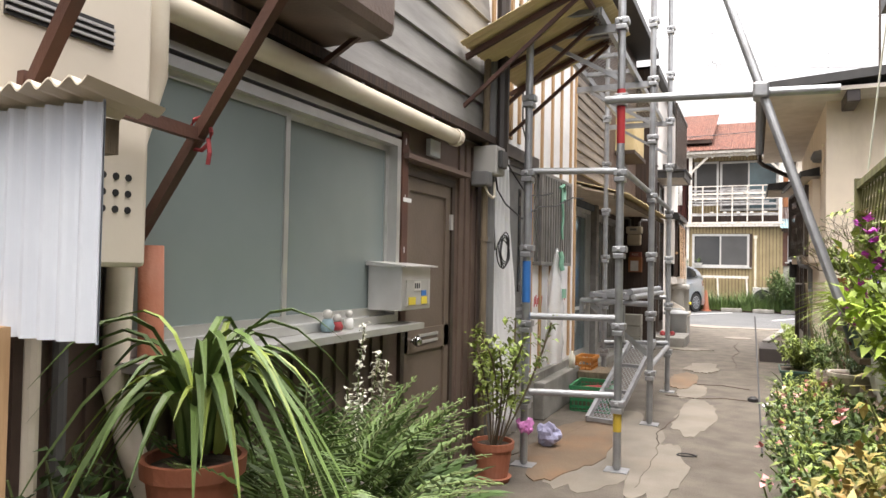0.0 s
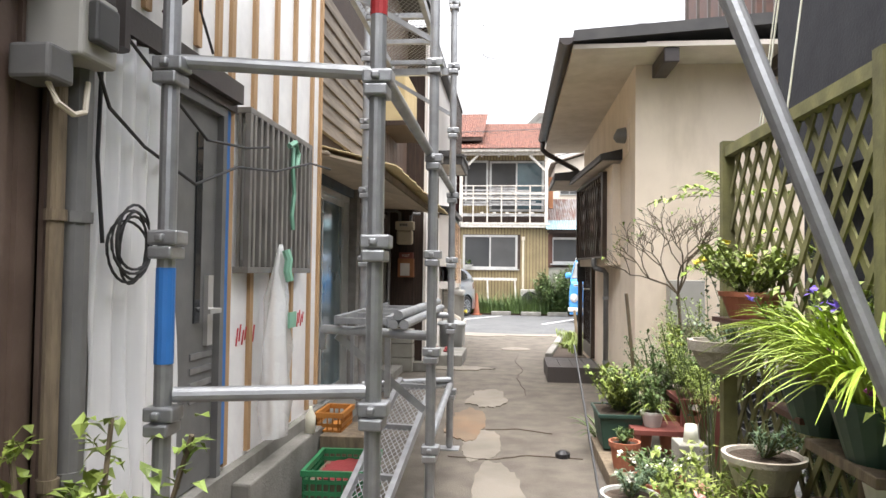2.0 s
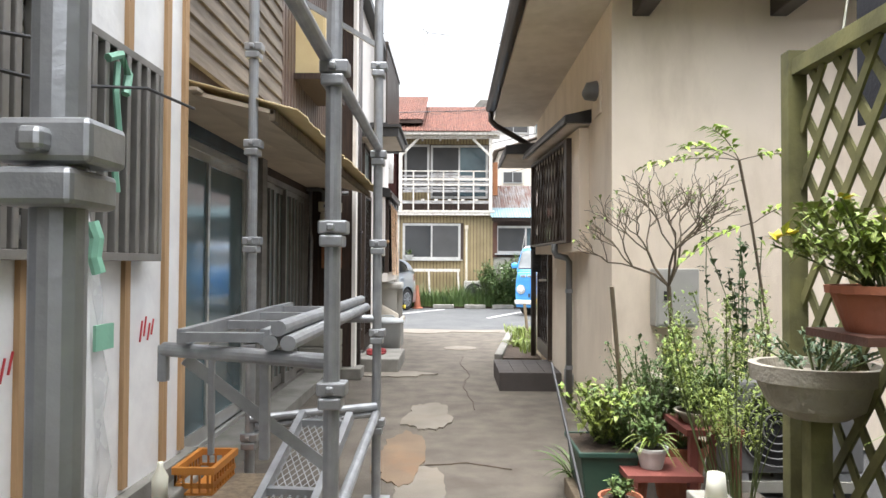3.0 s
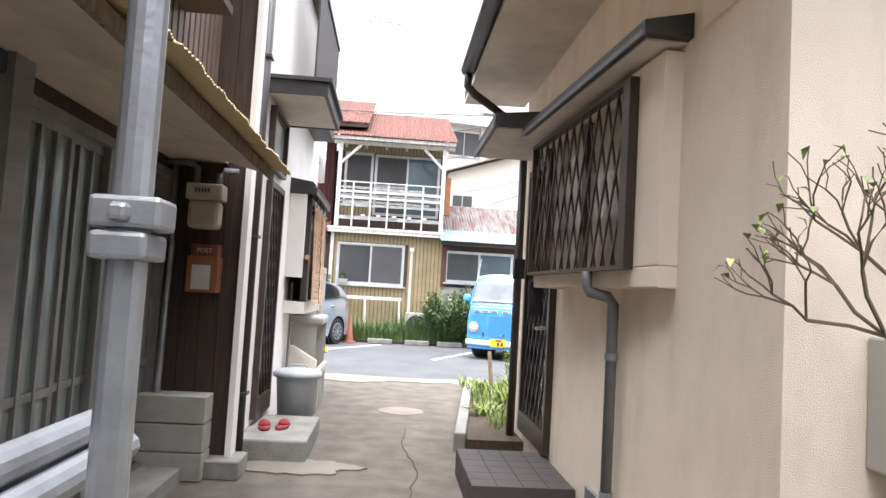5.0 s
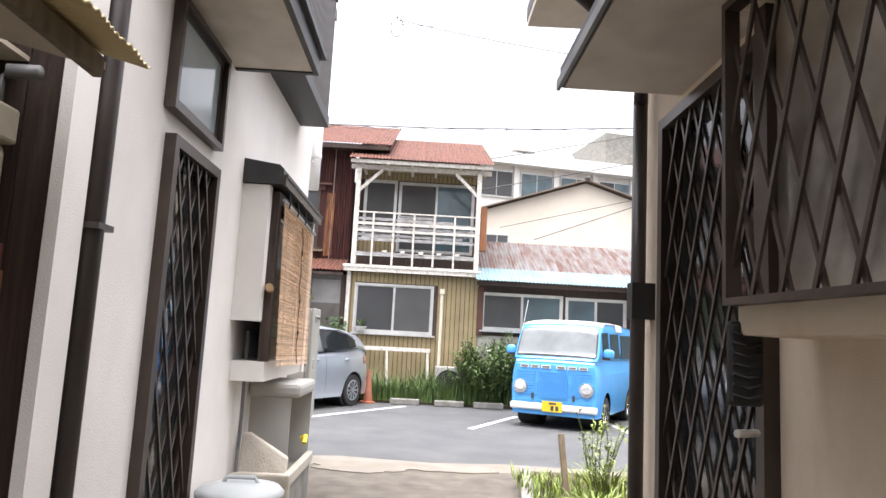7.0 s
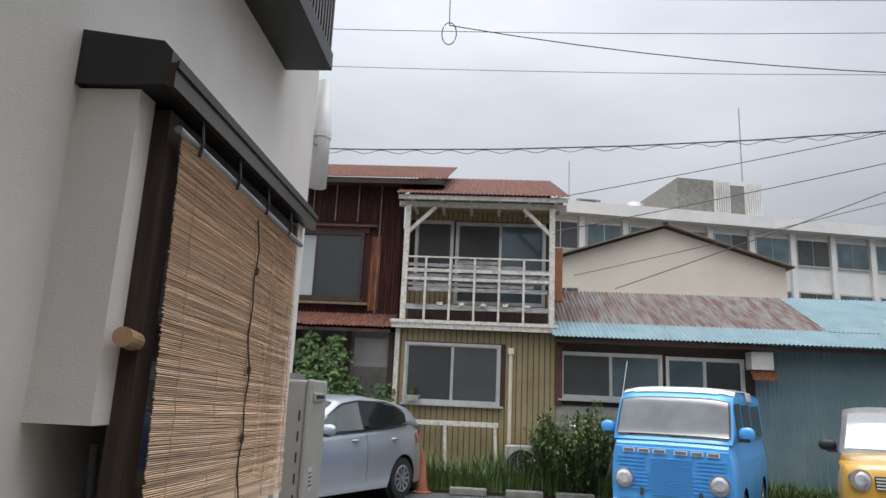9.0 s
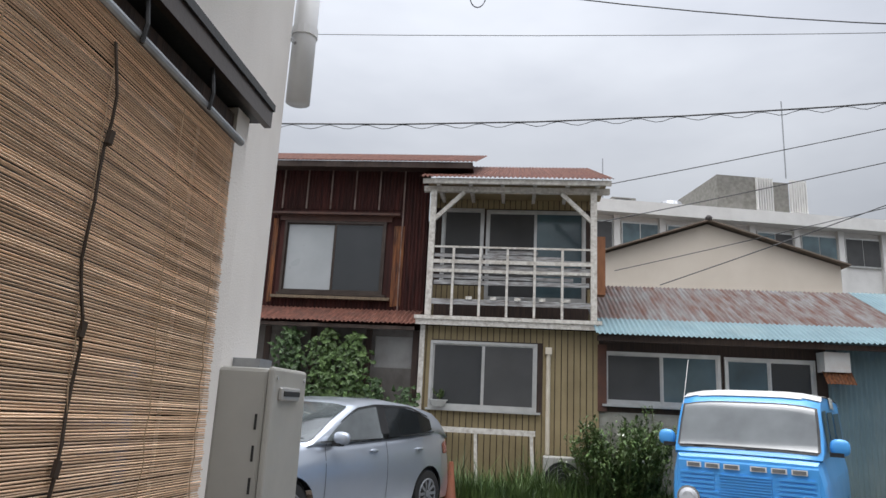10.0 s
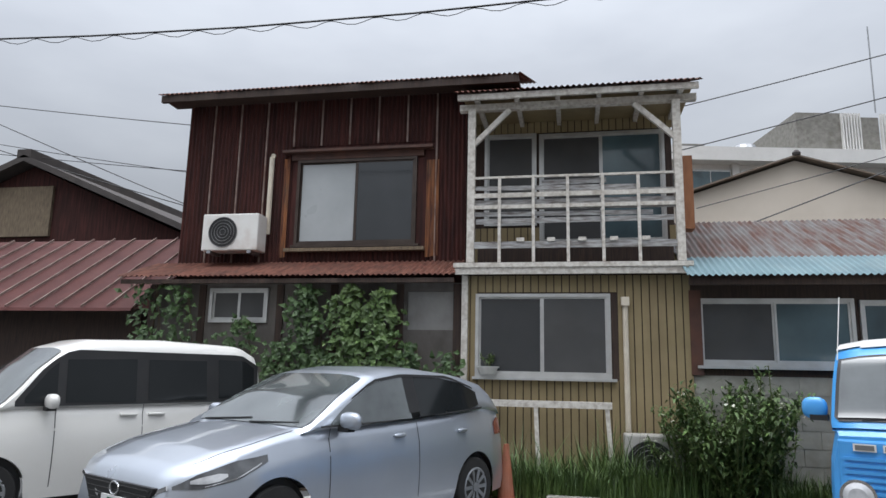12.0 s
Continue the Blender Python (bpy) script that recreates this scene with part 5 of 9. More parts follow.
for k in range(14):
    x = 13.7 + 0.15 * k if k < 7 else 15.75 + 0.15 * (k - 7)
    part("fin", boxes((x, x + 0.06, 50.3, 50.5, 12.9, 15.15)), "school_wall", school)
part("water_tank", lathe(bmesh.new(), [(0.7, 0), (0.75, 0.3), (0.6, 0.6), (0.2, 0.7)], (8.8, 51, 12.8), 14), "galv", school)
part("mast", rod(bmesh.new(), (15.8, 50.8, 15.4), (15.8, 50.8, 20.3), 0.04, 6), "galv", school)
part("mast", rod(bmesh.new(), (4.8, 51, 12.8), (4.8, 51, 15.8), 0.03, 6), "galv", school)
tower = thing("concrete_tower", "pale concrete stair tower in the distance", "building", (4.5, 46, 0))
part("wall", boxes((3.0, 5.0, 51.5, 53, 0, 13.0)), "school_wall", tower)
# side low house at the far right
low = thing("low_house", "dark-roofed low house beyond the workshop", "house", (17, 33, 0))
part("wall", boxes((12.5, 22, 31, 38, 0, 4.2)), "plaster_grey", low)
bm = bmesh.new()
prism(bm, [(11.8, 30.5, 4.1), (22.5, 30.5, 6.4), (22.5, 30.5, 6.55), (11.8, 30.5, 4.25)], (0, 8, 0))
part("roof", bm, "tile_dark", low)
# ================= left neighbours =================
red = thing("red_shed", "low shed with a dark red standing-seam roof", "shed", (-9.5, 26, 0))
bm = bmesh.new()
prism(bm, [(-13.5, 24.3, 2.22), (-6.75, 24.3, 2.22), (-6.5, 26.6, 3.72), (-13.5, 26.6, 3.72)], (0, 0.03, 0.05))
roof = part("roof", bm, "red_roof", red)
for i in range(16):
    x = -13.3 + i * 0.44
    bm = bar(bmesh.new(), (x, 24.3, 2.29), (x + 0.03, 26.6, 3.79), 0.02, 0.03)
    part("seam", bm, "seam_pale", roof)
part("wall", boxes((-13.3, -6.9, 24.8, 26.4, 0, 2.3)), "wood_dark", red)
far = thing("rusty_gable_house", "weathered house with rusty siding and a grey tiled gable roof", "house", (-13, 31, 0))
bm = bmesh.new()
prism(bm, [(-18.5, 30, 0), (-9.6, 30, 0), (-9.6, 30, 4.6), (-14.0, 30, 6.45), (-18.5, 30, 4.6)], (0, 7, 0))
part("wall", bm, "rust_siding", far)
for s in (-1, 1):
    bm = bmesh.new()
    prism(bm, [(-14.0, 29.6, 6.5), (-14.0 + s * 5.1, 29.6, 4.4), (-14.0 + s * 5.1, 29.6, 4.55), (-14.0, 29.6, 6.66)], (0, 8, 0))
    part("roof", bm, "tile_dark", far)
part("ridge_cap", boxes((-14.2, -13.8, 29.6, 37.6, 6.58, 6.8)), "tile_dark", far)
part("weathered_board", boxes((-15.2, -13.3, 29.92, 30.0, 4.6, 5.9), (-18, -14.2, 29.9, 30.0, 2.5, 4.4)), "wood_weathered", far)
dist = thing("distant_block", "pale distant apartment block", "building", (-20, 70, 0))
part("wall", boxes((-30, -18, 70, 76, 0, 12.2), (-26, -22, 70, 76, 12.2, 13.8)), "school_wall", dist)
for k in range(8):
    part("window", boxes((-29.4 + k * 1.4, -28.6 + k * 1.4, 69.9, 70, 10.3, 11.4)), "screen_grey", dist)

# ================= things along house A =================
e = thing("door_6", "dark brown front door with a round knob, closed", "door", (-1.33, 3.46, 0.05), kind="structure")
bm = bmesh.new()
FA.box(bm, 3.18, 3.75, -0.045, -0.005, 0.06, 1.7)
leaf = part("door_leaf", bm, "door_brown", e)
bm = bmesh.new()
for s in ((3.18, 3.75, 0.06, 0.12), (3.18, 3.75, 0.78, 0.9), (3.18, 3.75, 1.63, 1.7), (3.18, 3.24, 0.12, 1.63), (3.69, 3.75, 0.12, 1.63)):
    FA.box(bm, s[0], s[1], -0.005, 0.008, s[2], s[3])
part("door_rails", bm, "door_brown", leaf)
bm = bmesh.new()
for s in ((3.14, 3.18, 0.05, 1.74), (3.75, 3.79, 0.05, 1.74), (3.18, 3.75, 1.7, 1.74)):
    FA.box(bm, s[0], s[1], -0.06, 0.02, s[2], s[3])
part("door_frame", bm, "alu_brown", e)
for k in range(2):
    bm = bmesh.new()
    FA.box(bm, 3.36, 3.6, 0.008, 0.014, 0.82 + 0.035 * k, 0.835 + 0.035 * k)
    part("letter_slot", bm, "steel", leaf)
bm = bmesh.new()
rod(bm, FA.p(3.27, -0.005, 0.845), FA.p(3.27, 0.035, 0.845), 0.012)
rod(bm, FA.p(3.27, 0.03, 0.845), FA.p(3.27, 0.05, 0.845), 0.02, 14, 0.032)
rod(bm, FA.p(3.27, 0.05, 0.845), FA.p(3.27, 0.068, 0.845), 0.032, 14, 0.018)
part("door_knob", bm, "chrome", leaf, smooth=True)
for z in (0.3, 1.45):
    bm = bmesh.new()
    FA.box(bm, 3.735, 3.765, 0.0, 0.022, z, z + 0.09)
    part("hinge", bm, "steel", e)
solid("door_hood", boxes((-1.33, -1.25, 3.08, 3.88, 1.77, 1.795)), "siding_brown", "narrow dark brown drip hood above the door", "hood", kind="structure")
solid("trim_post", boxes((-1.33, -1.28, 3.07, 3.13, 0.95, 1.9)), "iron_brown", "red-brown window post", "post", kind="structure")
bm = boxes((-1.326, -1.3, 3.42, 3.55, 1.84, 1.93))
solid("house_plate", bm, "poly_clear", "small pale green house number plate", "sign")

e = thing("mailbox", "stainless steel mailbox with a clear window fixed beside the door", "mailbox", (-1.25, 3.0, 1.02))
part("body", boxes((-1.33, -1.15, 2.84, 3.14, 1.03, 1.235)), "steel", e, bevel=0.006)
bm = bmesh.new()
prism(bm, [(-1.33, 2.82, 1.235), (-1.12, 2.82, 1.23), (-1.12, 2.82, 1.237), (-1.33, 2.82, 1.255)], (0, 0.34, 0))
part("lid", bm, "steel", e)
part("window", boxes((-1.15, -1.146, 2.88, 3.11, 1.05, 1.17)), "enamel_grey", e, "clear plastic window")
part("paper_label", boxes((-1.146, -1.143, 2.95, 3.02, 1.12, 1.165)), "paper", e)
for a in (2.957, 2.977, 2.997):
    part("ink_mark", boxes((-1.143, -1.1415, a, a + 0.012, 1.13, 1.155)), "ink_dark", e)
part("leaflet", boxes((-1.146, -1.143, 2.9, 2.97, 1.055, 1.09)), "flower_yellow", e, "yellow leaflet showing through")
part("leaflet", boxes((-1.146, -1.143, 3.03, 3.09, 1.055, 1.09)), "flower_yellow", e)
part("sticker", boxes((-1.146, -1.1425, 3.03, 3.08, 1.095, 1.12)), "blue_tape", e)

e = thing("gutter_pipe", "cream plastic gutter pipe along the wall top", "gutter", (-1.25, 1.5, 1.95), kind="structure")
part("pipe", tube(bmesh.new(), [(-1.235, -2.0, 1.985), (-1.235, 1.0, 1.975), (-1.235, 3.45, 1.965), (-1.235, 3.6, 1.965)], 0.042, 12), "pvc_cream", e, smooth=True)
part("end_cap", rod(bmesh.new(), (-1.235, 3.58, 1.965), (-1.235, 3.63, 1.965), 0.05, 12), "pvc_cream", e)
for y in (0.6, 1.6, 2.6, 3.3):
    part("bracket", boxes((-1.33, -1.23, y - 0.012, y + 0.012, 2.005, 2.02)), "galv", e)
solid("gutter_ledge", boxes((-1.33, -1.22, -2.5, 4.25, 2.03, 2.075)), "wood_dark", "dark weathered ledge between metal and boards", "ledge", kind="structure")
solid("gutter_ledge_low", boxes((-1.33, -1.29, -2.0, 3.1, 1.875, 1.9)), "alu", "window head flashing", "flashing", kind="structure")

e = thing("gas_heater", "cream wall-mounted gas water heater with a slotted exhaust", "water heater", (-1.2, 1.15, 1.22))
part("casing", boxes((-1.33, -1.1, 0.93, 1.36, 1.22, 2.0)), "enamel_cream", e, bevel=0.012)
bm = boxes((-1.1, -1.094, 0.98, 1.24, 1.74, 1.8))
part("exhaust_slot", bm, "black", e)
for k in range(3):
    part("slot_bar", boxes((-1.094, -1.088, 0.98, 1.24, 1.75 + 0.016 * k, 1.756 + 0.016 * k)), "steel", e)
for r in range(3):
    for c in range(4):
        part("vent_hole", rod(bmesh.new(), (-1.102, 1.19 + c * 0.036, 1.36 + r * 0.04), (-1.097, 1.19 + c * 0.036, 1.36 + r * 0.04), 0.009, 8), "black", e)
for y, x in ((1.05, -1.25), (1.15, -1.22), (1.25, -1.26)):
    part("pipe", tube(bmesh.new(), [(x, y, 1.23), (x, y, 0.8), (x - 0.03, y + 0.02, 0.3), (x - 0.05, y, 0.02)], 0.018, 8), "pvc_grey" if x < -1.24 else "pvc_cream", e)
solid("conduit", tube(bmesh.new(), [(-1.2, 1.42, 2.4), (-1.18, 1.44, 2.0), (-1.2, 1.46, 1.75), (-1.25, 1.42, 1.5), (-1.27, 1.42, 0.9), (-1.22, 1.44, 0.72), (-1.1, 1.4, 0.62)], 0.035, 10), "pvc_cream", "cream insulated pipe running down the wall", "pipe", smooth=True)
solid("orange_duct", tube(bmesh.new(), [(-1.26, 1.52, 1.28), (-1.25, 1.52, 1.0), (-1.23, 1.5, 0.85)], 0.035, 10), "terracotta", "orange-brown wrapped pipe end", "pipe", smooth=True)

e = thing("awning_bracket", "brown painted iron awning bracket with a red tie", "bracket", (-1.3, 1.5, 1.2))
for dy in (0.0, -0.46):
    part("strut", bar(bmesh.new(), (-1.3, 1.5 + dy, 1.29), (-0.55, 1.38 + dy, 2.08), 0.025, 0.034), "iron_brown", e)
part("cross_bar", bar(bmesh.new(), (-1.04, 0.98, 1.6), (-1.03, 1.47, 1.57), 0.022, 0.032), "iron_brown", e)
part("top_bar", bar(bmesh.new(), (-1.3, 0.9, 2.42), (-0.5, 0.9, 2.16), 0.03, 0.045), "iron_brown", e)
bm = bmesh.new()
tube(bm, [(-1.03 + 0.04 * math.cos(a), 1.46, 1.575 + 0.045 * math.sin(a)) for a in [k * 0.7 for k in range(10)]], 0.006, 6)
tube(bm, [(-1.0, 1.46, 1.56), (-0.985, 1.45, 1.52), (-0.99, 1.45, 1.49)], 0.006, 6)
part("tie", bm, "cloth_red", e, "red plastic tie")

e = thing("corrugated_panel", "white corrugated plastic panel on a timber post", "panel", (-0.8, 0.85, 0))
part("sheet", corr(bmesh.new(), (-1.12, 0.86, 1.1), (1, 0.05, 0), (0, 0, 1), 0.46, 0.4, pitch=0.045, amp=0.008, per=8), "panel_white_corr", e)
part("top_sheet", corr(bmesh.new(), (-1.15, 0.8, 1.52), (1, 0.06, 0.0), (0, 1, -0.12), 0.5, 0.16, pitch=0.045, amp=0.008, per=8), "pvc_cream", e)
part("post", boxes((-0.92, -0.85, 0.82, 0.855, 0.0, 1.12)), "wood_pale", e)
part("rail", boxes((-1.15, -0.7, 0.905, 0.935, 1.42, 1.48)), "wood_weathered", e)

# white conduit and brown jamb beside the window, trinkets on the sill
e = thing("wall_conduit", "white plastic conduit beside the window with pale joints", "conduit", (-1.3, 3.1, 1.24))
part("pipe", tube(bmesh.new(), [(-1.3, 3.1, 1.26), (-1.3, 3.1, 1.9)], 0.016, 10), "pvc_white", e, smooth=True)
for z in (1.3, 1.56, 1.84):
    part("joint", rod(bmesh.new(), (-1.3, 3.1, z), (-1.3, 3.1, z + 0.03), 0.021, 10), "pvc_white", e)
part("strap", boxes((-1.33, -1.278, 3.08, 3.165, 1.555, 1.575)), "pvc_white", e)
for nm, y_, r_, h_, mt, lb in (("trinket", 2.4, 0.03, 0.085, "blue_corr", "small teal and white ornament on the window sill"), ("trinket", 2.47, 0.026, 0.06, "cloth_red", "small red ornament on the window sill"), ("trinket", 2.56, 0.024, 0.075, "pot_white", "small white ornament on the window sill")):
    e = thing(nm, lb, "ornament", (-1.25, y_, 0.967), group="ornaments on the sill")
    part("body", lathe(bmesh.new(), [(r_ * 0.8, 0.0), (r_, h_ * 0.25), (r_ * 0.7, h_ * 0.55), (r_ * 0.35, h_ * 0.62)], (-1.25, y_, 0.967), 14), mt, e, smooth=True)
    bm = bmesh.new()
    bmesh.ops.create_uvsphere(bm, u_segments=12, v_segments=8, radius=r_ * 0.7)
    bmesh.ops.translate(bm, vec=(-1.25, y_, 0.967 + h_ * 0.8), verts=bm.verts)
    part("top", bm, "enamel_grey", e, smooth=True)
# downpipes and meter boxes at the corner of house A
for i, (y, r, m_) in enumerate(((4.14, 0.022, "wood_weathered"), (4.22, 0.04, "pvc_grey"))):
    bm = tube(bmesh.new(), [(-1.26, y, 0.02), (-1.26, y, 2.0), (-1.26, y + 0.02, 2.6)], r, 10)
    for z in (0.7, 1.4):
        rod(bm, (-1.26, y, z), (-1.26, y, z + 0.03), r + 0.006, 10)
    solid("downpipe", bm, m_, "grey plastic downpipe at the house corner" if r > 0.03 else "thin weathered timber lath at the corner", "downpipe" if r > 0.03 else "lath", kind="structure", smooth=False)
solid("downpipe", tube(bmesh.new(), [(-1.2, 4.28, 1.9), (-1.2, 4.28, 3.2)], 0.045, 10), "pipe_dark", "dark drainpipe above the meter boxes", "downpipe", kind="structure")
e = thing("meter_box", "grey electric meter box with a clear cover on the wall corner", "meter", (-1.25, 4.12, 1.75))
part("body", boxes((-1.32, -1.16, 4.08, 4.24, 1.82, 2.0)), "enamel_grey", e, bevel=0.01)
part("cover", boxes((-1.16, -1.13, 4.1, 4.2, 1.86, 1.97)), "screen_grey", e, bevel=0.008)
part("switch_box", boxes((-1.3, -1.19, 4.0, 4.1, 1.74, 1.83)), "pvc_grey", e, bevel=0.01)
part("cable", tube(bmesh.new(), [(-1.22, 4.04, 1.74), (-1.2, 4.05, 1.69), (-1.19, 4.1, 1.67), (-1.2, 4.16, 1.69), (-1.22, 4.2, 1.78)], 0.008, 6), "pvc_cream", e)
# cables
for nm, pts, r, mt in (("cable", [(-1.22, 4.2, 1.9), (-1.25, 4.35, 1.75), (-1.28, 4.6, 1.68), (-1.27, 4.95, 1.6), (-1.25, 5.3, 1.72), (-1.22, 5.7, 1.76), (-1.2, 6.2, 1.88), (-1.22, 6.7, 1.92)], 0.006, "black"),
                       ("cable", [(-1.2, 4.24, 2.0), (-1.24, 4.5, 1.95), (-1.25, 5.0, 1.78), (-1.25, 5.4, 1.82), (-1.22, 5.6, 1.86)], 0.006, "black"),
                       ("cable", [(-1.25, 4.32, 2.3), (-1.27, 4.34, 1.9), (-1.27, 4.33, 1.6), (-1.26, 4.35, 1.35)], 0.006, "black"),
                       ("cable", [(-1.3, 4.9, 3.2), (-1.28, 4.95, 2.6), (-1.3, 5.02, 2.3), (-1.28, 5.1, 2.15)], 0.006, "black")):
    sm = []
    for a, b in zip(pts, pts[1:]):
        sm += [Vector(a).lerp(Vector(b), i / 4) for i in range(4)]
    sm.append(Vector(pts[-1]))
    solid(nm, tube(bmesh.new(), sm, r, 6), mt, "thin black cable strung along the wall", "cable", group="loose cables on the repair wall")
bm = bmesh.new()
tube(bm, [(-1.24 + 0.012 * math.sin(t * 0.7), 4.47 + 0.02 * math.sin(t * 0.31) + (0.1 + 0.02 * math.sin(t * 0.23)) * math.cos(t), 1.35 + 0.015 * math.cos(t * 0.17) + (0.1 + 0.018 * math.sin(t * 0.37)) * math.sin(t)) for t in [i * 0.3 for i in range(106)]], 0.0045, 6)
solid("cable_coil", bm, "black", "coil of black cable hung on the plastic sheet", "cable coil")
bm = bmesh.new()
g = []
for j in range(15):
    z = 0.02 + 2.0 * j / 14
    g.append([bm.verts.new((-1.325 + 0.022 * math.sin(i * 0.9 + 0.8 * math.sin(j * 0.35)) + 0.03 * noise.noise((i * 0.33, j * 0.22, 2)), 4.36 + (0.62 - 0.2 * j / 14) * i / 36 + 0.01 * noise.noise((i * 0.4, j * 0.4, 8)), z)) for i in range(37)])
for r0, r1 in zip(g, g[1:]):
    for i in range(36):
        bm.faces.new((r0[i], r0[i + 1], r1[i + 1], r1[i]))
curt = solid("plastic_sheet", bm, "poly_sheet", "milky creased plastic dust sheet hung over the doorway", "plastic sheet", smooth=True)
curt.modifiers.new("thickness", "SOLIDIFY").thickness = 0.003

# window grille with green ribbon and a plastic bag
e = thing("window_grille", "grey-brown metal bar grille over the window", "grille", (-1.34, 6.08, 1.27))
for sp in ((-1.33, -1.3, 5.57, 5.6, 1.29, 2.02), (-1.33, -1.3, 6.55, 6.58, 1.29, 2.02), (-1.38, -1.3, 5.57, 6.58, 1.26, 1.29), (-1.38, -1.3, 5.57, 6.58, 2.02, 2.05)):
    part("frame", boxes(sp), "alu_dark", e, bevel=0.003)
for i in range(12):
    y = 5.635 + i * 0.0805
    part("bar", boxes((-1.33, -1.298, y - 0.014, y + 0.014, 1.29, 2.02)), "alu_dark", e, bevel=0.004)
part("side_bar", boxes((-1.365, -1.35, 5.575, 5.595, 1.29, 2.02)), "alu_dark", e)
bm = bmesh.new()
pts = [(-1.285, 6.16, 1.96), (-1.28, 6.14, 1.85), (-1.275, 6.16, 1.7), (-1.28, 6.14, 1.58), (-1.275, 6.15, 1.5)]
tube(bm, pts, 0.012, 5)
tube(bm, [(-1.29, 6.1, 1.96), (-1.275, 6.16, 1.99), (-1.285, 6.24, 1.94), (-1.28, 6.21, 1.86)], 0.016, 6)
solid("ribbon", bm, "green_tape", "pale green plastic ribbon tied to the grille", "ribbon")
bm = lathe(bmesh.new(), [(0.02, 0.08), (0.035, 0.0), (0.05, -0.06), (0.1, -0.2), (0.13, -0.45), (0.14, -0.75), (0.12, -0.9), (0.03, -0.92)], (-1.27, 5.9, 1.33), 32, 0.45, 1.0)
for v in bm.verts:
    v.co += Vector((0.03, 0.035, 0.0)) * (noise.noise(Vector((v.co.x, v.co.y, v.co.z * 0.25)) * 16) + 0.5 * noise.noise(v.co * 30))
bag = solid("plastic_bag", bm, "bag_film", "limp translucent plastic bag with green print hung on the grille", "plastic bag", smooth=True)
solid("bag_print", boxes((-1.2, -1.19, 5.86, 5.97, 0.98, 1.06)), "green_tape", "green printed patch on the plastic bag", "label")
solid("bag_knot", tube(bmesh.new(), [(-1.23, 5.9, 1.38), (-1.215, 5.905, 1.33), (-1.22, 5.9, 1.27), (-1.21, 5.91, 1.22)], 0.022, 8), "green_tape", "green knotted neck of the plastic bag", "knot")
for y, z, k in ((5.62, 0.95, 7), (6.55, 0.97, 4)):
    for i in range(k):
        bm = bar(bmesh.new(), (-1.372, y + i * 0.035, z - 0.04 + 0.02 * (i % 2)), (-1.372, y + 0.02 + i * 0.035, z + 0.03 + 0.015 * ((i + 1) % 3)), 0.004, 0.006)
        solid("paint_mark", bm, "ink_red", "red marker stroke on the white sheet", "marking", group="red marks on the sheet", kind="structure")

# ================= scaffold =================
def clamp(bm, x, y, z):
    box(bm, x - 0.04, x + 0.046, y - 0.034, y + 0.034, z - 0.018, z + 0.022)
    box(bm, x - 0.034, x + 0.034, y - 0.042, y + 0.042, z - 0.056, z - 0.022)
    box(bm, x - 0.012, x + 0.012, y - 0.05, y + 0.03, z - 0.01, z + 0.012)


scaf = thing("scaffold", "galvanised steel wedge scaffold with square clamps along the repair wall", "scaffold", (-0.7, 5.8, 0))
POSTS = [(-1.005, 4.24), (-0.458, 4.395), (-0.455, 5.8), (-0.5, 7.42), (-1.08, 7.1)]
for x, y in POSTS:
    p_ = part("post", rod(bmesh.new(), (x, y, 0.02), (x, y, 4.6), 0.0243, 14), "galv", scaf, smooth=False)
    bm = boxes((x - 0.07, x + 0.07, y - 0.06, y + 0.06, 0.001, 0.008))
    rod(bm, (x, y, 0.008), (x, y, 0.14), 0.018, 10)
    part("base_plate", bm, "galv_light", p_)
    for k in range(9):
        z = 0.41 + k * 0.475
        bm = bmesh.new()
        clamp(bm, x, y, z)
        part("clamp", bm, "galv", p_, bevel=0.006)
part("band", rod(bmesh.new(), (-0.458, 4.395, 2.02), (-0.458, 4.395, 2.36), 0.0255, 14), "paint_red", scaf, "red painted band")
part("band", rod(bmesh.new(), (-0.458, 4.395, 0.24), (-0.458, 4.395, 0.38), 0.0255, 14), "paint_yellow", scaf, "yellow painted band")
part("band", rod(bmesh.new(), (-1.005, 4.24, 1.02), (-1.005, 4.24, 1.28), 0.026, 14), "blue_tape", scaf, "blue tape band")
for z in (0.46, 0.935, 1.85):
    part("ledger", rod(bmesh.new(), (-0.98, 4.25, z), (-0.48, 4.39, z), 0.0213, 12), "galv_light", scaf)
part("transom", rod(bmesh.new(), (-1.08, 6.1, 0.96), (-0.455, 5.82, 0.96), 0.0243, 14), "galv", scaf)
part("transom_hook", boxes((-1.1, -1.065, 6.085, 6.115, 0.85, 0.975)), "galv", scaf, bevel=0.006)
part("transom", rod(bmesh.new(), (-1.1, 7.42, 0.96), (-0.5, 7.42, 0.96), 0.0213, 12), "galv", scaf)
part("brace", bar(bmesh.new(), (-1.0, 6.08, 0.93), (-0.55, 6.3, 0.5), 0.022, 0.04), "galv", scaf)
part("hanger", boxes((-0.72, -0.69, 5.98, 6.01, 0.62, 0.95)), "galv", scaf, bevel=0.004)
part("hanger", boxes((-0.93, -0.91, 6.1, 6.12, 0.6, 0.95)), "galv", scaf, bevel=0.004)
part("ledger", rod(bmesh.new(), (-1.08, 7.08, 0.5), (-0.5, 7.4, 0.5), 0.0213, 12), "galv_light", scaf)
for z in (1.87, 4.2):
    part("ledger", rod(bmesh.new(), (-0.458, 4.4, z), (-0.5, 7.42, z), 0.0213, 12), "galv_light", scaf)
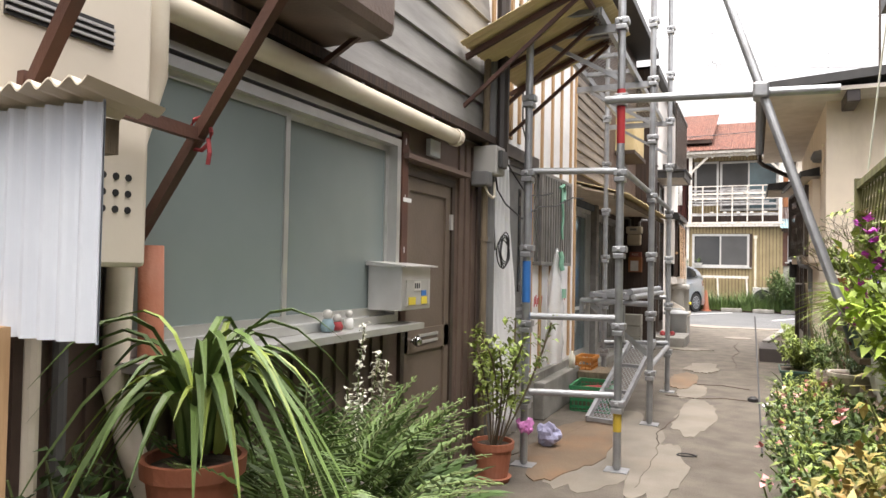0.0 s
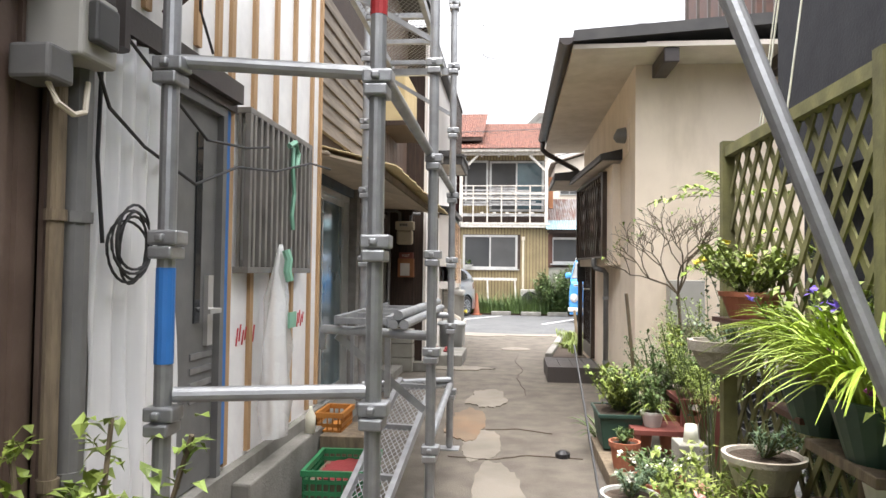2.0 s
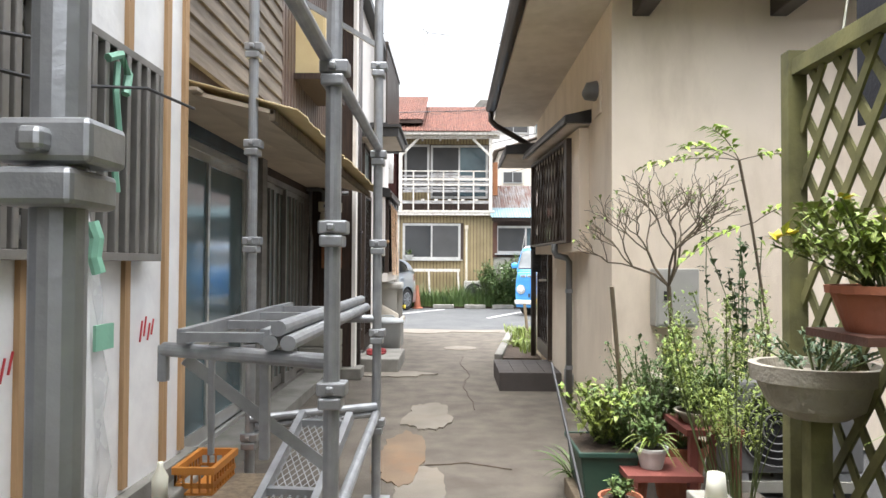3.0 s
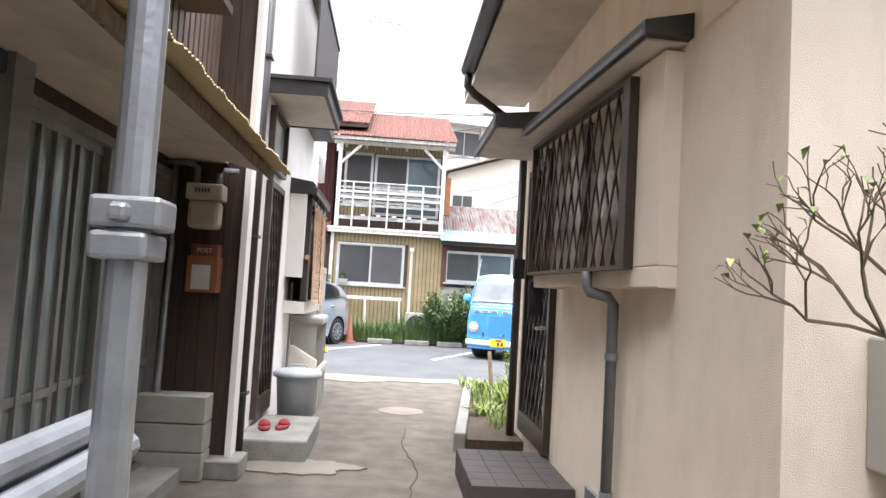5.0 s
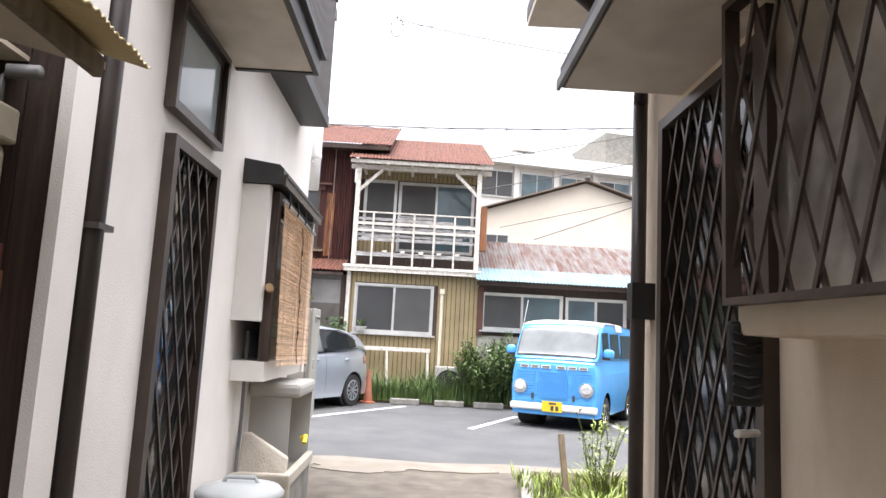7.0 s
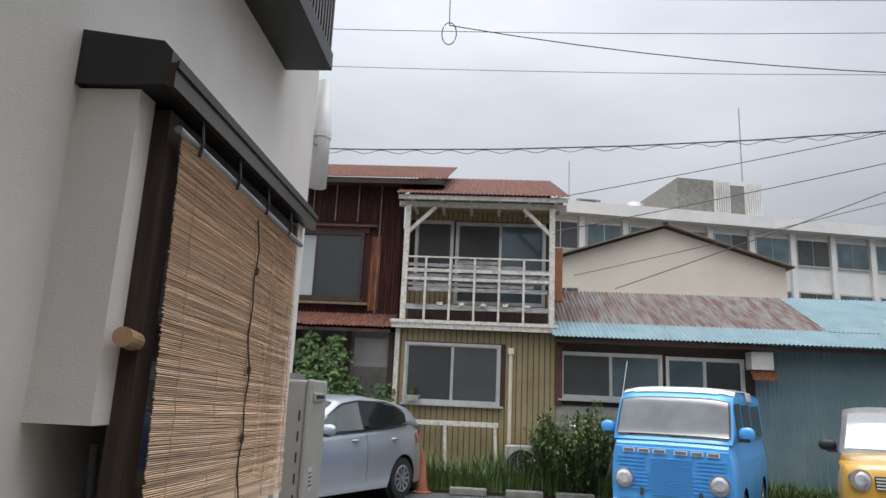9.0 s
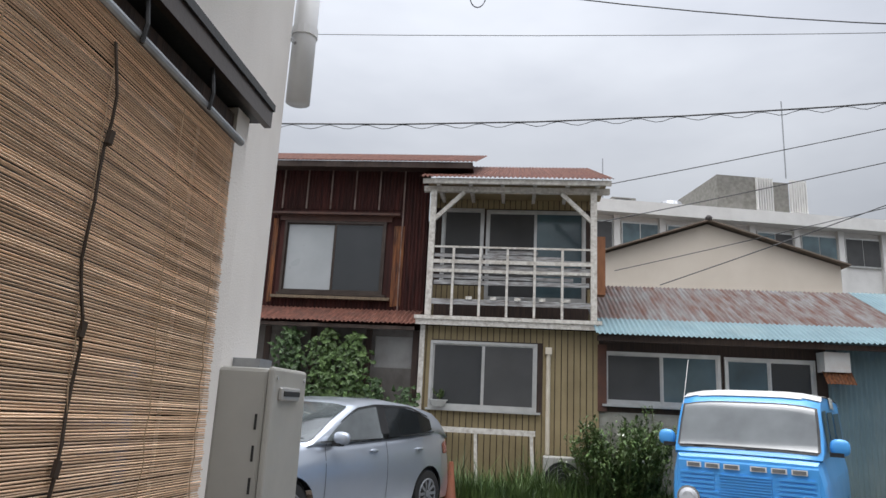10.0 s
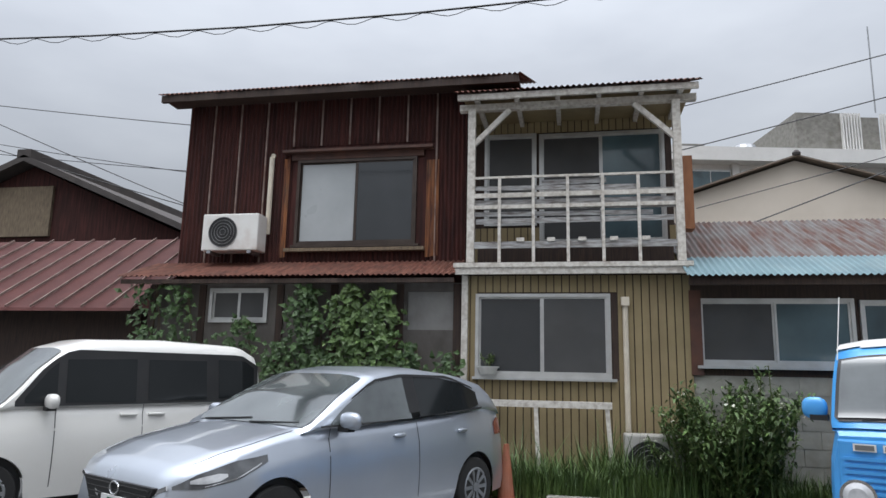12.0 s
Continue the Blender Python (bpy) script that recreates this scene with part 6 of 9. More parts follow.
part("ledger", rod(bmesh.new(), (-0.455, 5.8, 0.46), (-0.5, 7.42, 0.46), 0.0213, 12), "galv_light", scaf)
part("ledger", rod(bmesh.new(), (-1.06, 7.1, 0.46), (-0.5, 7.42, 0.46), 0.0213, 12), "galv", scaf)
for x, y in ((-0.458, 4.395), (-0.455, 5.8), (-0.5, 7.42)):
    part("bracket", bar(bmesh.new(), (x, y, 2.75), (x - 0.62, y, 2.75), 0.03, 0.05), "galv", scaf)
    part("bracket", bar(bmesh.new(), (x, y, 2.42), (x - 0.5, y, 2.72), 0.025, 0.025), "galv", scaf)


def deck(name, parent, a, b, width, th=0.05, mesh_pitch=0.055, filled=True):
    """A scaffold board: side rails, cross bars and expanded mesh."""
    a, b = Vector(a), Vector(b)
    d = (b - a).normalized()
    s = d.cross(Vector((0, 0, 1))).normalized()
    L = (b - a).length
    bd = parent
    for k in (-1, 1):
        part("side_rail", bar(bmesh.new(), a + s * k * width / 2, b + s * k * width / 2, 0.03, th), "galv_light", bd)
    for i in range(int(L / 0.45) + 1):
        t = min(L, i * 0.45)
        part("cross_bar", bar(bmesh.new(), a + d * t - s * width / 2, a + d * t + s * width / 2, 0.035, 0.03), "galv_light", bd)
    if not filled:
        return bd
    bm = bmesh.new()
    up = s.cross(d)
    n = int(L / mesh_pitch)
    m = int(width / 0.03)
    for i in range(n):
        for j in range(m):
            c = a + d * (i + 0.5) * L / n + s * (-width / 2 + (j + 0.5 * (1 + (i % 2) * 0)) * width / m)
            for q in (-1, 1):
                p0, p1 = c - d * L / n / 2, c + d * L / n / 2
                o = s * q * width / m / 2 * (1 if i % 2 else -1)
                w = d.cross(up).normalized() * 0.0025
                va = [bm.verts.new(v) for v in (p0 - o - w, p0 - o + w, p1 + o + w, p1 + o - w)]
                bm.faces.new(va)
    pt = part("mesh", bm, "galv_light", bd)
    pt["kind"] = "stuff"
    return bd


e = thing("ramp_board", "galvanised mesh scaffold board sloping up from the floor", "scaffold board", (-0.7, 5.5, 0))
deck("ramp", e, (-0.8, 5.6, 0.035), (-0.67, 6.9, 0.56), 0.22)
e = thing("overhead_board", "galvanised mesh scaffold board seen from below", "scaffold board", (-0.75, 5.9, 2.8))
deck("over", e, (-0.75, 4.2, 2.8), (-0.78, 7.5, 2.8), 0.38)
e = thing("stacked_board", "galvanised scaffold board lying on the ledgers", "scaffold board", (-0.95, 6.9, 0.9))
deck("st", e, (-0.84, 5.98, 1.015), (-0.86, 7.55, 1.015), 0.27, filled=False)
for i, x in enumerate((-0.655, -0.6, -0.63)):
    solid("steel_pipe", rod(bmesh.new(), (x, 5.86, 1.01 if i < 2 else 1.055), (x + 0.0, 7.75, 1.0 if i < 2 else 1.045), 0.0243, 12), "galv_light", "loose galvanised pipe laid on the ledgers", "pipe", group="loose pipes on the scaffold")
solid("cross_pole", rod(bmesh.new(), (-0.5, 4.13, 2.235), (0.7, 4.11, 2.19), 0.0243, 14), "galv_light", "horizontal galvanised pole bridging the alley", "pole")
solid("raking_pole", rod(bmesh.new(), (0.715, 3.955, 1.02), (-0.08, 4.28, 3.5), 0.0243, 14), "galv", "slanting grey steel prop clamped to the pole", "pole")
bm = bmesh.new()
box(bm, 0.29, 0.37, 4.05, 4.17, 2.165, 2.25)
solid("pole_clamp", bm, "galv", "swivel clamp joining the two poles", "clamp", bevel=0.012)

# shelter of brown iron and pale plastic above the repair door
e = thing("rain_shelter", "brown iron shelter frame with pale plastic sheets", "awning", (-1.0, 4.0, 2.3))
for y in (3.9, 4.35, 4.8):
    part("arm", bar(bmesh.new(), (-1.33, y, 2.5), (-0.6, y, 2.82), 0.03, 0.03), "iron_brown", e)
    part("strut", bar(bmesh.new(), (-1.33, y, 2.2), (-0.62, y, 2.78), 0.022, 0.022), "iron_brown", e)
part("edge_bar", bar(bmesh.new(), (-0.6, 3.8, 2.82), (-0.6, 4.9, 2.82), 0.03, 0.03), "iron_brown", e)
part("sheet", corr(bmesh.new(), (-0.5, 3.75, 2.89), (0, 1, 0), (-0.93, 0, -0.40), 1.2, 0.85, pitch=0.06, amp=0.008), "canopy_cream", e, "pale plastic sheet")
e = thing("box_roof", "brown rounded metal box fixed under the eaves", "box", (-1.1, 2.0, 2.3))
part("body", boxes((-1.33, -0.95, 1.75, 2.4, 2.1, 2.34)), "siding_brown", e, bevel=0.05)
part("strap", bar(bmesh.new(), (-1.3, 2.3, 1.98), (-1.05, 2.3, 2.12), 0.02, 0.02), "iron_brown", e)

# crates, bags and small things on the floor
def crate(name, at, w, d, h, material, label, turn=0.0):
    e = thing(name, label, "crate", at, turn, local=True)
    t = 0.008
    part("floor", boxes((-w / 2, w / 2, -d / 2, d / 2, 0.0, 0.01)), material, e)
    part("rim", boxes((-w / 2 - 0.012, w / 2 + 0.012, -d / 2 - 0.012, -d / 2 + t, h - 0.03, h), (-w / 2 - 0.012, w / 2 + 0.012, d / 2 - t, d / 2 + 0.012, h - 0.03, h),
                      (-w / 2 - 0.012, -w / 2 + t, -d / 2 + t, d / 2 - t, h - 0.03, h), (w / 2 - t, w / 2 + 0.012, -d / 2 + t, d / 2 - t, h - 0.03, h)), material, e)
    for side in range(4):
        L = w if side < 2 else d
        for z in (0.03, 0.09, 0.15):
            if z > h - 0.05:
                continue
            s = (-1, 1)[side % 2]
            sp = (-w / 2, w / 2, s * d / 2 - t / 2, s * d / 2 + t / 2, z, z + 0.022) if side < 2 else (s * w / 2 - t / 2, s * w / 2 + t / 2, -d / 2, d / 2, z, z + 0.022)
            part("slat", boxes(sp), material, e)
        for i in range(int(L / 0.035) + 1):
            a = -L / 2 + i * 0.035
            s = (-1, 1)[side % 2]
            sp = (a - 0.004, a + 0.004, s * d / 2 - t / 2, s * d / 2 + t / 2, 0.01, h - 0.03) if side < 2 else (s * w / 2 - t / 2, s * w / 2 + t / 2, a - 0.004, a + 0.004, 0.01, h - 0.03)
            part("rib", boxes(sp), material, e)
    return e


crate("crate", (-0.99, 6.25, 0.0), 0.34, 0.46, 0.22, "crate_green", "green plastic vented crate on the concrete", 2)
bm = blot(-0.99, 6.25, 0.14, 0.19, 0.17, 77)
solid("cloth", bm, "cloth_red", "red cloth lying in the green crate", "cloth")
solid("crate_contents", boxes((-1.14, -0.84, 6.04, 6.46, 0.012, 0.15)), "wood_weathered", "dull tools filling the green crate", "tools")
crate("crate", (-1.2, 6.85, 0.26), 0.16, 0.3, 0.12, "crate_orange", "orange plastic crate on the footing ledge")
solid("footing_ledge", boxes((-1.33, -1.24, 5.5, 7.1, 0.0, 0.3)), "concrete_grey", "concrete ledge along the footing", "ledge", kind="structure", bevel=0.01)
solid("wooden_box", boxes((-1.23, -0.95, 6.6, 7.02, 0.0, 0.26)), "wood_weathered", "dark wooden box behind the crate", "box", bevel=0.005)
solid("plastic_bottle", lathe(bmesh.new(), [(0.03, 0), (0.032, 0.1), (0.012, 0.14), (0.012, 0.16)], (-1.26, 6.5, 0.3), 12), "flower_white", "small white plastic bottle on the ledge", "bottle", smooth=True)
for nm, at, r, mt, lb in (("plastic_bag", (-1.0, 4.26, 0.24), 0.05, "cloth_pink", "pink plastic bag tied to the scaffold foot"), ("plastic_bag", (-0.99, 4.75, 0.09), 0.075, "cloth_lilac", "lilac and blue plastic bag on the floor")):
    bm = bmesh.new()
    bmesh.ops.create_icosphere(bm, subdivisions=3, radius=r)
    for v in bm.verts:
        v.co *= 1 + 0.5 * noise.noise(v.co * 22 + Vector(at)) + 0.3 * noise.noise(v.co * 50)
        v.co.z *= 1.15
        v.co += Vector(at)
    solid(nm, bm, mt, lb, "plastic bag")

# ================= canopy of house C =================
e = thing("canopy", "cream corrugated canopy over the sliding doors", "canopy", (-1.3, 9.2, 2.05), kind="structure")
bm = bmesh.new()
prism(bm, [(-1.7, 7.1, 2.16), (-0.98, 7.1, 1.985), (-0.98, 7.1, 2.005), (-1.7, 7.1, 2.18)], (0, 3.95, 0))
part("underside", bm, "canopy_under", e)
for i in range(5):
    y0 = 7.08 + i * 0.79
    part("sheet", corr(bmesh.new(), (-0.86 - 0.012 * (i % 2), y0, 2.0 + 0.01 * (i % 2)), (0, 1, 0), (-0.965, 0, 0.26), 0.84, 0.72, pitch=0.032, amp=0.004, per=5, rag=0.03), "canopy_cream", e)
part("edge_board", boxes((-1.0, -0.975, 7.1, 11.03, 1.955, 2.01)), "wood_weathered", e)
e = thing("upper_box", "cream ribbed shutter box on the upper storey", "shutter box", (-1.3, 9.9, 2.8), kind="structure")
part("body", boxes((-1.436, -1.2, 9.5, 10.4, 2.85, 3.4)), "canopy_cream", e)
part("sill", boxes((-1.44, -1.17, 9.45, 10.45, 2.8, 2.85)), "wood_dark", e)
for i in range(18):
    part("rib", boxes((-1.2, -1.19, 9.51 + i * 0.05, 9.535 + i * 0.05, 2.86, 3.39)), "canopy_cream", e)

# meter, letter box and things on the board wall
e = thing("gas_meter", "ivory gas meter with pipes on the dark board wall", "gas meter", (-1.47, 11.2, 1.66))
part("body", boxes((-1.54, -1.33, 11.13, 11.25, 1.62, 1.81)), "meter_ivory", e, bevel=0.03)
part("head", boxes((-1.555, -1.315, 11.12, 11.26, 1.81, 1.92)), "meter_ivory", e, bevel=0.012)
part("dial", boxes((-1.50, -1.39, 11.112, 11.12, 1.85, 1.895)), "enamel_grey", e)
for k in range(5):
    part("digit", boxes((-1.49 + k * 0.02, -1.478 + k * 0.02, 11.108, 11.112, 1.86, 1.886)), "ink_dark", e)
part("pipe", tube(bmesh.new(), [(-1.51, 11.2, 1.92), (-1.51, 11.2, 2.03), (-1.56, 11.2, 2.06), (-1.7, 11.2, 2.06)], 0.022, 10), "pvc_grey", e, smooth=True)
bm = tube(bmesh.new(), [(-1.36, 11.2, 1.92), (-1.36, 11.2, 1.99), (-1.33, 11.2, 2.02), (-1.24, 11.2, 2.02)], 0.022, 10)
part("pipe", bm, "pvc_grey", e, smooth=True)
solid("gas_pipe", tube(bmesh.new(), [(-1.66, 11.22, 2.06), (-1.66, 11.22, 1.6), (-1.64, 11.2, 1.5), (-1.64, 11.15, 0.6), (-1.62, 11.1, 0.02)], 0.022, 10), "galv", "grey gas pipe down the board wall", "pipe", smooth=True)
e = thing("letter_box", "brown wooden letter box with a white notice", "mailbox", (-1.43, 11.25, 1.2))
part("body", boxes((-1.52, -1.32, 11.16, 11.286, 1.2, 1.44)), "mailbox_wood", e, bevel=0.004)
part("lid", boxes((-1.51, -1.33, 11.19, 11.286, 1.44, 1.52)), "shelf_red", e, bevel=0.004)
part("paper_label", boxes((-1.485, -1.365, 11.155, 11.16, 1.22, 1.38)), "paper", e)
bm = bmesh.new()
tcu = bpy.data.curves.new("lettering", "FONT")
tcu.body, tcu.size, tcu.extrude = "POST", 0.042, 0.001
tcu.align_x = "CENTER"
tob = new("lettering", tcu)
tob.data.materials.append(M["paper"])
tob.parent = e
tob.location = Vector((-1.42, 11.188, 1.465)) - ORIGIN[e.name]
tob.rotation_euler = (radians(90), 0, 0)
e = thing("block_stack", "stack of grey concrete slabs against the board wall", "concrete blocks", (-1.52, 11.0, 0))
for k in range(3):
    part("block", boxes((-1.74, -1.3, 11.05, 11.25, 0.005 + k * 0.18, 0.178 + k * 0.18)), "block_grey", e, bevel=0.008)
solid("downpipe", tube(bmesh.new(), [(-1.17, 11.46, 0.03), (-1.17, 11.46, 4.3)], 0.042, 12), "pipe_dark", "dark brown downpipe on the white house", "downpipe", kind="structure", smooth=True)
for z in (0.5, 1.6, 2.9):
    solid("pipe_clip", boxes((-1.225, -1.12, 11.41, 11.515, z, z + 0.02)), "pipe_dark", "dark metal clip holding the downpipe", "clip", group="pipe clips")
solid("corner_foot", boxes((-1.34, -1.08, 11.12, 11.42, 0.0, 0.12)), "concrete_grey", "small concrete foot at the wall corner", "footing", kind="structure", bevel=0.01)

# bin, sink, slippers by the white house
e = thing("rubbish_bin", "grey plastic dustbin with a lid and handle", "bin", (-0.96, 12.88, 0.0))
part("body", lathe(bmesh.new(), [(0.15, 0.01), (0.19, 0.45), (0.2, 0.47)], (-0.96, 12.88, 0), 24), "plastic_grey", e, smooth=True)
part("lid", lathe(bmesh.new(), [(0.22, 0.46), (0.222, 0.49), (0.2, 0.515), (0.1, 0.535), (0.02, 0.538)], (-0.96, 12.88, 0), 24), "plastic_grey", e, smooth=True)
part("handle", tube(bmesh.new(), [(-1.05, 12.88, 0.53), (-1.03, 12.88, 0.56), (-0.89, 12.88, 0.56), (-0.87, 12.88, 0.53)], 0.011, 8), "plastic_grey", e)
e = thing("concrete_sink", "mossy concrete washing sink under an open grey metal cover", "sink", (-1.03, 14.0, 0))
part("base", boxes((-1.2, -0.86, 13.62, 14.5, 0, 0.36)), "concrete_grey", e, bevel=0.015)
part("basin_wall", boxes((-1.2, -0.84, 13.58, 13.64, 0.0, 0.44)), "pot_stone", e, bevel=0.012)
part("basin_wall", boxes((-0.89, -0.84, 13.64, 14.5, 0.36, 0.44)), "pot_stone", e, bevel=0.012)
bm = bmesh.new()
prism(bm, [(-1.18, 13.66, 0.4), (-0.88, 13.66, 0.4), (-0.88, 13.7, 0.52), (-1.13, 13.72, 0.66), (-1.18, 13.72, 0.66)], (0, 0.05, 0))
part("washboard", bm, "pot_stone", e, "mossy slanting concrete washboard", bevel=0.012)
part("cover_front", boxes((-1.2, -0.93, 13.94, 13.955, 0.36, 0.87)), "enamel_grey", e)
part("cover_back", boxes((-1.2, -0.88, 14.5, 14.515, 0.3, 0.87)), "enamel_grey", e)
part("cover_top", boxes((-1.21, -0.86, 13.9, 14.53, 0.87, 0.965)), "enamel_grey", e, bevel=0.03)
part("cover_plate", boxes((-0.98, -0.92, 14.0, 14.06, 0.965, 0.968)), "steel", e)
part("drain_hose", tube(bmesh.new(), [(-1.17, 13.6, 1.3), (-1.17, 13.62, 0.8), (-1.18, 13.6, 0.02)], 0.012, 8), "pvc_grey", e)
part("tap", tube(bmesh.new(), [(-0.83, 13.88, 0.62), (-0.8, 13.84, 0.64), (-0.8, 13.8, 0.6)], 0.016, 8), "flower_yellow", e, "yellow brass tap")
for k, (x, y, a) in enumerate(((-1.08, 12.0, 12), (-0.95, 12.05, -8))):
    e = thing("slipper", "red garden slipper on the doorstep", "slipper", (x, y, 0.16), a, group="pair of slippers", local=True)
    bm = lathe(bmesh.new(), [(0.9, 0), (1.0, 0.012), (0.95, 0.024)], (0, 0, 0), 16, 0.048, 0.11)
    part("sole", bm, "cloth_red", e, smooth=True)
    bm = bmesh.new()
    bmesh.ops.create_uvsphere(bm, u_segments=12, v_segments=8, radius=1)
    for v in bm.verts:
        v.co = Vector((v.co.x * 0.05, 0.045 + v.co.y * 0.06, 0.018 + max(0, v.co.z) * 0.05))
    part("upper", bm, "cloth_red", e, smooth=True)

# reed blind
e = thing("reed_blind", "long natural reed blind tied over the bay window", "blind", (-0.9, 13.95, 1.2))
n_reed = 195
for i in range(n_reed):
    z = 1.1 + 1.0 * i / (n_reed - 1)
    bm = bmesh.new()
    xo = -0.978 + 0.025 * (2.1 - z)
    y0_, y1_ = 13.455 + 0.012 * noise.noise((i * 0.9, 1, 1)), 14.635 + 0.012 * noise.noise((i * 1.3, 5, 1))
    tube(bm, [(xo + 0.004 * noise.noise((i * 0.25, k * 0.5, 4)) + 0.006 * math.sin(k * 0.9), y0_ + (y1_ - y0_) * k / 6, z - 0.028 * k / 6 + 0.002 * noise.noise((i * 1.7, k * 0.8, 2))) for k in range(7)], 0.00185, 4)
    part("reed", bm, "reed", e)
for y in (13.56, 13.82, 14.08, 14.34, 14.56):
    bm = tube(bmesh.new(), [(-0.972 + 0.025 * (2.1 - z) + 0.003 * math.sin(z * 60), y + 0.006 * math.sin(z * 9 + y), z) for z in [1.09 + 0.05 * k for k in range(20)]], 0.0012, 4)
    part("string", bm, "string_pale", e)
bm = tube(bmesh.new(), [(-0.968 + 0.025 * (2.1 - z) + 0.004 * math.sin(z * 30), 14.08 + 0.012 * math.sin(z * 14), z) for z in [1.09 + 0.05 * k for k in range(20)]], 0.003, 5)
part("pull_cord", bm, "string_dark", e, "dark knotted pull cord")
for z in (1.3, 1.52, 1.86):
    part("knot", rod(bmesh.new(), (-0.966 + 0.025 * (2.1 - z), 14.08 + 0.012 * math.sin(z * 14), z - 0.012), (-0.966 + 0.025 * (2.1 - z), 14.085 + 0.012 * math.sin(z * 14), z + 0.014), 0.007, 6), "string_dark", e)
part("head_pole", rod(bmesh.new(), (-0.978, 13.43, 2.112), (-0.978, 14.67, 2.085), 0.011, 10), "galv", e)
for y in (13.55, 13.85, 14.15, 14.45):
    part("hook", tube(bmesh.new(), [(-0.972, y, 2.19), (-0.962, y, 2.12), (-0.968, y, 2.08)], 0.005, 6), "black", e)
solid("wood_peg", rod(bmesh.new(), (-1.025, 13.45, 1.56), (-1.01, 13.36, 1.565), 0.024, 14), "wood_pale", "round wooden peg on the blind's frame", "peg")
e = thing("gas_heater", "grey wall-mounted gas water heater with a slotted exhaust", "water heater", (-1.12, 15.42, 0.55))
part("casing", boxes((-1.22, -1.045, 15.25, 15.6, 0.55, 1.52)), "enamel_grey", e, bevel=0.014)
part("front_panel", boxes((-1.045, -1.022, 15.24, 15.61, 0.56, 1.525)), "enamel_grey", e, bevel=0.012)
slot = part("exhaust_slot", boxes((-1.022, -1.008, 15.3, 15.5, 1.415, 1.46)), "steel", e, bevel=0.006)
part("slot_mouth", boxes((-1.008, -1.005, 15.315, 15.485, 1.43, 1.447)), "black", slot)
for k in range(7):
    part("vent_slit", boxes((-1.075, -1.068, 15.246, 15.25, 0.72 + k * 0.1, 0.77 + k * 0.1)), "black", e)
part("rating_plate", boxes((-1.022, -1.02, 15.32, 15.4, 0.98, 1.09)), "paper", e)
for k in range(4):
    part("ink_mark", boxes((-1.02, -1.0185, 15.33, 15.39 - 0.012 * (k % 2), 1.0 + k * 0.02, 1.008 + k * 0.02)), "ink_dark", e)
for y_ in (15.275, 15.575):
    part("screw", rod(bmesh.new(), (-1.024, y_, 1.49), (-1.018, y_, 1.49), 0.007, 8), "steel", e)
part("pipe", tube(bmesh.new(), [(-1.13, 15.4, 0.56), (-1.13, 15.4, 0.02)], 0.02, 8), "galv", e)
part("bracket", boxes((-1.218, -1.12, 15.36, 15.48, 1.52, 1.555)), "galv", e)
e = thing("flue_pipe", "white plastic drain duct at the house corner", "pipe", (-1.1, 15.6, 2.7), kind="structure")
part("pipe", tube(bmesh.new(), [(-1.19, 15.66, 2.66), (-1.19, 15.66, 3.34)], 0.052, 14), "pvc_white", e, smooth=True)
part("collar", rod(bmesh.new(), (-1.19, 15.66, 2.97), (-1.19, 15.66, 3.01), 0.058, 14), "pvc_white", e)
part("bracket", tube(bmesh.new(), [(-1.2, 15.58, 2.9), (-1.24, 15.6, 2.94), (-1.24, 15.64, 3.0), (-1.2, 15.66, 3.02)], 0.008, 6), "galv", e)

# things on the beige house
e = thing("downpipe", "grey plastic drainpipe with an elbow under the bay", "downpipe", (0.9, 9.95, 0), kind="structure")
part("pipe", tube(bmesh.new(), [(0.825, 9.97, 1.44), (0.825, 9.97, 1.37), (0.84, 9.965, 1.335), (0.92, 9.91, 1.315), (0.945, 9.9, 1.28), (0.945, 9.9, 0.02)], 0.028, 12), "pvc_grey", e, smooth=True)
for z in (0.32, 1.0):
    part("collar", rod(bmesh.new(), (0.945, 9.9, z), (0.945, 9.9, z + 0.035), 0.034, 12), "galv_light", e)
solid("downpipe", tube(bmesh.new(), [(0.93, 12.45, 0.02), (0.93, 12.45, 2.55)], 0.035, 12), "pipe_dark", "black downpipe beside the lattice door", "downpipe", kind="structure", smooth=True)
solid("pipe_clip", boxes((0.89, 1.0, 12.41, 12.49, 1.45, 1.62)), "black", "black clip box on the downpipe", "clip")
e = thing("vent_hood", "small dark vent hood on the beige wall", "vent", (0.95, 8.9, 2.55))
bm = lathe(bmesh.new(), [(0.1, 0), (0.1, 0.02), (0.085, 0.09), (0.02, 0.12)], (0, 0, 0), 16)
for v in bm.verts:
    x, y, z = v.co
    v.co = Vector((1.0 - z, 8.95 + x, 2.55 + y * (1.0 if y > 0 else 0.5)))
part("hood", bm, "pvc_grey", e, smooth=True)
part("backing", boxes((0.985, 1.0, 8.82, 9.08, 2.38, 2.7)), "stucco_beige", e)
solid("floor_vent", boxes((0.975, 1.0, 9.98, 10.35, 0.1, 0.26)), "galv", "small metal vent grille near the floor", "vent")
e = thing("utility_box", "grey metal utility box on the beige end wall", "utility box", (1.35, 8.3, 0.9))
part("body", boxes((1.26, 1.55, 8.36, 8.498, 0.84, 1.23)), "enamel_grey", e, bevel=0.008)
part("door", boxes((1.275, 1.535, 8.35, 8.36, 0.86, 1.21)), "enamel_grey", e)
part("latch", boxes((1.31, 1.33, 8.34, 8.35, 1.02, 1.08)), "black", e)
e = thing("hanging_pad", "black ribbed rubber pad hung by a hook at the door", "pad", (0.8, 11.15, 1.0))
part("pad", boxes((0.755, 0.855, 11.1, 11.125, 1.17, 1.4)), "rubber", e, bevel=0.02)
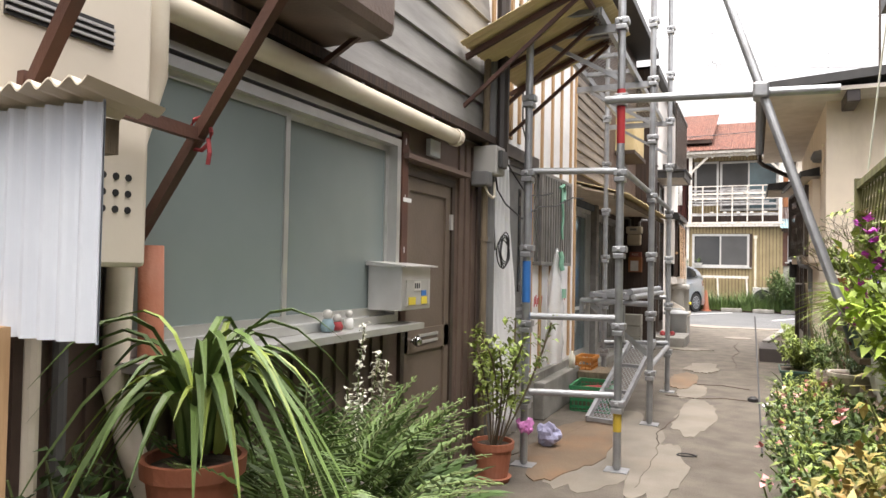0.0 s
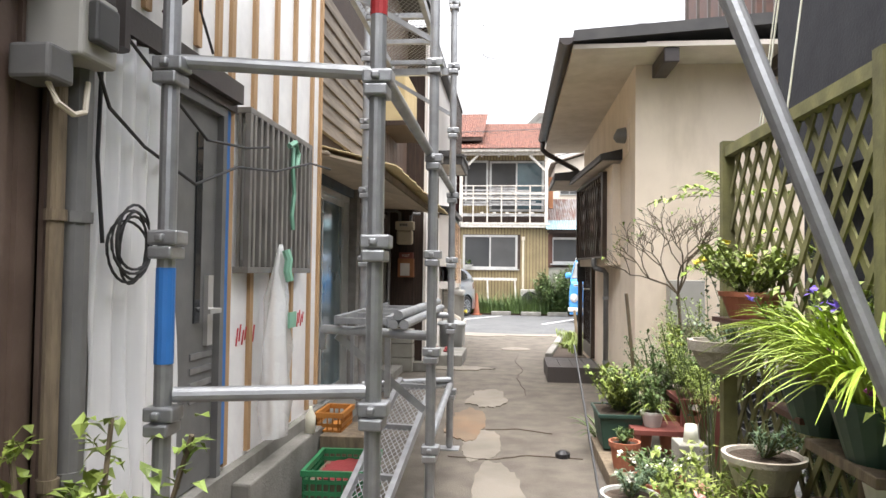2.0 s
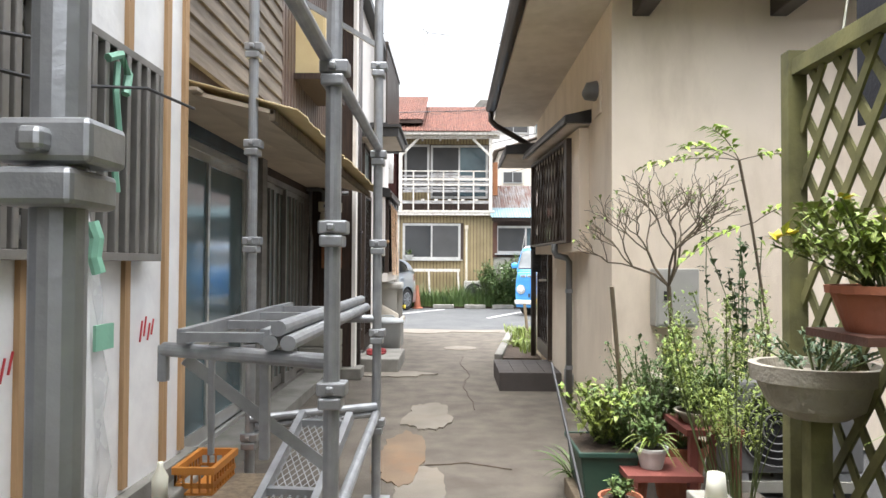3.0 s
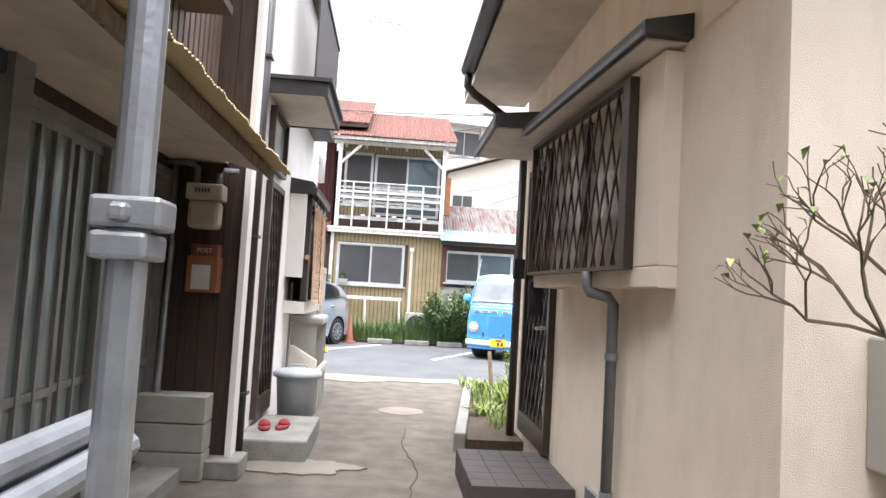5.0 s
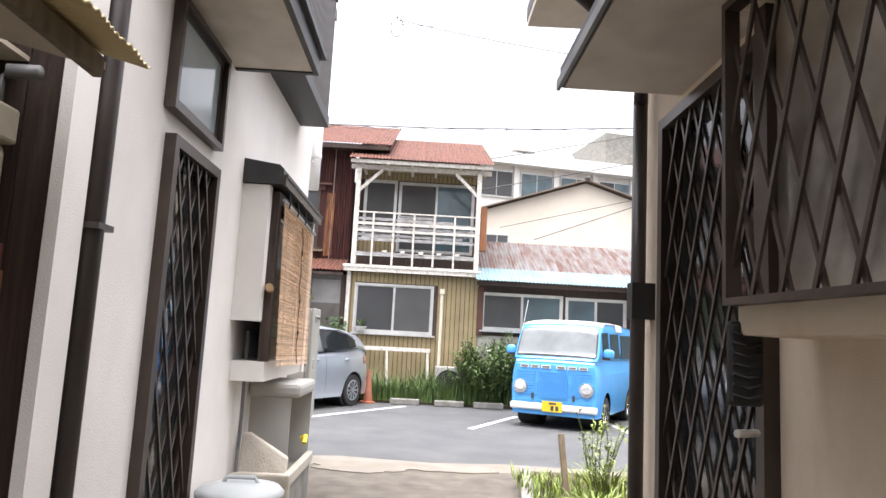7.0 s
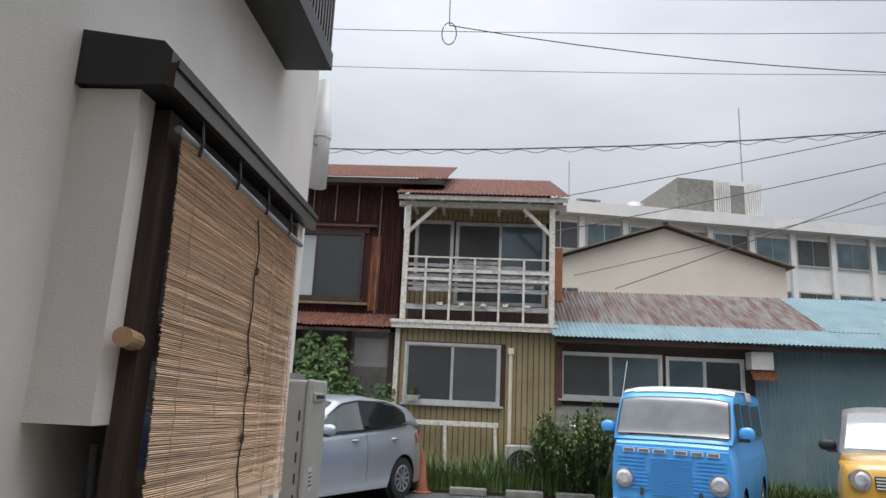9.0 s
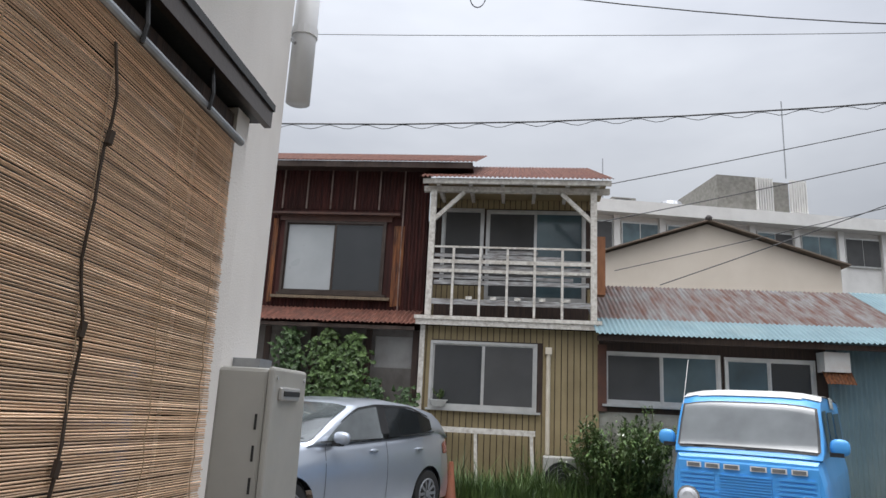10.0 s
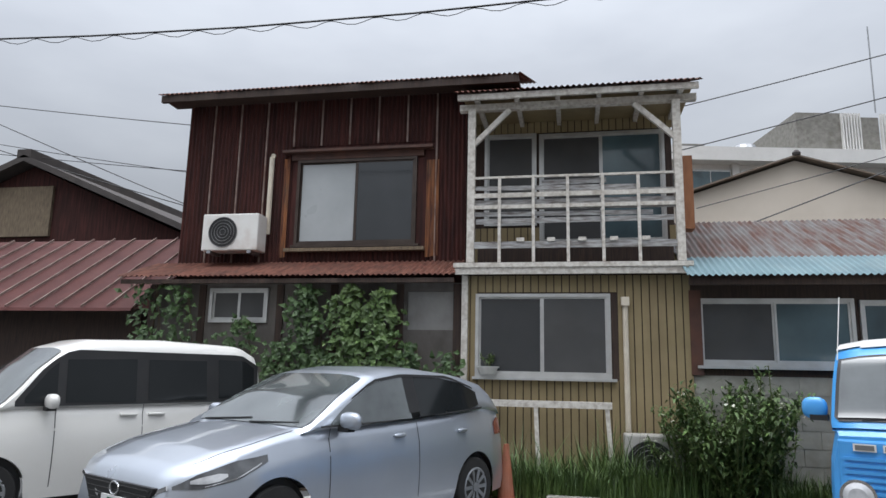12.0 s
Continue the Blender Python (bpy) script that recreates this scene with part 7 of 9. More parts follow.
for k in range(7):
    part("ridge", tube(bmesh.new(), [(0.765, 11.098, 1.2 + k * 0.028), (0.805, 11.096, 1.19 + k * 0.028), (0.845, 11.098, 1.2 + k * 0.028)], 0.005, 6), "rubber", e)
part("hook", tube(bmesh.new(), [(0.805, 11.112, 1.4), (0.8, 11.112, 1.42), (0.81, 11.12, 1.45)], 0.006, 6), "steel", e)
part("lever", rod(bmesh.new(), (0.93, 11.3, 1.08), (0.85, 11.26, 1.08), 0.012, 8), "steel", e)
# upstairs balcony rail behind the low roof
e = thing("roof_balcony", "dark railed roof balcony above the beige house", "balcony", (2.4, 10, 3.3), kind="structure")
for i in range(16):
    part("bar", boxes((1.55 + i * 0.1, 1.575 + i * 0.1, 9.0, 9.025, 3.2, 4.4)), "alu_brown", e)
part("rail", boxes((1.5, 3.2, 8.98, 9.05, 4.4, 4.45)), "alu_brown", e)
part("wall", boxes((2.4, 6.0, 9.6, 12.5, 3.3, 5.6)), "iron_brown", e)
part("brace", bar(bmesh.new(), (1.55, 9.3, 3.25), (2.1, 9.3, 3.8), 0.05, 0.07), "enamel_white", e)
# floating strings from the eave
for x, y in ((1.0, 5.5), (0.95, 5.1), (1.15, 6.0), (1.1, 4.7)):
    solid("string", tube(bmesh.new(), [(x + 0.15, y - 0.2, 3.6), (x, y, 1.9)], 0.004, 5), "flower_white", "white string tied from eave to trellis", "string", group="strings above the trellis")

# ================= plants =================
rng = random.Random(11)


def leaf(bm, base, d, up, L, W, fold=0.25, droop=0.3):
    """A pointed leaf of four faces, folded along its rib."""
    d = d.normalized()
    s = d.cross(up)
    if s.length < 1e-3:
        s = d.cross(Vector((1, 0, 0)))
    s.normalize()
    n = s.cross(d).normalized()
    mid = base + d * L * 0.5 + n * L * 0.06
    tip = base + d * L - n * L * droop
    b0 = bm.verts.new(base)
    m0 = bm.verts.new(mid)
    t0 = bm.verts.new(tip)
    l = bm.verts.new(base + d * L * 0.45 + s * W / 2 + n * W * fold)
    r = bm.verts.new(base + d * L * 0.45 - s * W / 2 + n * W * fold)
    bm.faces.new((b0, m0, l))
    bm.faces.new((m0, t0, l))
    bm.faces.new((b0, r, m0))
    bm.faces.new((m0, r, t0))


def rdir(up=0.3):
    v = Vector((rng.uniform(-1, 1), rng.uniform(-1, 1), rng.uniform(-0.6, 1) + up))
    return v.normalized() if v.length > 0.1 else Vector((0, 0, 1))


def branchy(at, h, spread, n, seed=0, lean=(0, 0)):
    """Stems from a foot: lists of points, and the twig tips."""
    stems, tips = [], []
    for i in range(n):
        a = rng.uniform(0, 6.283)
        r = spread * math.sqrt(rng.random())
        top = Vector(at) + Vector((r * math.cos(a) + lean[0], r * math.sin(a) + lean[1], h * rng.uniform(0.55, 1.05)))
        base = Vector(at) + Vector((0.08 * spread * math.cos(a), 0.08 * spread * math.sin(a), 0))
        k = base.lerp(top, 0.5) + Vector((rng.uniform(-1, 1), rng.uniform(-1, 1), rng.uniform(0, 1))) * 0.12 * h
        pts = [base.lerp(k, t).lerp(k.lerp(top, t), t) for t in (0, 0.25, 0.5, 0.75, 1.0)]
        stems.append(pts)
        tips.append(pts)
    return stems, tips


def shrub(name, at, h, spread, stems, leaves, L, W, lm, label, cat="shrub", flowers=None, flower_n=0, flower_r=0.02, sm="stem_green", parent=None, r=0.003, lean=(0, 0), low=0.25, group=""):
    """A leafy shrub: thin stems with leaves along them, an uneven outline."""
    e = thing(name, label, cat, at, group=group) if parent is None else parent
    st, _ = branchy(at, h, spread, stems, lean=lean)
    bm = bmesh.new()
    for pts in st:
        tube(bm, pts, r, 5)
    part("stem", bm, sm, e)["kind"] = "stuff"
    bm = bmesh.new()
    for i in range(leaves):
        pts = st[rng.randrange(len(st))]
        t = rng.uniform(low, 1.0) * (len(pts) - 1)
        k = min(int(t), len(pts) - 2)
        p = pts[k].lerp(pts[k + 1], t - k) + rdir() * rng.uniform(0, 0.16) * min(spread, h)
        f = rng.uniform(0.6, 1.2)
        leaf(bm, p, rdir(0.25), Vector((0, 0, 1)), L * f, W * f, droop=rng.uniform(0, 0.5))
    part("leaves", bm, lm, e)["kind"] = "stuff"
    if flowers:
        bm = bmesh.new()
        for i in range(flower_n):
            pts = st[rng.randrange(len(st))]
            c = pts[-1].lerp(pts[-2], rng.uniform(0, 0.8)) + rdir() * 0.08 * spread
            for j in range(6):
                leaf(bm, c, rdir(0.3), Vector((0, 0, 1)), flower_r * rng.uniform(0.8, 1.3), flower_r, fold=0.1, droop=0.1)
        part("flower", bm, flowers, e)["kind"] = "stuff"
    return e


def blades(name, at, n, L, W, lm, label, arch=0.9, spread=0.05, cat="plant", parent=None, up=1.0, group=""):
    """Long strap leaves that arch over from one crown."""
    e = thing(name, label, cat, at, group=group) if parent is None else parent
    bm = bmesh.new()
    for i in range(n):
        a = rng.uniform(0, 6.283)
        d = Vector((math.cos(a), math.sin(a), 0))
        l = L * rng.uniform(0.55, 1.1)
        b = Vector(at) + d * spread * rng.random()
        s = Vector((-d.y, d.x, 0))
        k = arch * rng.uniform(0.6, 1.2)
        prev = None
        for j in range(8):
            t = j / 7
            p = b + d * l * (0.25 * t + 0.45 * k * t * t) + Vector((0, 0, l * up * (0.9 * t - 0.95 * k * t * t)))
            w = W * (0.5 + 1.2 * t - 1.65 * t * t) * 1.3
            tw = Vector((0, 0, 0.35 * w))
            cur = (bm.verts.new(p - s * w / 2 + tw), bm.verts.new(p), bm.verts.new(p + s * w / 2 + tw))
            if prev:
                bm.faces.new((prev[0], prev[1], cur[1], cur[0]))
                bm.faces.new((prev[1], prev[2], cur[2], cur[1]))
            prev = cur
    part("leaves", bm, lm, e)["kind"] = "stuff"
    return e


def grass(name, x0, x1, y0, y1, z, n, h, label, lm="leaf_mid"):
    bm = bmesh.new()
    for i in range(n):
        p = Vector((rng.uniform(x0, x1), rng.uniform(y0, y1), z))
        k = 0.55 + 0.6 * (noise.noise((p.x * 1.4, p.y * 1.4, 5)) + 0.5)
        a = rng.uniform(0, 6.283)
        d = Vector((math.cos(a), math.sin(a), 0))
        s = Vector((-d.y, d.x, 0)) * rng.uniform(0.003, 0.008)
        H = h * k * rng.uniform(0.5, 1.2)
        m = p + d * H * 0.15 + Vector((0, 0, H * 0.6))
        t = p + d * H * rng.uniform(0.3, 0.6) + Vector((0, 0, H))
        v = [bm.verts.new(q) for q in (p - s, p + s, m + s, m - s, t)]
        bm.faces.new((v[0], v[1], v[2], v[3]))
        bm.faces.new((v[3], v[2], v[4]))
    return solid(name, bm, lm, label, "grass", kind="stuff")


def fern(name, at, n, L, lm, label):
    """Arching fronds, each a rib with paired narrow leaflets."""
    e = thing(name, label, "fern", at)
    bm, rb = bmesh.new(), bmesh.new()
    for i in range(n):
        a = rng.uniform(0, 6.283)
        d = Vector((math.cos(a), math.sin(a), 0))
        s = Vector((-d.y, d.x, 0))
        l = L * rng.uniform(0.6, 1.1)
        out = rng.uniform(0.25, 0.75)
        b = Vector(at) + d * rng.uniform(0, 0.22)
        pts = [b + d * l * out * t * (0.3 + 0.7 * t) + Vector((0, 0, l * (1.25 * t - 0.55 * (0.5 + out) * t * t))) for t in [k / 9 for k in range(10)]]
        tube(rb, pts, 0.0022, 4)
        m = 26
        for k in range(3, m):
            t = k / m * 9
            j = min(int(t), 8)
            p = pts[j].lerp(pts[j + 1], t - j)
            ax = (pts[j + 1] - pts[j]).normalized()
            w = 0.13 * math.sin(math.pi * (0.12 + 0.83 * k / m)) * (l / 0.8)
            for q in (-1, 1):
                leaf(bm, p, s * q + ax * 0.55 + Vector((0, 0, rng.uniform(-0.2, 0.1))), s.cross(ax) * -q, w * rng.uniform(0.8, 1.1), 0.011, fold=0.1, droop=0.2)
    part("stem", rb, "stem_green", e)["kind"] = "stuff"
    part("leaves", bm, lm, e)["kind"] = "stuff"
    return e


def pot(name, at, r, h, material, label, shape=1.0, sx=1.0, sy=1.0, saucer=False, group=""):
    e = thing(name, label, "plant pot", at, group=group)
    part("pot", lathe(bmesh.new(), [(r * 0.68 * shape, 0.0), (r * 0.72 * shape, 0.01), (r * 0.95, h * 0.82), (r * 1.05, h * 0.83), (r * 1.07, h), (r * 0.95, h), (r * 0.92, h * 0.86), (0.01, h * 0.85)], at, 24, sx, sy), material, e, smooth=False)
    part("soil", lathe(bmesh.new(), [(r * 0.92, h * 0.86), (r * 0.9, h * 0.9), (0.01, h * 0.92)], at, 18, sx, sy), "soil", e)
    if saucer:
        part("saucer", lathe(bmesh.new(), [(r * 0.8, 0.0), (r * 0.95, 0.03), (r * 0.88, 0.03)], at, 24, sx, sy), material, e)
    return e


# --- by house A ---
e = thing("plant_stand", "white wire plant rack with boards", "plant rack", (-1.0, 1.6, 0))
bm = bmesh.new()
for k in range(7):
    rod(bm, (-1.24 + k * 0.08, 1.15, 0.5), (-1.24 + k * 0.08, 2.1, 0.5), 0.004, 6)
for y in (1.15, 1.62, 2.1):
    rod(bm, (-1.26, y, 0.5), (-0.74, y, 0.5), 0.006, 6)
for x, y in ((-1.24, 1.17), (-0.76, 1.17), (-1.24, 2.08), (-0.76, 2.08)):
    rod(bm, (x, y, 0), (x, y, 0.5), 0.007, 6)
part("wire_frame", bm, "enamel_white", e)
part("board", boxes((-1.22, -0.82, 1.25, 2.0, 0.505, 0.515)), "wood_weathered", e)
e = pot("potted_lily", (-0.96, 1.4, 0.515), 0.12, 0.24, "terracotta", "terracotta pot with long arching strap leaves")
blades("lily", (-0.96, 1.4, 0.76), 64, 0.58, 0.026, "leaf_mid", "", up=2.0, arch=1.1, parent=e)
blades("lily", (-0.94, 1.44, 0.76), 34, 0.54, 0.022, "leaf_light", "", up=2.0, arch=1.05, parent=e)
shrub("ivy_plant", (-1.0, 1.25, 0.0), 0.75, 0.26, 20, 420, 0.05, 0.045, "leaf_dark", "dark ivy-like plant at the wall foot", "plant")
fern("fern_bush", (-1.06, 2.08, 0.0), 110, 0.98, "leaf_mid", "dense feathery fern bush under the window")
fern("fern_bush", (-0.98, 1.85, 0.0), 100, 1.0, "leaf_mid", "mid green feathery fern under the window")
shrub("flower_spike", (-1.0, 2.3, 0.25), 0.75, 0.1, 5, 260, 0.025, 0.018, "flower_white", "pale astilbe flower plume", "flower", low=0.6)
fern("fern_bush", (-1.16, 2.42, 0.0), 24, 0.5, "leaf_mid", "low green fern beside the door")


def broadleaf(name, at, n, L, W, lm, label):
    e = thing(name, label, "plant", at)
    bm = bmesh.new()
    for i in range(n):
        a = rng.uniform(0, 6.283)
        d = Vector((math.cos(a), math.sin(a), 0))
        s = Vector((-d.y, d.x, 0))
        l = L * rng.uniform(0.7, 1.1)
        b = Vector(at) + d * 0.04
        out = rng.uniform(0.35, 0.85)
        prev = None
        for j in range(9):
            t = j / 8
            p = b + d * l * out * t * (0.6 + 0.6 * t) + Vector((0, 0, l * (1.15 * t - 0.7 * out * t * t * 1.3)))
            u = max(0.0, (t - 0.3) / 0.7)
            w = W * (0.06 + 2.6 * u * (1 - u) * (1.2 - 0.5 * u)) if j < 8 else 0.002
            cur = (bm.verts.new(p - s * w / 2 + Vector((0, 0, 0.18 * w))), bm.verts.new(p), bm.verts.new(p + s * w / 2 + Vector((0, 0, 0.18 * w))))
            if prev:
                bm.faces.new((prev[0], prev[1], cur[1], cur[0]))
                bm.faces.new((prev[1], prev[2], cur[2], cur[1]))
            prev = cur
    part("leaves", bm, lm, e, smooth=True)["kind"] = "stuff"
    return e


broadleaf("aspidistra", (-0.98, 2.72, 0.0), 40, 0.58, 0.13, "leaf_dark", "dark glossy broad-leaved aspidistra beside the door")
e = pot("potted_azalea", (-1.07, 3.86, 0.0), 0.115, 0.23, "terracotta", "terracotta pot with a thin leafy shrub", saucer=True)
shrub("azalea", (-1.07, 3.86, 0.2), 0.8, 0.44, 9, 700, 0.055, 0.03, "leaf_light", "", parent=e, r=0.006, low=0.3, sm="stem")

# --- planters on the other side ---
e = thing("flower_bench", "weathered wooden flower bench with stacked pots", "plant bench", (0.9, 4.4, 0))
part("top_plank", bar(bmesh.new(), (0.88, 2.9, 0.58), (0.92, 4.7, 0.58), 0.12, 0.035), "wood_weathered", e)
part("top_plank", bar(bmesh.new(), (1.03, 2.9, 0.58), (1.08, 4.7, 0.58), 0.14, 0.035), "wood_weathered", e)
for x, y in ((0.9, 3.1), (0.93, 4.45), (1.05, 3.1), (1.08, 4.45)):
    part("leg", boxes((x - 0.025, x + 0.025, y - 0.025, y + 0.025, 0, 0.56)), "wood_weathered", e)
tre = thing("trellis", "olive-green wooden diamond trellis panel", "trellis", (1.02, 5.3, 0.3))
FT = Face("x", 1.03, -1)
part("post", boxes((0.99, 1.05, 4.52, 4.58, 0.0, 1.95)), "trellis_green", tre)
part("post", boxes((0.98, 1.04, 5.98, 6.03, 0.0, 1.95)), "trellis_green", tre)
part("rail", boxes((0.99, 1.04, 4.58, 5.98, 1.87, 1.92)), "trellis_green", tre)
part("rail", boxes((0.99, 1.04, 4.58, 5.98, 0.28, 0.33)), "trellis_green", tre)
for bm in lattice(FT, 4.58, 5.98, 0.33, 1.87, 0.0, 0.135, 0.03, 0.009, 1.35):
    part("slat", bm, "trellis_green", tre)
shelf = thing("plant_shelf", "red-brown tiered plant shelf", "plant shelf", (0.85, 6.9, 0))
for z, y0, y1, x0, x1 in ((0.26, 6.98, 7.3, 0.72, 1.07), (0.44, 7.12, 7.5, 1.04, 1.32)):
    part("board", boxes((x0, x1, y0, y1, z - 0.015, z + 0.015)), "shelf_red", shelf)
for x, y, z in ((0.75, 7.01, 0.26), (0.75, 7.27, 0.26), (1.03, 7.01, 0.26), (1.08, 7.15, 0.44), (1.29, 7.15, 0.44), (1.08, 7.47, 0.44), (1.29, 7.47, 0.44)):
    part("leg", boxes((x - 0.02, x + 0.02, y - 0.02, y + 0.02, 0, z - 0.015)), "shelf_red", shelf)
# pots and what grows in them, near to far
PLANTING = [
    ((0.52, 2.35, 0.0), 0.13, 0.2, "pot_pink", "leaf_mid", 0.42, 0.24, 520, "flower_pink", 6, "pink pot with a leafy pink-flowered geranium"),
    ((0.78, 2.1, 0.0), 0.16, 0.26, "terracotta", "leaf_red", 0.6, 0.32, 900, None, 0, "terracotta pot with bronze-green nandina leaves"),
    ((0.62, 2.75, 0.0), 0.14, 0.24, "pot_pink", "leaf_mid", 0.34, 0.24, 560, "flower_pink", 8, "pink and grey pot of pink roses"),
    ((0.56, 3.35, 0.0), 0.13, 0.2, "pot_white", "leaf_mid", 0.4, 0.24, 620, "flower_pink", 8, "white pot with pink begonias"),
    ((0.58, 4.0, 0.0), 0.14, 0.2, "pot_stone", "leaf_light", 0.36, 0.26, 620, "flower_white", 6, "stone pot with pale green leaves"),
    ((0.5, 5.8, 0.1), 0.13, 0.14, "pot_white", "leaf_blue", 0.13, 0.16, 300, "flower_white", 5, "white rimmed pot with grey-green leaves"),
    ((0.66, 5.2, 0.0), 0.14, 0.18, "pot_stone", "leaf_light", 0.4, 0.24, 560, None, 0, "low stone pot with grey-green foliage"),
    ((0.88, 5.15, 0.48), 0.14, 0.13, "pot_stone", "leaf_blue", 0.12, 0.15, 160, None, 0, "grey stone bowl with sparse succulents"),
    ((1.0, 3.3, 0.6), 0.15, 0.2, "pot_white", "leaf_light", 0.42, 0.28, 700, "flower_purple", 10, "white pot with purple flowers on the bench"),
    ((1.06, 3.8, 0.6), 0.12, 0.18, "terracotta", "leaf_light", 0.45, 0.28, 760, "flower_pink", 6, "terracotta pot of bright green leaves on the bench"),
    ((0.98, 4.35, 0.6), 0.14, 0.2, "pot_white", "leaf_mid", 0.3, 0.22, 480, "flower_purple", 7, "pale pot with magenta flowers on the bench"),
    ((0.87, 7.12, 0.275), 0.075, 0.1, "pot_white", "leaf_mid", 0.16, 0.08, 60, None, 0, "small white bowl with a spider plant"),
    ((1.17, 7.3, 0.455), 0.12, 0.06, "pot_stone", "leaf_mid", 0.2, 0.18, 420, "flower_white", 10, "shallow pot with small white flowers on the shelf"),
    ((0.63, 6.75, 0.09), 0.09, 0.17, "terracotta", "leaf_mid", 0.1, 0.07, 50, None, 0, "terracotta pot at the shelf foot"),
    ((0.78, 7.3, 0.0), 0.14, 0.3, "terracotta", "leaf_mid", 0.34, 0.22, 480, None, 0, "terracotta pot with bushy green leaves"),
    ((1.12, 7.5, 0.0), 0.15, 0.3, "terracotta", "leaf_mid", 0.6, 0.32, 900, "flower_yellow", 4, "terracotta pot with a feathery bush"),
    ((0.92, 5.4, 1.1), 0.12, 0.11, "terracotta", "leaf_light", 0.2, 0.3, 700, "flower_yellow", 8, "terracotta planter with yellow flowers hung on the trellis"),
    ((0.92, 4.75, 0.85), 0.12, 0.13, "pot_stone", "leaf_light", 0.28, 0.22, 420, "flower_violet", 10, "hung pot with violet flowers"),
]
for at, r_, h_, pm, lm, hh, sp, nl, fm, fn, lb in PLANTING:
    nm = "potted_plant"
    e = pot(nm, at, r_, h_, pm, lb)
    shrub(nm, (at[0], at[1], at[2] + h_ * 0.9), hh, sp, 14 if nl < 400 else 24, int(nl * 1.7), 0.042 if lm != "leaf_blue" else 0.034, 0.021 if lm != "leaf_blue" else 0.01, lm, "", flowers=fm, flower_n=fn, flower_r=0.028, parent=e, low=0.2, sm="stem_green", r=0.003)
e = thing("planter_box", "dark green rectangular planter with bright leaves", "planter", (0.68, 7.3, 0.0))
bm = bmesh.new()
prism(bm, [(0.56, 7.16, 0.1), (0.79, 7.16, 0.1), (0.82, 7.14, 0.33), (0.53, 7.14, 0.33)], (0, 0.4, 0))
part("trough", bm, "pot_green", e, bevel=0.008)
part("rim", boxes((0.52, 0.83, 7.12, 7.14, 0.315, 0.34), (0.52, 0.83, 7.54, 7.56, 0.315, 0.34), (0.52, 0.535, 7.14, 7.54, 0.315, 0.34), (0.815, 0.83, 7.14, 7.54, 0.315, 0.34)), "pot_green", e, bevel=0.004)
part("soil", boxes((0.536, 0.814, 7.141, 7.539, 0.32, 0.333)), "soil", e)
shrub("planter_plant", (0.68, 7.34, 0.33), 0.3, 0.24, 30, 900, 0.05, 0.026, "leaf_light", "", parent=e, low=0.1, sm="stem_green", r=0.003)
solid("timber_plank", boxes((0.52, 0.86, 6.62, 7.56, 0.0, 0.09)), "wood_weathered", "low weathered timber plank under the planters", "plank", bevel=0.006)
solid("concrete_block", boxes((0.4, 0.6, 5.7, 5.9, 0.0, 0.1)), "block_grey", "concrete block under the white rimmed pot", "block", bevel=0.006)
solid("plastic_cup", lathe(bmesh.new(), [(0.045, 0.0), (0.035, 0.1), (0.03, 0.102)], (0.99, 6.62, 0.3), 14), "flower_white", "upturned white plastic cup on a block", "cup", smooth=True)
solid("cup_block", boxes((0.9, 1.06, 6.52, 6.72, 0.0, 0.3)), "block_grey", "grey block among the pots", "block", bevel=0.006)
for x_, y_, mt_, lm_, fm_, lb_ in ((0.62, 3.75, "pot_white", "leaf_light", "flower_pink", "white pot of trailing pink begonias"), (0.6, 4.35, "pot_stone", "leaf_mid", "flower_pink", "stone pot with pink begonias by the path"), (0.62, 4.85, "pot_pink", "leaf_light", "flower_pink", "pink pot with pale green leaves"), (0.72, 6.2, "terracotta", "leaf_mid", "flower_white", "terracotta pot of small white flowers")):
    e = pot("potted_plant", (x_, y_, 0.0), 0.14, 0.2, mt_, lb_)
    shrub("potted_plant", (x_, y_, 0.18), 0.36 if y_ < 6 else 0.14, 0.27 if y_ < 6 else 0.2, 36, 1500 if y_ < 6 else 600, 0.04, 0.02, lm_, "", flowers=fm_, flower_n=12, flower_r=0.03, parent=e, low=0.1, sm="stem_green", r=0.003)
e = pot("bucket_planter", (0.93, 4.12, 0.6), 0.085, 0.22, "pot_white", "tall white bucket planter on the bench")
shrub("bucket_plant", (0.93, 4.12, 0.8), 0.2, 0.18, 20, 500, 0.055, 0.03, "leaf_light", "", flowers="flower_purple", flower_n=12, flower_r=0.03, parent=e, sm="stem_green", r=0.003)
e = pot("potted_plant", (0.98, 3.0, 0.6), 0.14, 0.22, "black", "black plastic pot on the bench")
shrub("potted_plant", (0.98, 3.0, 0.8), 0.5, 0.3, 24, 900, 0.06, 0.03, "leaf_light", "", parent=e, sm="stem_green", r=0.003)
for y_ in (4.35, 4.68):
    solid("hanging_pot", lathe(bmesh.new(), [(0.09, 0.0), (0.13, 0.14), (0.14, 0.16), (0.12, 0.16), (0.01, 0.14)], (0.9, y_, 0.8), 20), "pot_green", "dark green pot holding the grass plant", "plant pot")
solid("pot_plank", boxes((0.8, 1.02, 4.2, 4.6, 0.77, 0.8)), "wood_weathered", "narrow plank shelf under the grass pots", "shelf", bevel=0.004)
for y_ in (4.24, 4.56):
    solid("shelf_post", boxes((0.94, 0.98, y_ - 0.02, y_ + 0.02, 0.0, 0.77)), "wood_weathered", "short timber post under the plank shelf", "post", group="posts of the plank shelf")
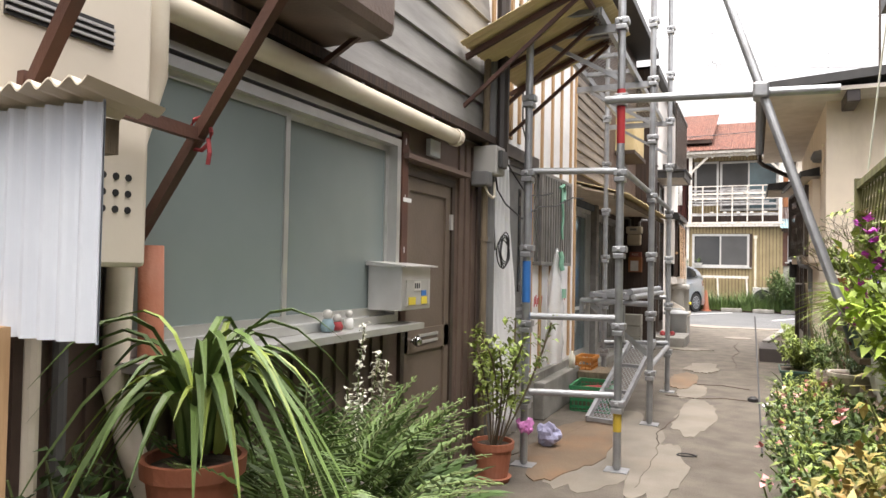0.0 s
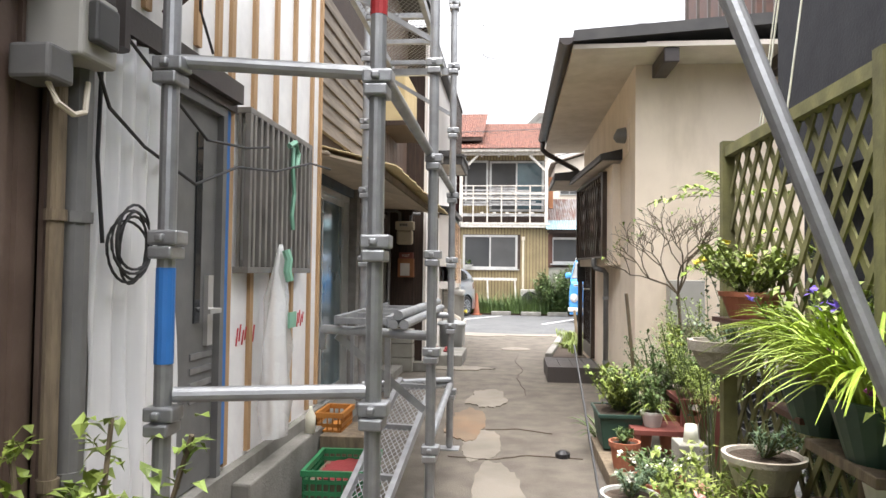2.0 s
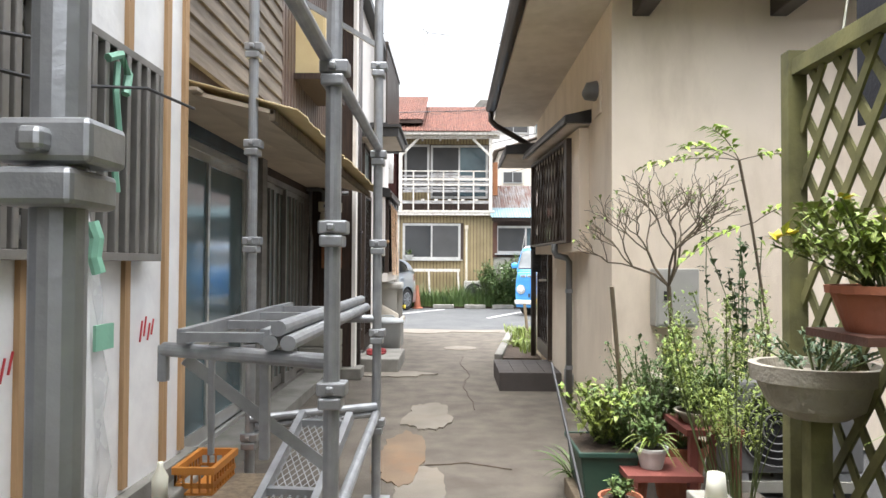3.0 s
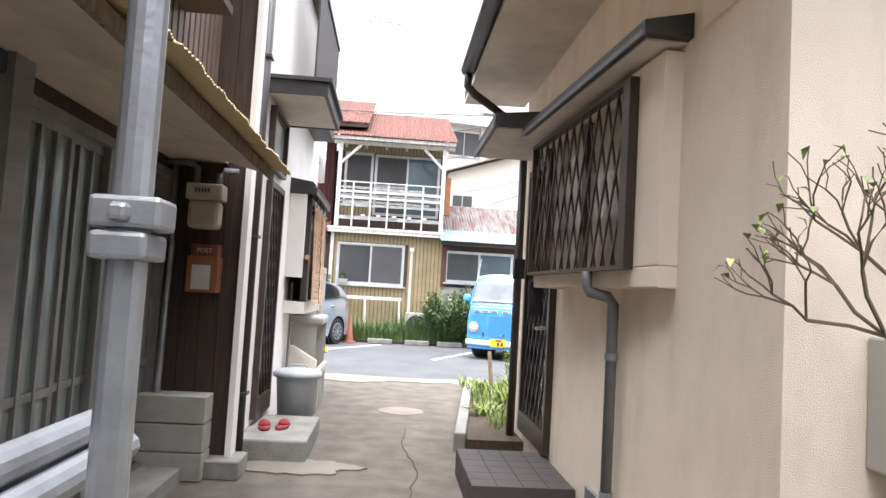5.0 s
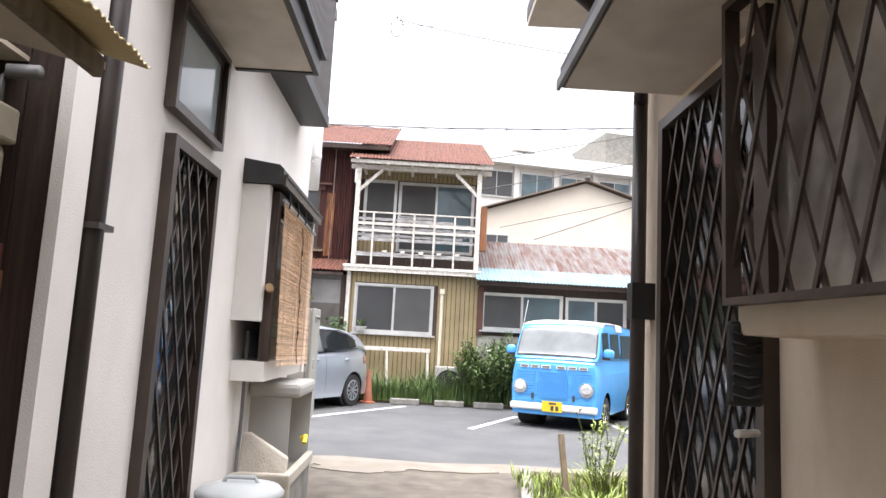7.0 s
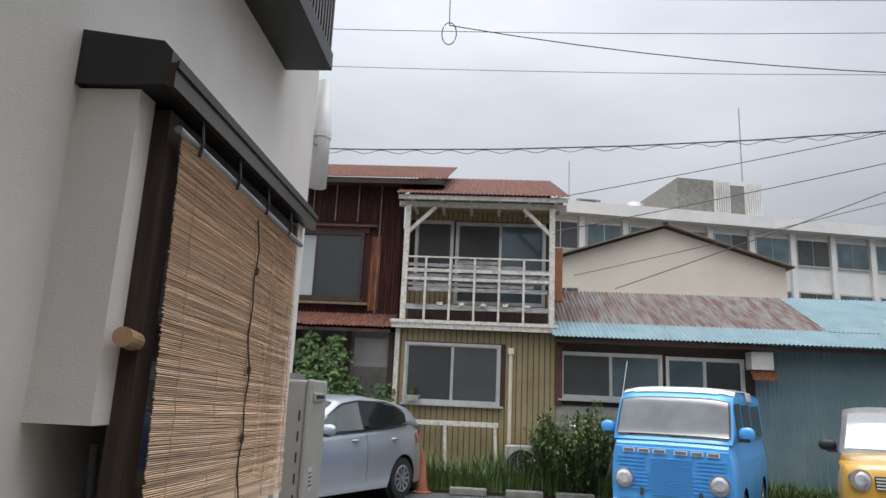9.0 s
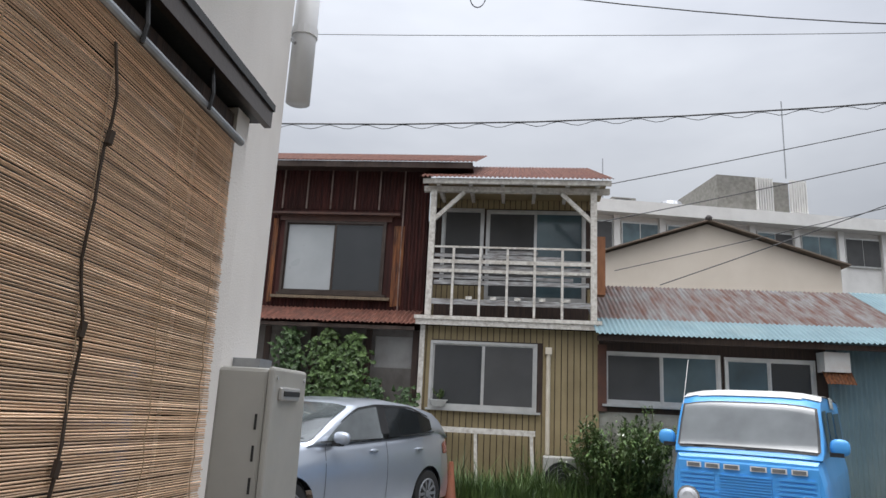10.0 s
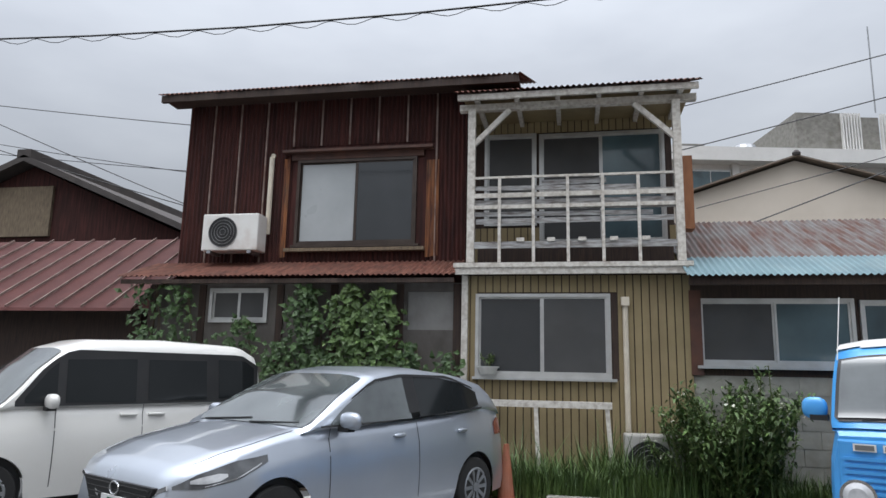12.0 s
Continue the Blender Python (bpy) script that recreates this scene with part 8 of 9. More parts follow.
# supports for the hung and raised bowls
solid("pot_stand", lathe(bmesh.new(), [(0.1, 0), (0.05, 0.06), (0.04, 0.4), (0.1, 0.48)], (0.88, 5.15, 0), 14), "wood_weathered", "dark wooden pot stand", "pot stand")
for z_, y_ in ((0.83, 4.76), (1.08, 5.4)):
    solid("pot_bracket", boxes((0.8, 1.02, y_ - 0.13, y_ + 0.13, z_, z_ + 0.02)), "iron_brown", "iron shelf bracket on the trellis", "bracket", group="brackets on the trellis")
e = thing("window_box", "large pale stone hanging planter with dry foliage", "planter", (0.82, 5.15, 0.55))
bm = bmesh.new()
lathe(bm, [(0.08, 0.0), (0.13, 0.03), (0.165, 0.1), (0.18, 0.105), (0.185, 0.15), (0.16, 0.15), (0.15, 0.12), (0.01, 0.11)], (0.93, 5.72, 0.83), 28, 1.0, 0.85)
part("bowl", bm, "pot_stone", e)
shrub("bowl_plant", (0.93, 5.72, 0.93), 0.16, 0.18, 22, 420, 0.03, 0.01, "leaf_blue", "", parent=e)
solid("bowl_post", boxes((0.9, 0.96, 5.7, 5.75, 0.0, 0.83)), "trellis_green", "timber post under the stone bowl", "post")
blades("spider_plant", (0.87, 7.12, 0.38), 26, 0.22, 0.012, "leaf_light", "bright spider plant spilling from its bowl", arch=1.2)
blades("grass_plant", (0.62, 7.6, 0.0), 60, 0.5, 0.016, "leaf_mid", "upright clump of grassy green leaves at the wall", arch=0.6)
blades("grass_plant", (0.88, 4.35, 0.92), 260, 0.56, 0.013, "leaf_lime", "bright yellow-green grass plant on the bench", arch=0.75, spread=0.1)
blades("grass_plant", (0.93, 4.68, 0.95), 240, 0.56, 0.012, "leaf_lime", "bright yellow-green grass plant by the trellis", arch=0.8, spread=0.1)
shrub("bougainvillea", (0.95, 3.4, 0.6), 0.85, 0.4, 36, 2200, 0.058, 0.036, "leaf_light", "magenta bougainvillea over light green leaves", "shrub", flowers="flower_purple", flower_n=110, flower_r=0.032)
shrub("nandina_bush", (0.7, 2.7, 0.0), 0.62, 0.3, 50, 3200, 0.05, 0.022, "leaf_light", "dense green bush of small leaves by the path", "shrub", low=0.1)
shrub("nandina_bush", (0.62, 2.15, 0.0), 0.66, 0.28, 44, 2000, 0.06, 0.028, "leaf_red", "bronze and green low bush by the path", "shrub", flowers="flower_pink", flower_n=5, low=0.1)
shrub("hydrangea", (0.95, 3.1, 0.6), 0.66, 0.42, 40, 1700, 0.08, 0.046, "leaf_lime", "bright large-leaved hydrangea on the bench", "shrub", low=0.2)
shrub("nandina_bush", (0.9, 2.75, 0.0), 0.75, 0.3, 40, 2600, 0.045, 0.02, "leaf_light", "bright green bush below the bench", "shrub", flowers="flower_white", flower_n=10, flower_r=0.02)
shrub("nandina_bush", (0.98, 2.5, 0.0), 1.15, 0.36, 44, 2400, 0.065, 0.028, "leaf_light", "bright green leafy nandina bush", "shrub")
shrub("nandina_bush", (0.86, 2.35, 0.0), 0.9, 0.36, 44, 2400, 0.06, 0.026, "leaf_red", "bronze tinted nandina bush", "shrub")
shrub("rose_bush", (0.7, 3.4, 0.0), 0.75, 0.34, 40, 2400, 0.045, 0.03, "leaf_mid", "rose bush with salmon pink blooms", "shrub", flowers="flower_pink", flower_n=16, flower_r=0.032)
shrub("leafy_bush", (1.12, 3.9, 0.3), 1.0, 0.4, 40, 2600, 0.055, 0.026, "leaf_light", "tall leafy bush behind the bench", "shrub")
shrub("leafy_bush", (1.2, 5.2, 0.2), 1.05, 0.34, 30, 2000, 0.04, 0.015, "leaf_mid", "green climber behind the trellis", "shrub")
shrub("leafy_bush", (1.18, 6.85, 0.0), 1.1, 0.42, 26, 3600, 0.03, 0.012, "leaf_light", "light green feathery bush before the end wall", "shrub", low=0.66)
shrub("leafy_bush", (1.05, 7.7, 0.2), 0.62, 0.34, 36, 2600, 0.034, 0.013, "leaf_mid", "soft green bush by the end wall", "shrub")
shrub("camellia", (1.52, 7.8, 0.0), 1.5, 0.2, 12, 420, 0.06, 0.035, "leaf_dark", "dark glossy shrub beside the utility box", "shrub")
e = thing("frond_shrub", "slender shrub with bright feathery fronds against the wall", "shrub", (1.72, 7.7, 0))
bm = tube(bmesh.new(), [(1.72, 7.7, 0.0), (1.7, 7.7, 0.9), (1.6, 7.68, 1.5), (1.52, 7.65, 1.85)], 0.008, 6)
lv = bmesh.new()
for k, (dx, dy, dz, l_) in enumerate(((-1, -0.2, 0.12, 0.55), (-0.9, -0.5, 0.35, 0.45), (0.8, -0.3, 0.25, 0.4), (-0.5, -0.3, 0.7, 0.35), (0.4, -0.6, 0.5, 0.35), (-0.8, 0.1, -0.2, 0.4))):
    b_ = Vector((1.52, 7.65, 1.85)) if k < 4 else Vector((1.62, 7.68, 1.5))
    d_ = Vector((dx, dy, dz)).normalized()
    pts = [b_ + d_ * l_ * t - Vector((0, 0, 0.12 * t * t)) for t in [i / 8 for i in range(9)]]
    tube(bm, pts, 0.003, 5)
    sd = d_.cross(Vector((0, 0, 1))).normalized()
    for i in range(2, 9):
        for q in (-1, 1, -1, 1):
            leaf(lv, pts[i] + rdir() * 0.015, sd * q + d_ * 0.5 + Vector((0, 0, rng.uniform(-0.3, 0.3))), Vector((0, 0, 1)), 0.1 * rng.uniform(0.6, 1.1), 0.028)
part("stem", bm, "stem", e)["kind"] = "stuff"
part("leaves", lv, "leaf_lime", e)["kind"] = "stuff"


def bare_tree(name, at, h, label):
    e = thing(name, label, "shrub", at)
    bm = bmesh.new()
    lb = bmesh.new()

    def grow(p, d, l, r, depth):
        q = p + d * l
        k = p.lerp(q, 0.5) + Vector((rng.uniform(-1, 1), rng.uniform(-1, 1), rng.uniform(-0.5, 0.8))) * l * 0.12
        tube(bm, [p, k, q], r, 5)
        if depth == 0:
            if rng.random() < 0.4:
                leaf(lb, q, rdir(0.2), Vector((0, 0, 1)), 0.04, 0.022)
            return
        for _ in range(3 if depth > 1 else 2):
            nd = (d + Vector((rng.uniform(-1, 1), rng.uniform(-1, 1), rng.uniform(-0.35, 0.6))) * 0.85).normalized()
            grow(q, nd, l * rng.uniform(0.6, 0.85), r * 0.68, depth - 1)

    for _ in range(5):
        grow(Vector(at) + Vector((0, 0, 0.6)), Vector((rng.uniform(-1.1, 0.7), rng.uniform(-0.4, 0.3), 0.5)).normalized(), h * 0.36, 0.008, 4)
    tube(bm, [Vector(at), Vector(at) + Vector((0.02, 0, 0.3)), Vector(at) + Vector((0, 0, 0.6))], 0.014, 6)
    part("branch", bm, "stem", e)["kind"] = "stuff"
    part("leaves", lb, "leaf_light", e)["kind"] = "stuff"
    return e


bare_tree("bare_shrub", (1.28, 8.15, 0.52), 0.72, "bare twiggy shrub with a few buds against the wall")
solid("shrub_pot", lathe(bmesh.new(), [(0.11, 0), (0.15, 0.5), (0.16, 0.55), (0.13, 0.55), (0.01, 0.5)], (1.28, 8.15, 0.0), 18), "pot_stone", "tall stone pot of the bare shrub", "plant pot")
outdoor_unit("air_conditioner", (1.8, 7.75, 0.06), 0.78, 0.55, 0.28, "dark grey outdoor air conditioner unit behind the trellis", "pvc_grey", 0)
solid("unit_base", boxes((1.42, 2.18, 7.6, 7.9, 0, 0.06)), "block_grey", "concrete block under the outdoor unit", "block")
solid("garden_cane", rod(bmesh.new(), (0.89, 7.62, 0.0), (0.748, 7.42, 1.14), 0.013, 8), "wood_weathered", "dark wooden cane leaning by the wall", "cane")
solid("garden_cane", rod(bmesh.new(), (0.36, 5.3, 0.0), (0.31, 6.6, 0.85), 0.006, 6), "black", "thin black rod standing by the pots", "cane")
solid("trowel_cap", lathe(bmesh.new(), [(0.05, 0), (0.05, 0.03), (0.02, 0.05)], (0.3, 7.3, 0), 12), "black", "small black cap on the floor", "cap")
bm = tube(bmesh.new(), [(-0.1 + 0.06 * math.cos(t), 4.95 + 0.035 * math.sin(t * 1.1), 0.009) for t in [i * 0.4 for i in range(17)]], 0.005, 5)
solid("wire_loop", bm, "black", "small loop of black wire on the floor", "wire")
# bed beyond the beige house
blades("bed_grass", (0.85, 13.4, 0.1), 60, 0.24, 0.02, "leaf_light", "broad green weeds in the kerbed bed", arch=0.8, spread=0.16)
blades("bed_grass", (1.25, 14.3, 0.1), 80, 0.36, 0.016, "leaf_light", "tall green weeds in the kerbed bed", arch=0.6, spread=0.2)
blades("bed_grass", (1.55, 15.1, 0.1), 90, 0.5, 0.014, "leaf_light", "tall grass at the end of the bed", arch=0.5, spread=0.25)
grass("bed_weeds", 0.8, 1.6, 12.6, 15.7, 0.1, 1300, 0.16, "small weeds covering the bed", "leaf_light")
shrub("bed_weed", (1.42, 14.9, 0.1), 0.75, 0.24, 16, 360, 0.06, 0.02, "leaf_light", "leggy weeds with pale flowers in the bed", "weed", flowers="flower_white", flower_n=8, flower_r=0.015)
solid("stake", bar(bmesh.new(), (1.1, 14.6, 0.05), (1.06, 14.75, 0.62), 0.045, 0.045), "wood_weathered", "short weathered timber stake in the bed", "stake", bevel=0.006)
# verge in front of the old house
grass("verge_grass", -1.6, 1.4, 23.45, 24.15, 0.02, 3600, 0.5, "long weedy grass along the old house", "leaf_mid")
grass("verge_grass", 1.2, 7.2, 23.5, 24.2, 0.02, 4200, 0.42, "long grass in front of the workshop", "leaf_mid")
grass("verge_grass", -1.5, 1.2, 23.4, 24.0, 0.02, 500, 0.75, "tall seed-headed grass blades", "leaf_mid")
shrub("flowering_bush", (1.4, 23.6, 0.0), 1.25, 0.8, 70, 7500, 0.1, 0.04, "leaf_mid", "large green bush with white flowers", "bush", flowers="flower_white", flower_n=40, flower_r=0.035, r=0.008, low=0.1)
shrub("flowering_bush", (0.95, 23.7, 0.0), 0.95, 0.5, 36, 2200, 0.07, 0.024, "leaf_mid", "green bush with white flowers and seed heads", "bush", flowers="flower_white", flower_n=24, flower_r=0.03, r=0.006, low=0.1)
shrub("flowering_bush", (1.85, 23.8, 0.0), 1.5, 0.34, 20, 1300, 0.085, 0.032, "leaf_mid", "tall leafy flowering stems", "bush", flowers="flower_white", flower_n=10, flower_r=0.03, r=0.006, low=0.2)
shrub("weed_clump", (3.4, 23.8, 0.0), 0.9, 0.35, 22, 900, 0.07, 0.026, "leaf_mid", "green weed clump beside the van", "weed")
# climbers on the lower left wall
ivy_n = 0
for x, z0, z1, n in ((-6.35, 1.2, 2.6, 140), (-5.85, 1.7, 2.6, 120), (-4.9, 1.7, 2.1, 60), (-3.9, 0.9, 2.55, 460), (-3.3, 0.9, 2.55, 560), (-2.85, 0.8, 2.5, 520), (-2.45, 0.7, 1.8, 200), (-3.6, 0.6, 1.6, 460), (-1.95, 0.8, 1.7, 90), (-4.3, 0.7, 1.8, 240)):
    e = thing("climbing_vine", "green climbing vine on the stained wall", "vine", (x, 24.2, 0), group="vines on the old house")
    bm = bmesh.new()
    for k in range(3):
        tube(bm, [(x + 0.06 * k + 0.06 * math.sin(j * 0.9 + k), 24.24, 0.02 + (z1 - 0.02) * j / 10) for j in range(11)], 0.006, 5)
    part("stem", bm, "stem", e)["kind"] = "stuff"
    bm = bmesh.new()
    for i in range(n):
        z = rng.uniform(z0, z1)
        w = 0.32 * (1 - 0.6 * (z - z0) / (z1 - z0 + 0.01)) + 0.08 * noise.noise((z * 3, x, 1))
        leaf(bm, Vector((x + rng.gauss(0, 0.72) * w, 24.2 - rng.random() * 0.2, z)), Vector((rng.uniform(-1, 1), -0.5, rng.uniform(-1, 0.4))), Vector((0, -1, 0.3)), 0.11 * rng.uniform(0.5, 1.4), 0.075)
    part("leaves", bm, "leaf_mid" if n > 500 else "leaf_dark", e)["kind"] = "stuff"
shrub("climber", (9.0, 24.0, 1.2), 1.6, 0.4, 20, 700, 0.09, 0.06, "leaf_dark", "dark climber on the teal wall", "vine")
e = pot("potted_plant", (-1.42, 24.12, 1.41), 0.09, 0.1, "pot_white", "white planter on the window sill of the old house", sx=1.6)
shrub("potted_plant", (-1.42, 24.12, 1.5), 0.16, 0.16, 8, 90, 0.05, 0.03, "leaf_mid", "", parent=e)
bm = lathe(bmesh.new(), [(0.16, 0), (0.16, 0.03), (0.1, 0.04), (0.035, 0.62), (0.03, 0.66)], (-1.1, 23.35, -0.03), 16)
solid("traffic_cone", bm, "terracotta", "faded orange traffic cone by the verge", "traffic cone", smooth=False)

# ================= vehicles =================
def curve_at(pts, u):
    """Smooth value along (u, value) points."""
    if u <= pts[0][0]:
        return pts[0][1]
    for (a, p), (b, q) in zip(pts, pts[1:]):
        if u <= b:
            t = (u - a) / (b - a)
            return p + (q - p) * t
    return pts[-1][1]


class Shape:
    """A car's surface: u runs back from the nose, heights and half widths are curves over u."""

    def __init__(self, L, half, belt, roof, sill, wheels, r_arch, tumble, crown=0.03):
        self.L, self.half, self.belt, self.roof, self.sill, self.wheels, self.r, self.tumble, self.crown = L, half, belt, roof, sill, wheels, r_arch, tumble, crown

    def bottom(self, u):
        z = self.sill
        for w in self.wheels:
            if abs(u - w) < self.r:
                z = max(z, 0.29 + math.sqrt(self.r ** 2 - (u - w) ** 2))
        return z

    def side(self, u, z, s, off=0.0):
        b = curve_at(self.belt, u)
        h = curve_at(self.half, u)
        if z <= b:
            t = (z - self.sill) / max(0.05, b - self.sill)
            y = h * (0.955 + 0.045 * math.sin(math.pi * min(1, max(0, t * 0.9 + 0.1))) - 0.035 * max(0, t - 0.75) / 0.25)
        else:
            y = h * 0.965 - self.tumble * (z - b)
        return Vector((-u, s * (y + off), z))

    def lower(self, n=90):
        bm = bmesh.new()
        rings = []
        for i in range(n + 1):
            u = self.L * i / n
            zb, zt = self.bottom(u), curve_at(self.belt, u)
            ring = []
            for s, order in ((1, range(8)), (-1, range(7, -1, -1))):
                for k in order:
                    z = zb + (zt - zb) * (k / 7) ** 0.85
                    ring.append(self.side(u, z, s))
                if s == 1:
                    e = self.side(u, zt, 1)
                    for j in range(1, 6):
                        y = e.y * (1 - j / 3)
                        ring.append(Vector((-u, y, zt + self.crown * (1 - (y / e.y) ** 2))))
            rings.append([bm.verts.new(v) for v in ring])
        for a, b in zip(rings, rings[1:]):
            for k in range(len(a) - 1):
                bm.faces.new((a[k], a[k + 1], b[k + 1], b[k]))
        bm.faces.new(rings[0])
        bm.faces.new(rings[-1][::-1])
        return bm

    def cabin(self, u0, u1, n=50):
        bm = bmesh.new()
        rings = []
        for i in range(n + 1):
            u = u0 + (u1 - u0) * i / n
            zb = curve_at(self.belt, u) - 0.01
            zt = max(zb + 0.012, curve_at(self.roof, u))
            ring = []
            for s, order in ((1, range(6)), (-1, range(5, -1, -1))):
                for k in order:
                    z = zb + (zt - 0.05 * min(1, (zt - zb) * 4) - zb) * k / 5
                    ring.append(self.side(u, max(z, zb), s))
                if s == 1:
                    e = ring[-1]
                    for j in range(1, 8):
                        y = e.y * (1 - j / 4)
                        ring.append(Vector((-u, y, zt - (zt - e.z) * (abs(y / e.y)) ** 4)))
            rings.append([bm.verts.new(v) for v in ring])
        for a, b in zip(rings, rings[1:]):
            for k in range(len(a) - 1):
                bm.faces.new((a[k], a[k + 1], b[k + 1], b[k]))
        return bm

    def side_patch(self, outline, s, off=0.006, n=14, m=6):
        """Glass on the flank: outline gives (u, low z, high z) columns."""
        bm = bmesh.new()
        cols = []
        us = [outline[0][0] + (outline[-1][0] - outline[0][0]) * i / n for i in range(n + 1)]
        lo, hi = [(a, b) for a, b, c in outline], [(a, c) for a, b, c in outline]
        for u in us:
            z0, z1 = curve_at(lo, u), curve_at(hi, u)
            cols.append([bm.verts.new(self.side(u, z0 + (z1 - z0) * k / m, s, off)) for k in range(m + 1)])
        for a, b in zip(cols, cols[1:]):
            for k in range(m):
                bm.faces.new((a[k], a[k + 1], b[k + 1], b[k]))
        return bm

    def screen(self, u0, u1, inset, off=0.008, n=10, z_off=0.0):
        """Glass on the sloping front or back of the cabin."""
        bm = bmesh.new()
        rows = []
        for i in range(n + 1):
            u = u0 + (u1 - u0) * i / n
            zt = curve_at(self.roof, u)
            zb = curve_at(self.belt, u) - 0.01
            w = self.side(u, max(zb, zt - 0.05), 1).y - inset
            e = w + inset
            rows.append([bm.verts.new((-u + (off if u1 > u0 else -off), w * (1 - 2 * j / 10), zt - (0.05 * min(1, (zt - zb) * 4)) * abs(w * (1 - 2 * j / 10) / e) ** 4 + off * 0.7)) for j in range(11)])
        for a, b in zip(rows, rows[1:]):
            for k in range(10):
                bm.faces.new((a[k], a[k + 1], b[k + 1], b[k]))
        return bm


def wheel(parent, u, y, r, s, rim_mat="galv_light"):
    w = 0.17
    bm = bmesh.new()
    prof = [(r * 0.62, -w / 2), (r * 0.95, -w / 2), (r, -w / 2 + 0.025), (r, w / 2 - 0.025), (r * 0.95, w / 2), (r * 0.62, w / 2)]
    lathe(bm, prof, (0, 0, 0), 30)
    turn = Matrix.Rotation(radians(90), 4, "X")
    for v in bm.verts:
        v.co = turn @ v.co + Vector((-u, y, r))
    wh = part("wheel", bm, "rubber", parent)
    bm = bmesh.new()
    rod(bm, (-u, y + s * 0.03, r), (-u, y + s * 0.05, r), r * 0.64, 26)
    part("rim_well", bm, "black", wh)
    bm = bmesh.new()
    for k in range(10):
        a = 2 * math.pi * k / 10
        bar(bm, (-u + 0.05 * math.cos(a), y + s * 0.075, r + 0.05 * math.sin(a)), (-u + r * 0.6 * math.cos(a), y + s * 0.085, r + r * 0.6 * math.sin(a)), 0.02, 0.035)
    tube(bm, [(-u + r * 0.62 * math.cos(a), y + s * 0.08, r + r * 0.62 * math.sin(a)) for a in [2 * math.pi * i / 28 for i in range(29)]], 0.014, 6)
    rod(bm, (-u, y + s * 0.06, r), (-u, y + s * 0.092, r), 0.045, 14)
    part("rim", bm, rim_mat, wh)
    return wh


def arch_lining(parent, sh, w):
    for s in (1, -1):
        bm = bmesh.new()
        rod(bm, (-w, s * 0.35, 0.3), (-w, s * (curve_at(sh.half, w) * 0.9), 0.3), sh.r * 0.97, 26)
        part("wheel_arch", bm, "black", parent)


def mirror(parent, u, y, z, s, mat_, size=(0.09, 0.11, 0.13)):
    bm = bmesh.new()
    bmesh.ops.create_uvsphere(bm, u_segments=14, v_segments=8, radius=1)
    for v in bm.verts:
        k = 0.75
        v.co = Vector((math.copysign(abs(v.co.x) ** k, v.co.x) * size[0] * 0.6 - u, y + s * size[1] + math.copysign(abs(v.co.y) ** k, v.co.y) * size[1], z + math.copysign(abs(v.co.z) ** k, v.co.z) * size[2] * 0.55))
    m_ = part("mirror", bm, mat_, parent, smooth=True)
    part("mirror_arm", boxes((-u - 0.04, -u + 0.04, min(y, y + s * 0.12), max(y, y + s * 0.12), z - 0.09, z - 0.05)), "black", m_)


def wiper(parent, a, b):
    part("wiper", bar(bmesh.new(), a, b, 0.012, 0.014), "black", parent)


# --- silver hatchback ---
HATCH = Shape(4.06, [(0, 0.60), (0.08, 0.68), (0.25, 0.77), (0.6, 0.835), (1.2, 0.845), (3.2, 0.845), (3.7, 0.81), (4.06, 0.70)],
              [(0, 0.52), (0.03, 0.66), (0.12, 0.74), (0.4, 0.83), (0.8, 0.91), (1.15, 0.97), (2.0, 1.0), (3.0, 1.05), (3.6, 1.08), (3.95, 1.04), (4.03, 0.9), (4.06, 0.6)],
              [(1.0, 0.94), (1.1, 0.99), (1.5, 1.25), (1.9, 1.44), (2.2, 1.49), (2.6, 1.5), (3.2, 1.45), (3.55, 1.38), (3.75, 1.25), (3.97, 1.03)], 0.2, (0.8, 3.37), 0.36, 0.36)
car = thing("hatchback_car", "silver hatchback parked at an angle in the car park", "car", (-3.6, 19.95, -0.03), 243, local=True)
part("body", HATCH.lower(120), "paint_silver", car, smooth=True)
cab = part("cabin", HATCH.cabin(1.02, 3.97), "paint_silver", car, smooth=True)
part("windscreen", HATCH.screen(1.1, 1.84, 0.07), "car_glass_sheen", car, smooth=True)
part("rear_window", HATCH.screen(3.92, 3.62, 0.1), "car_glass", car, smooth=True)
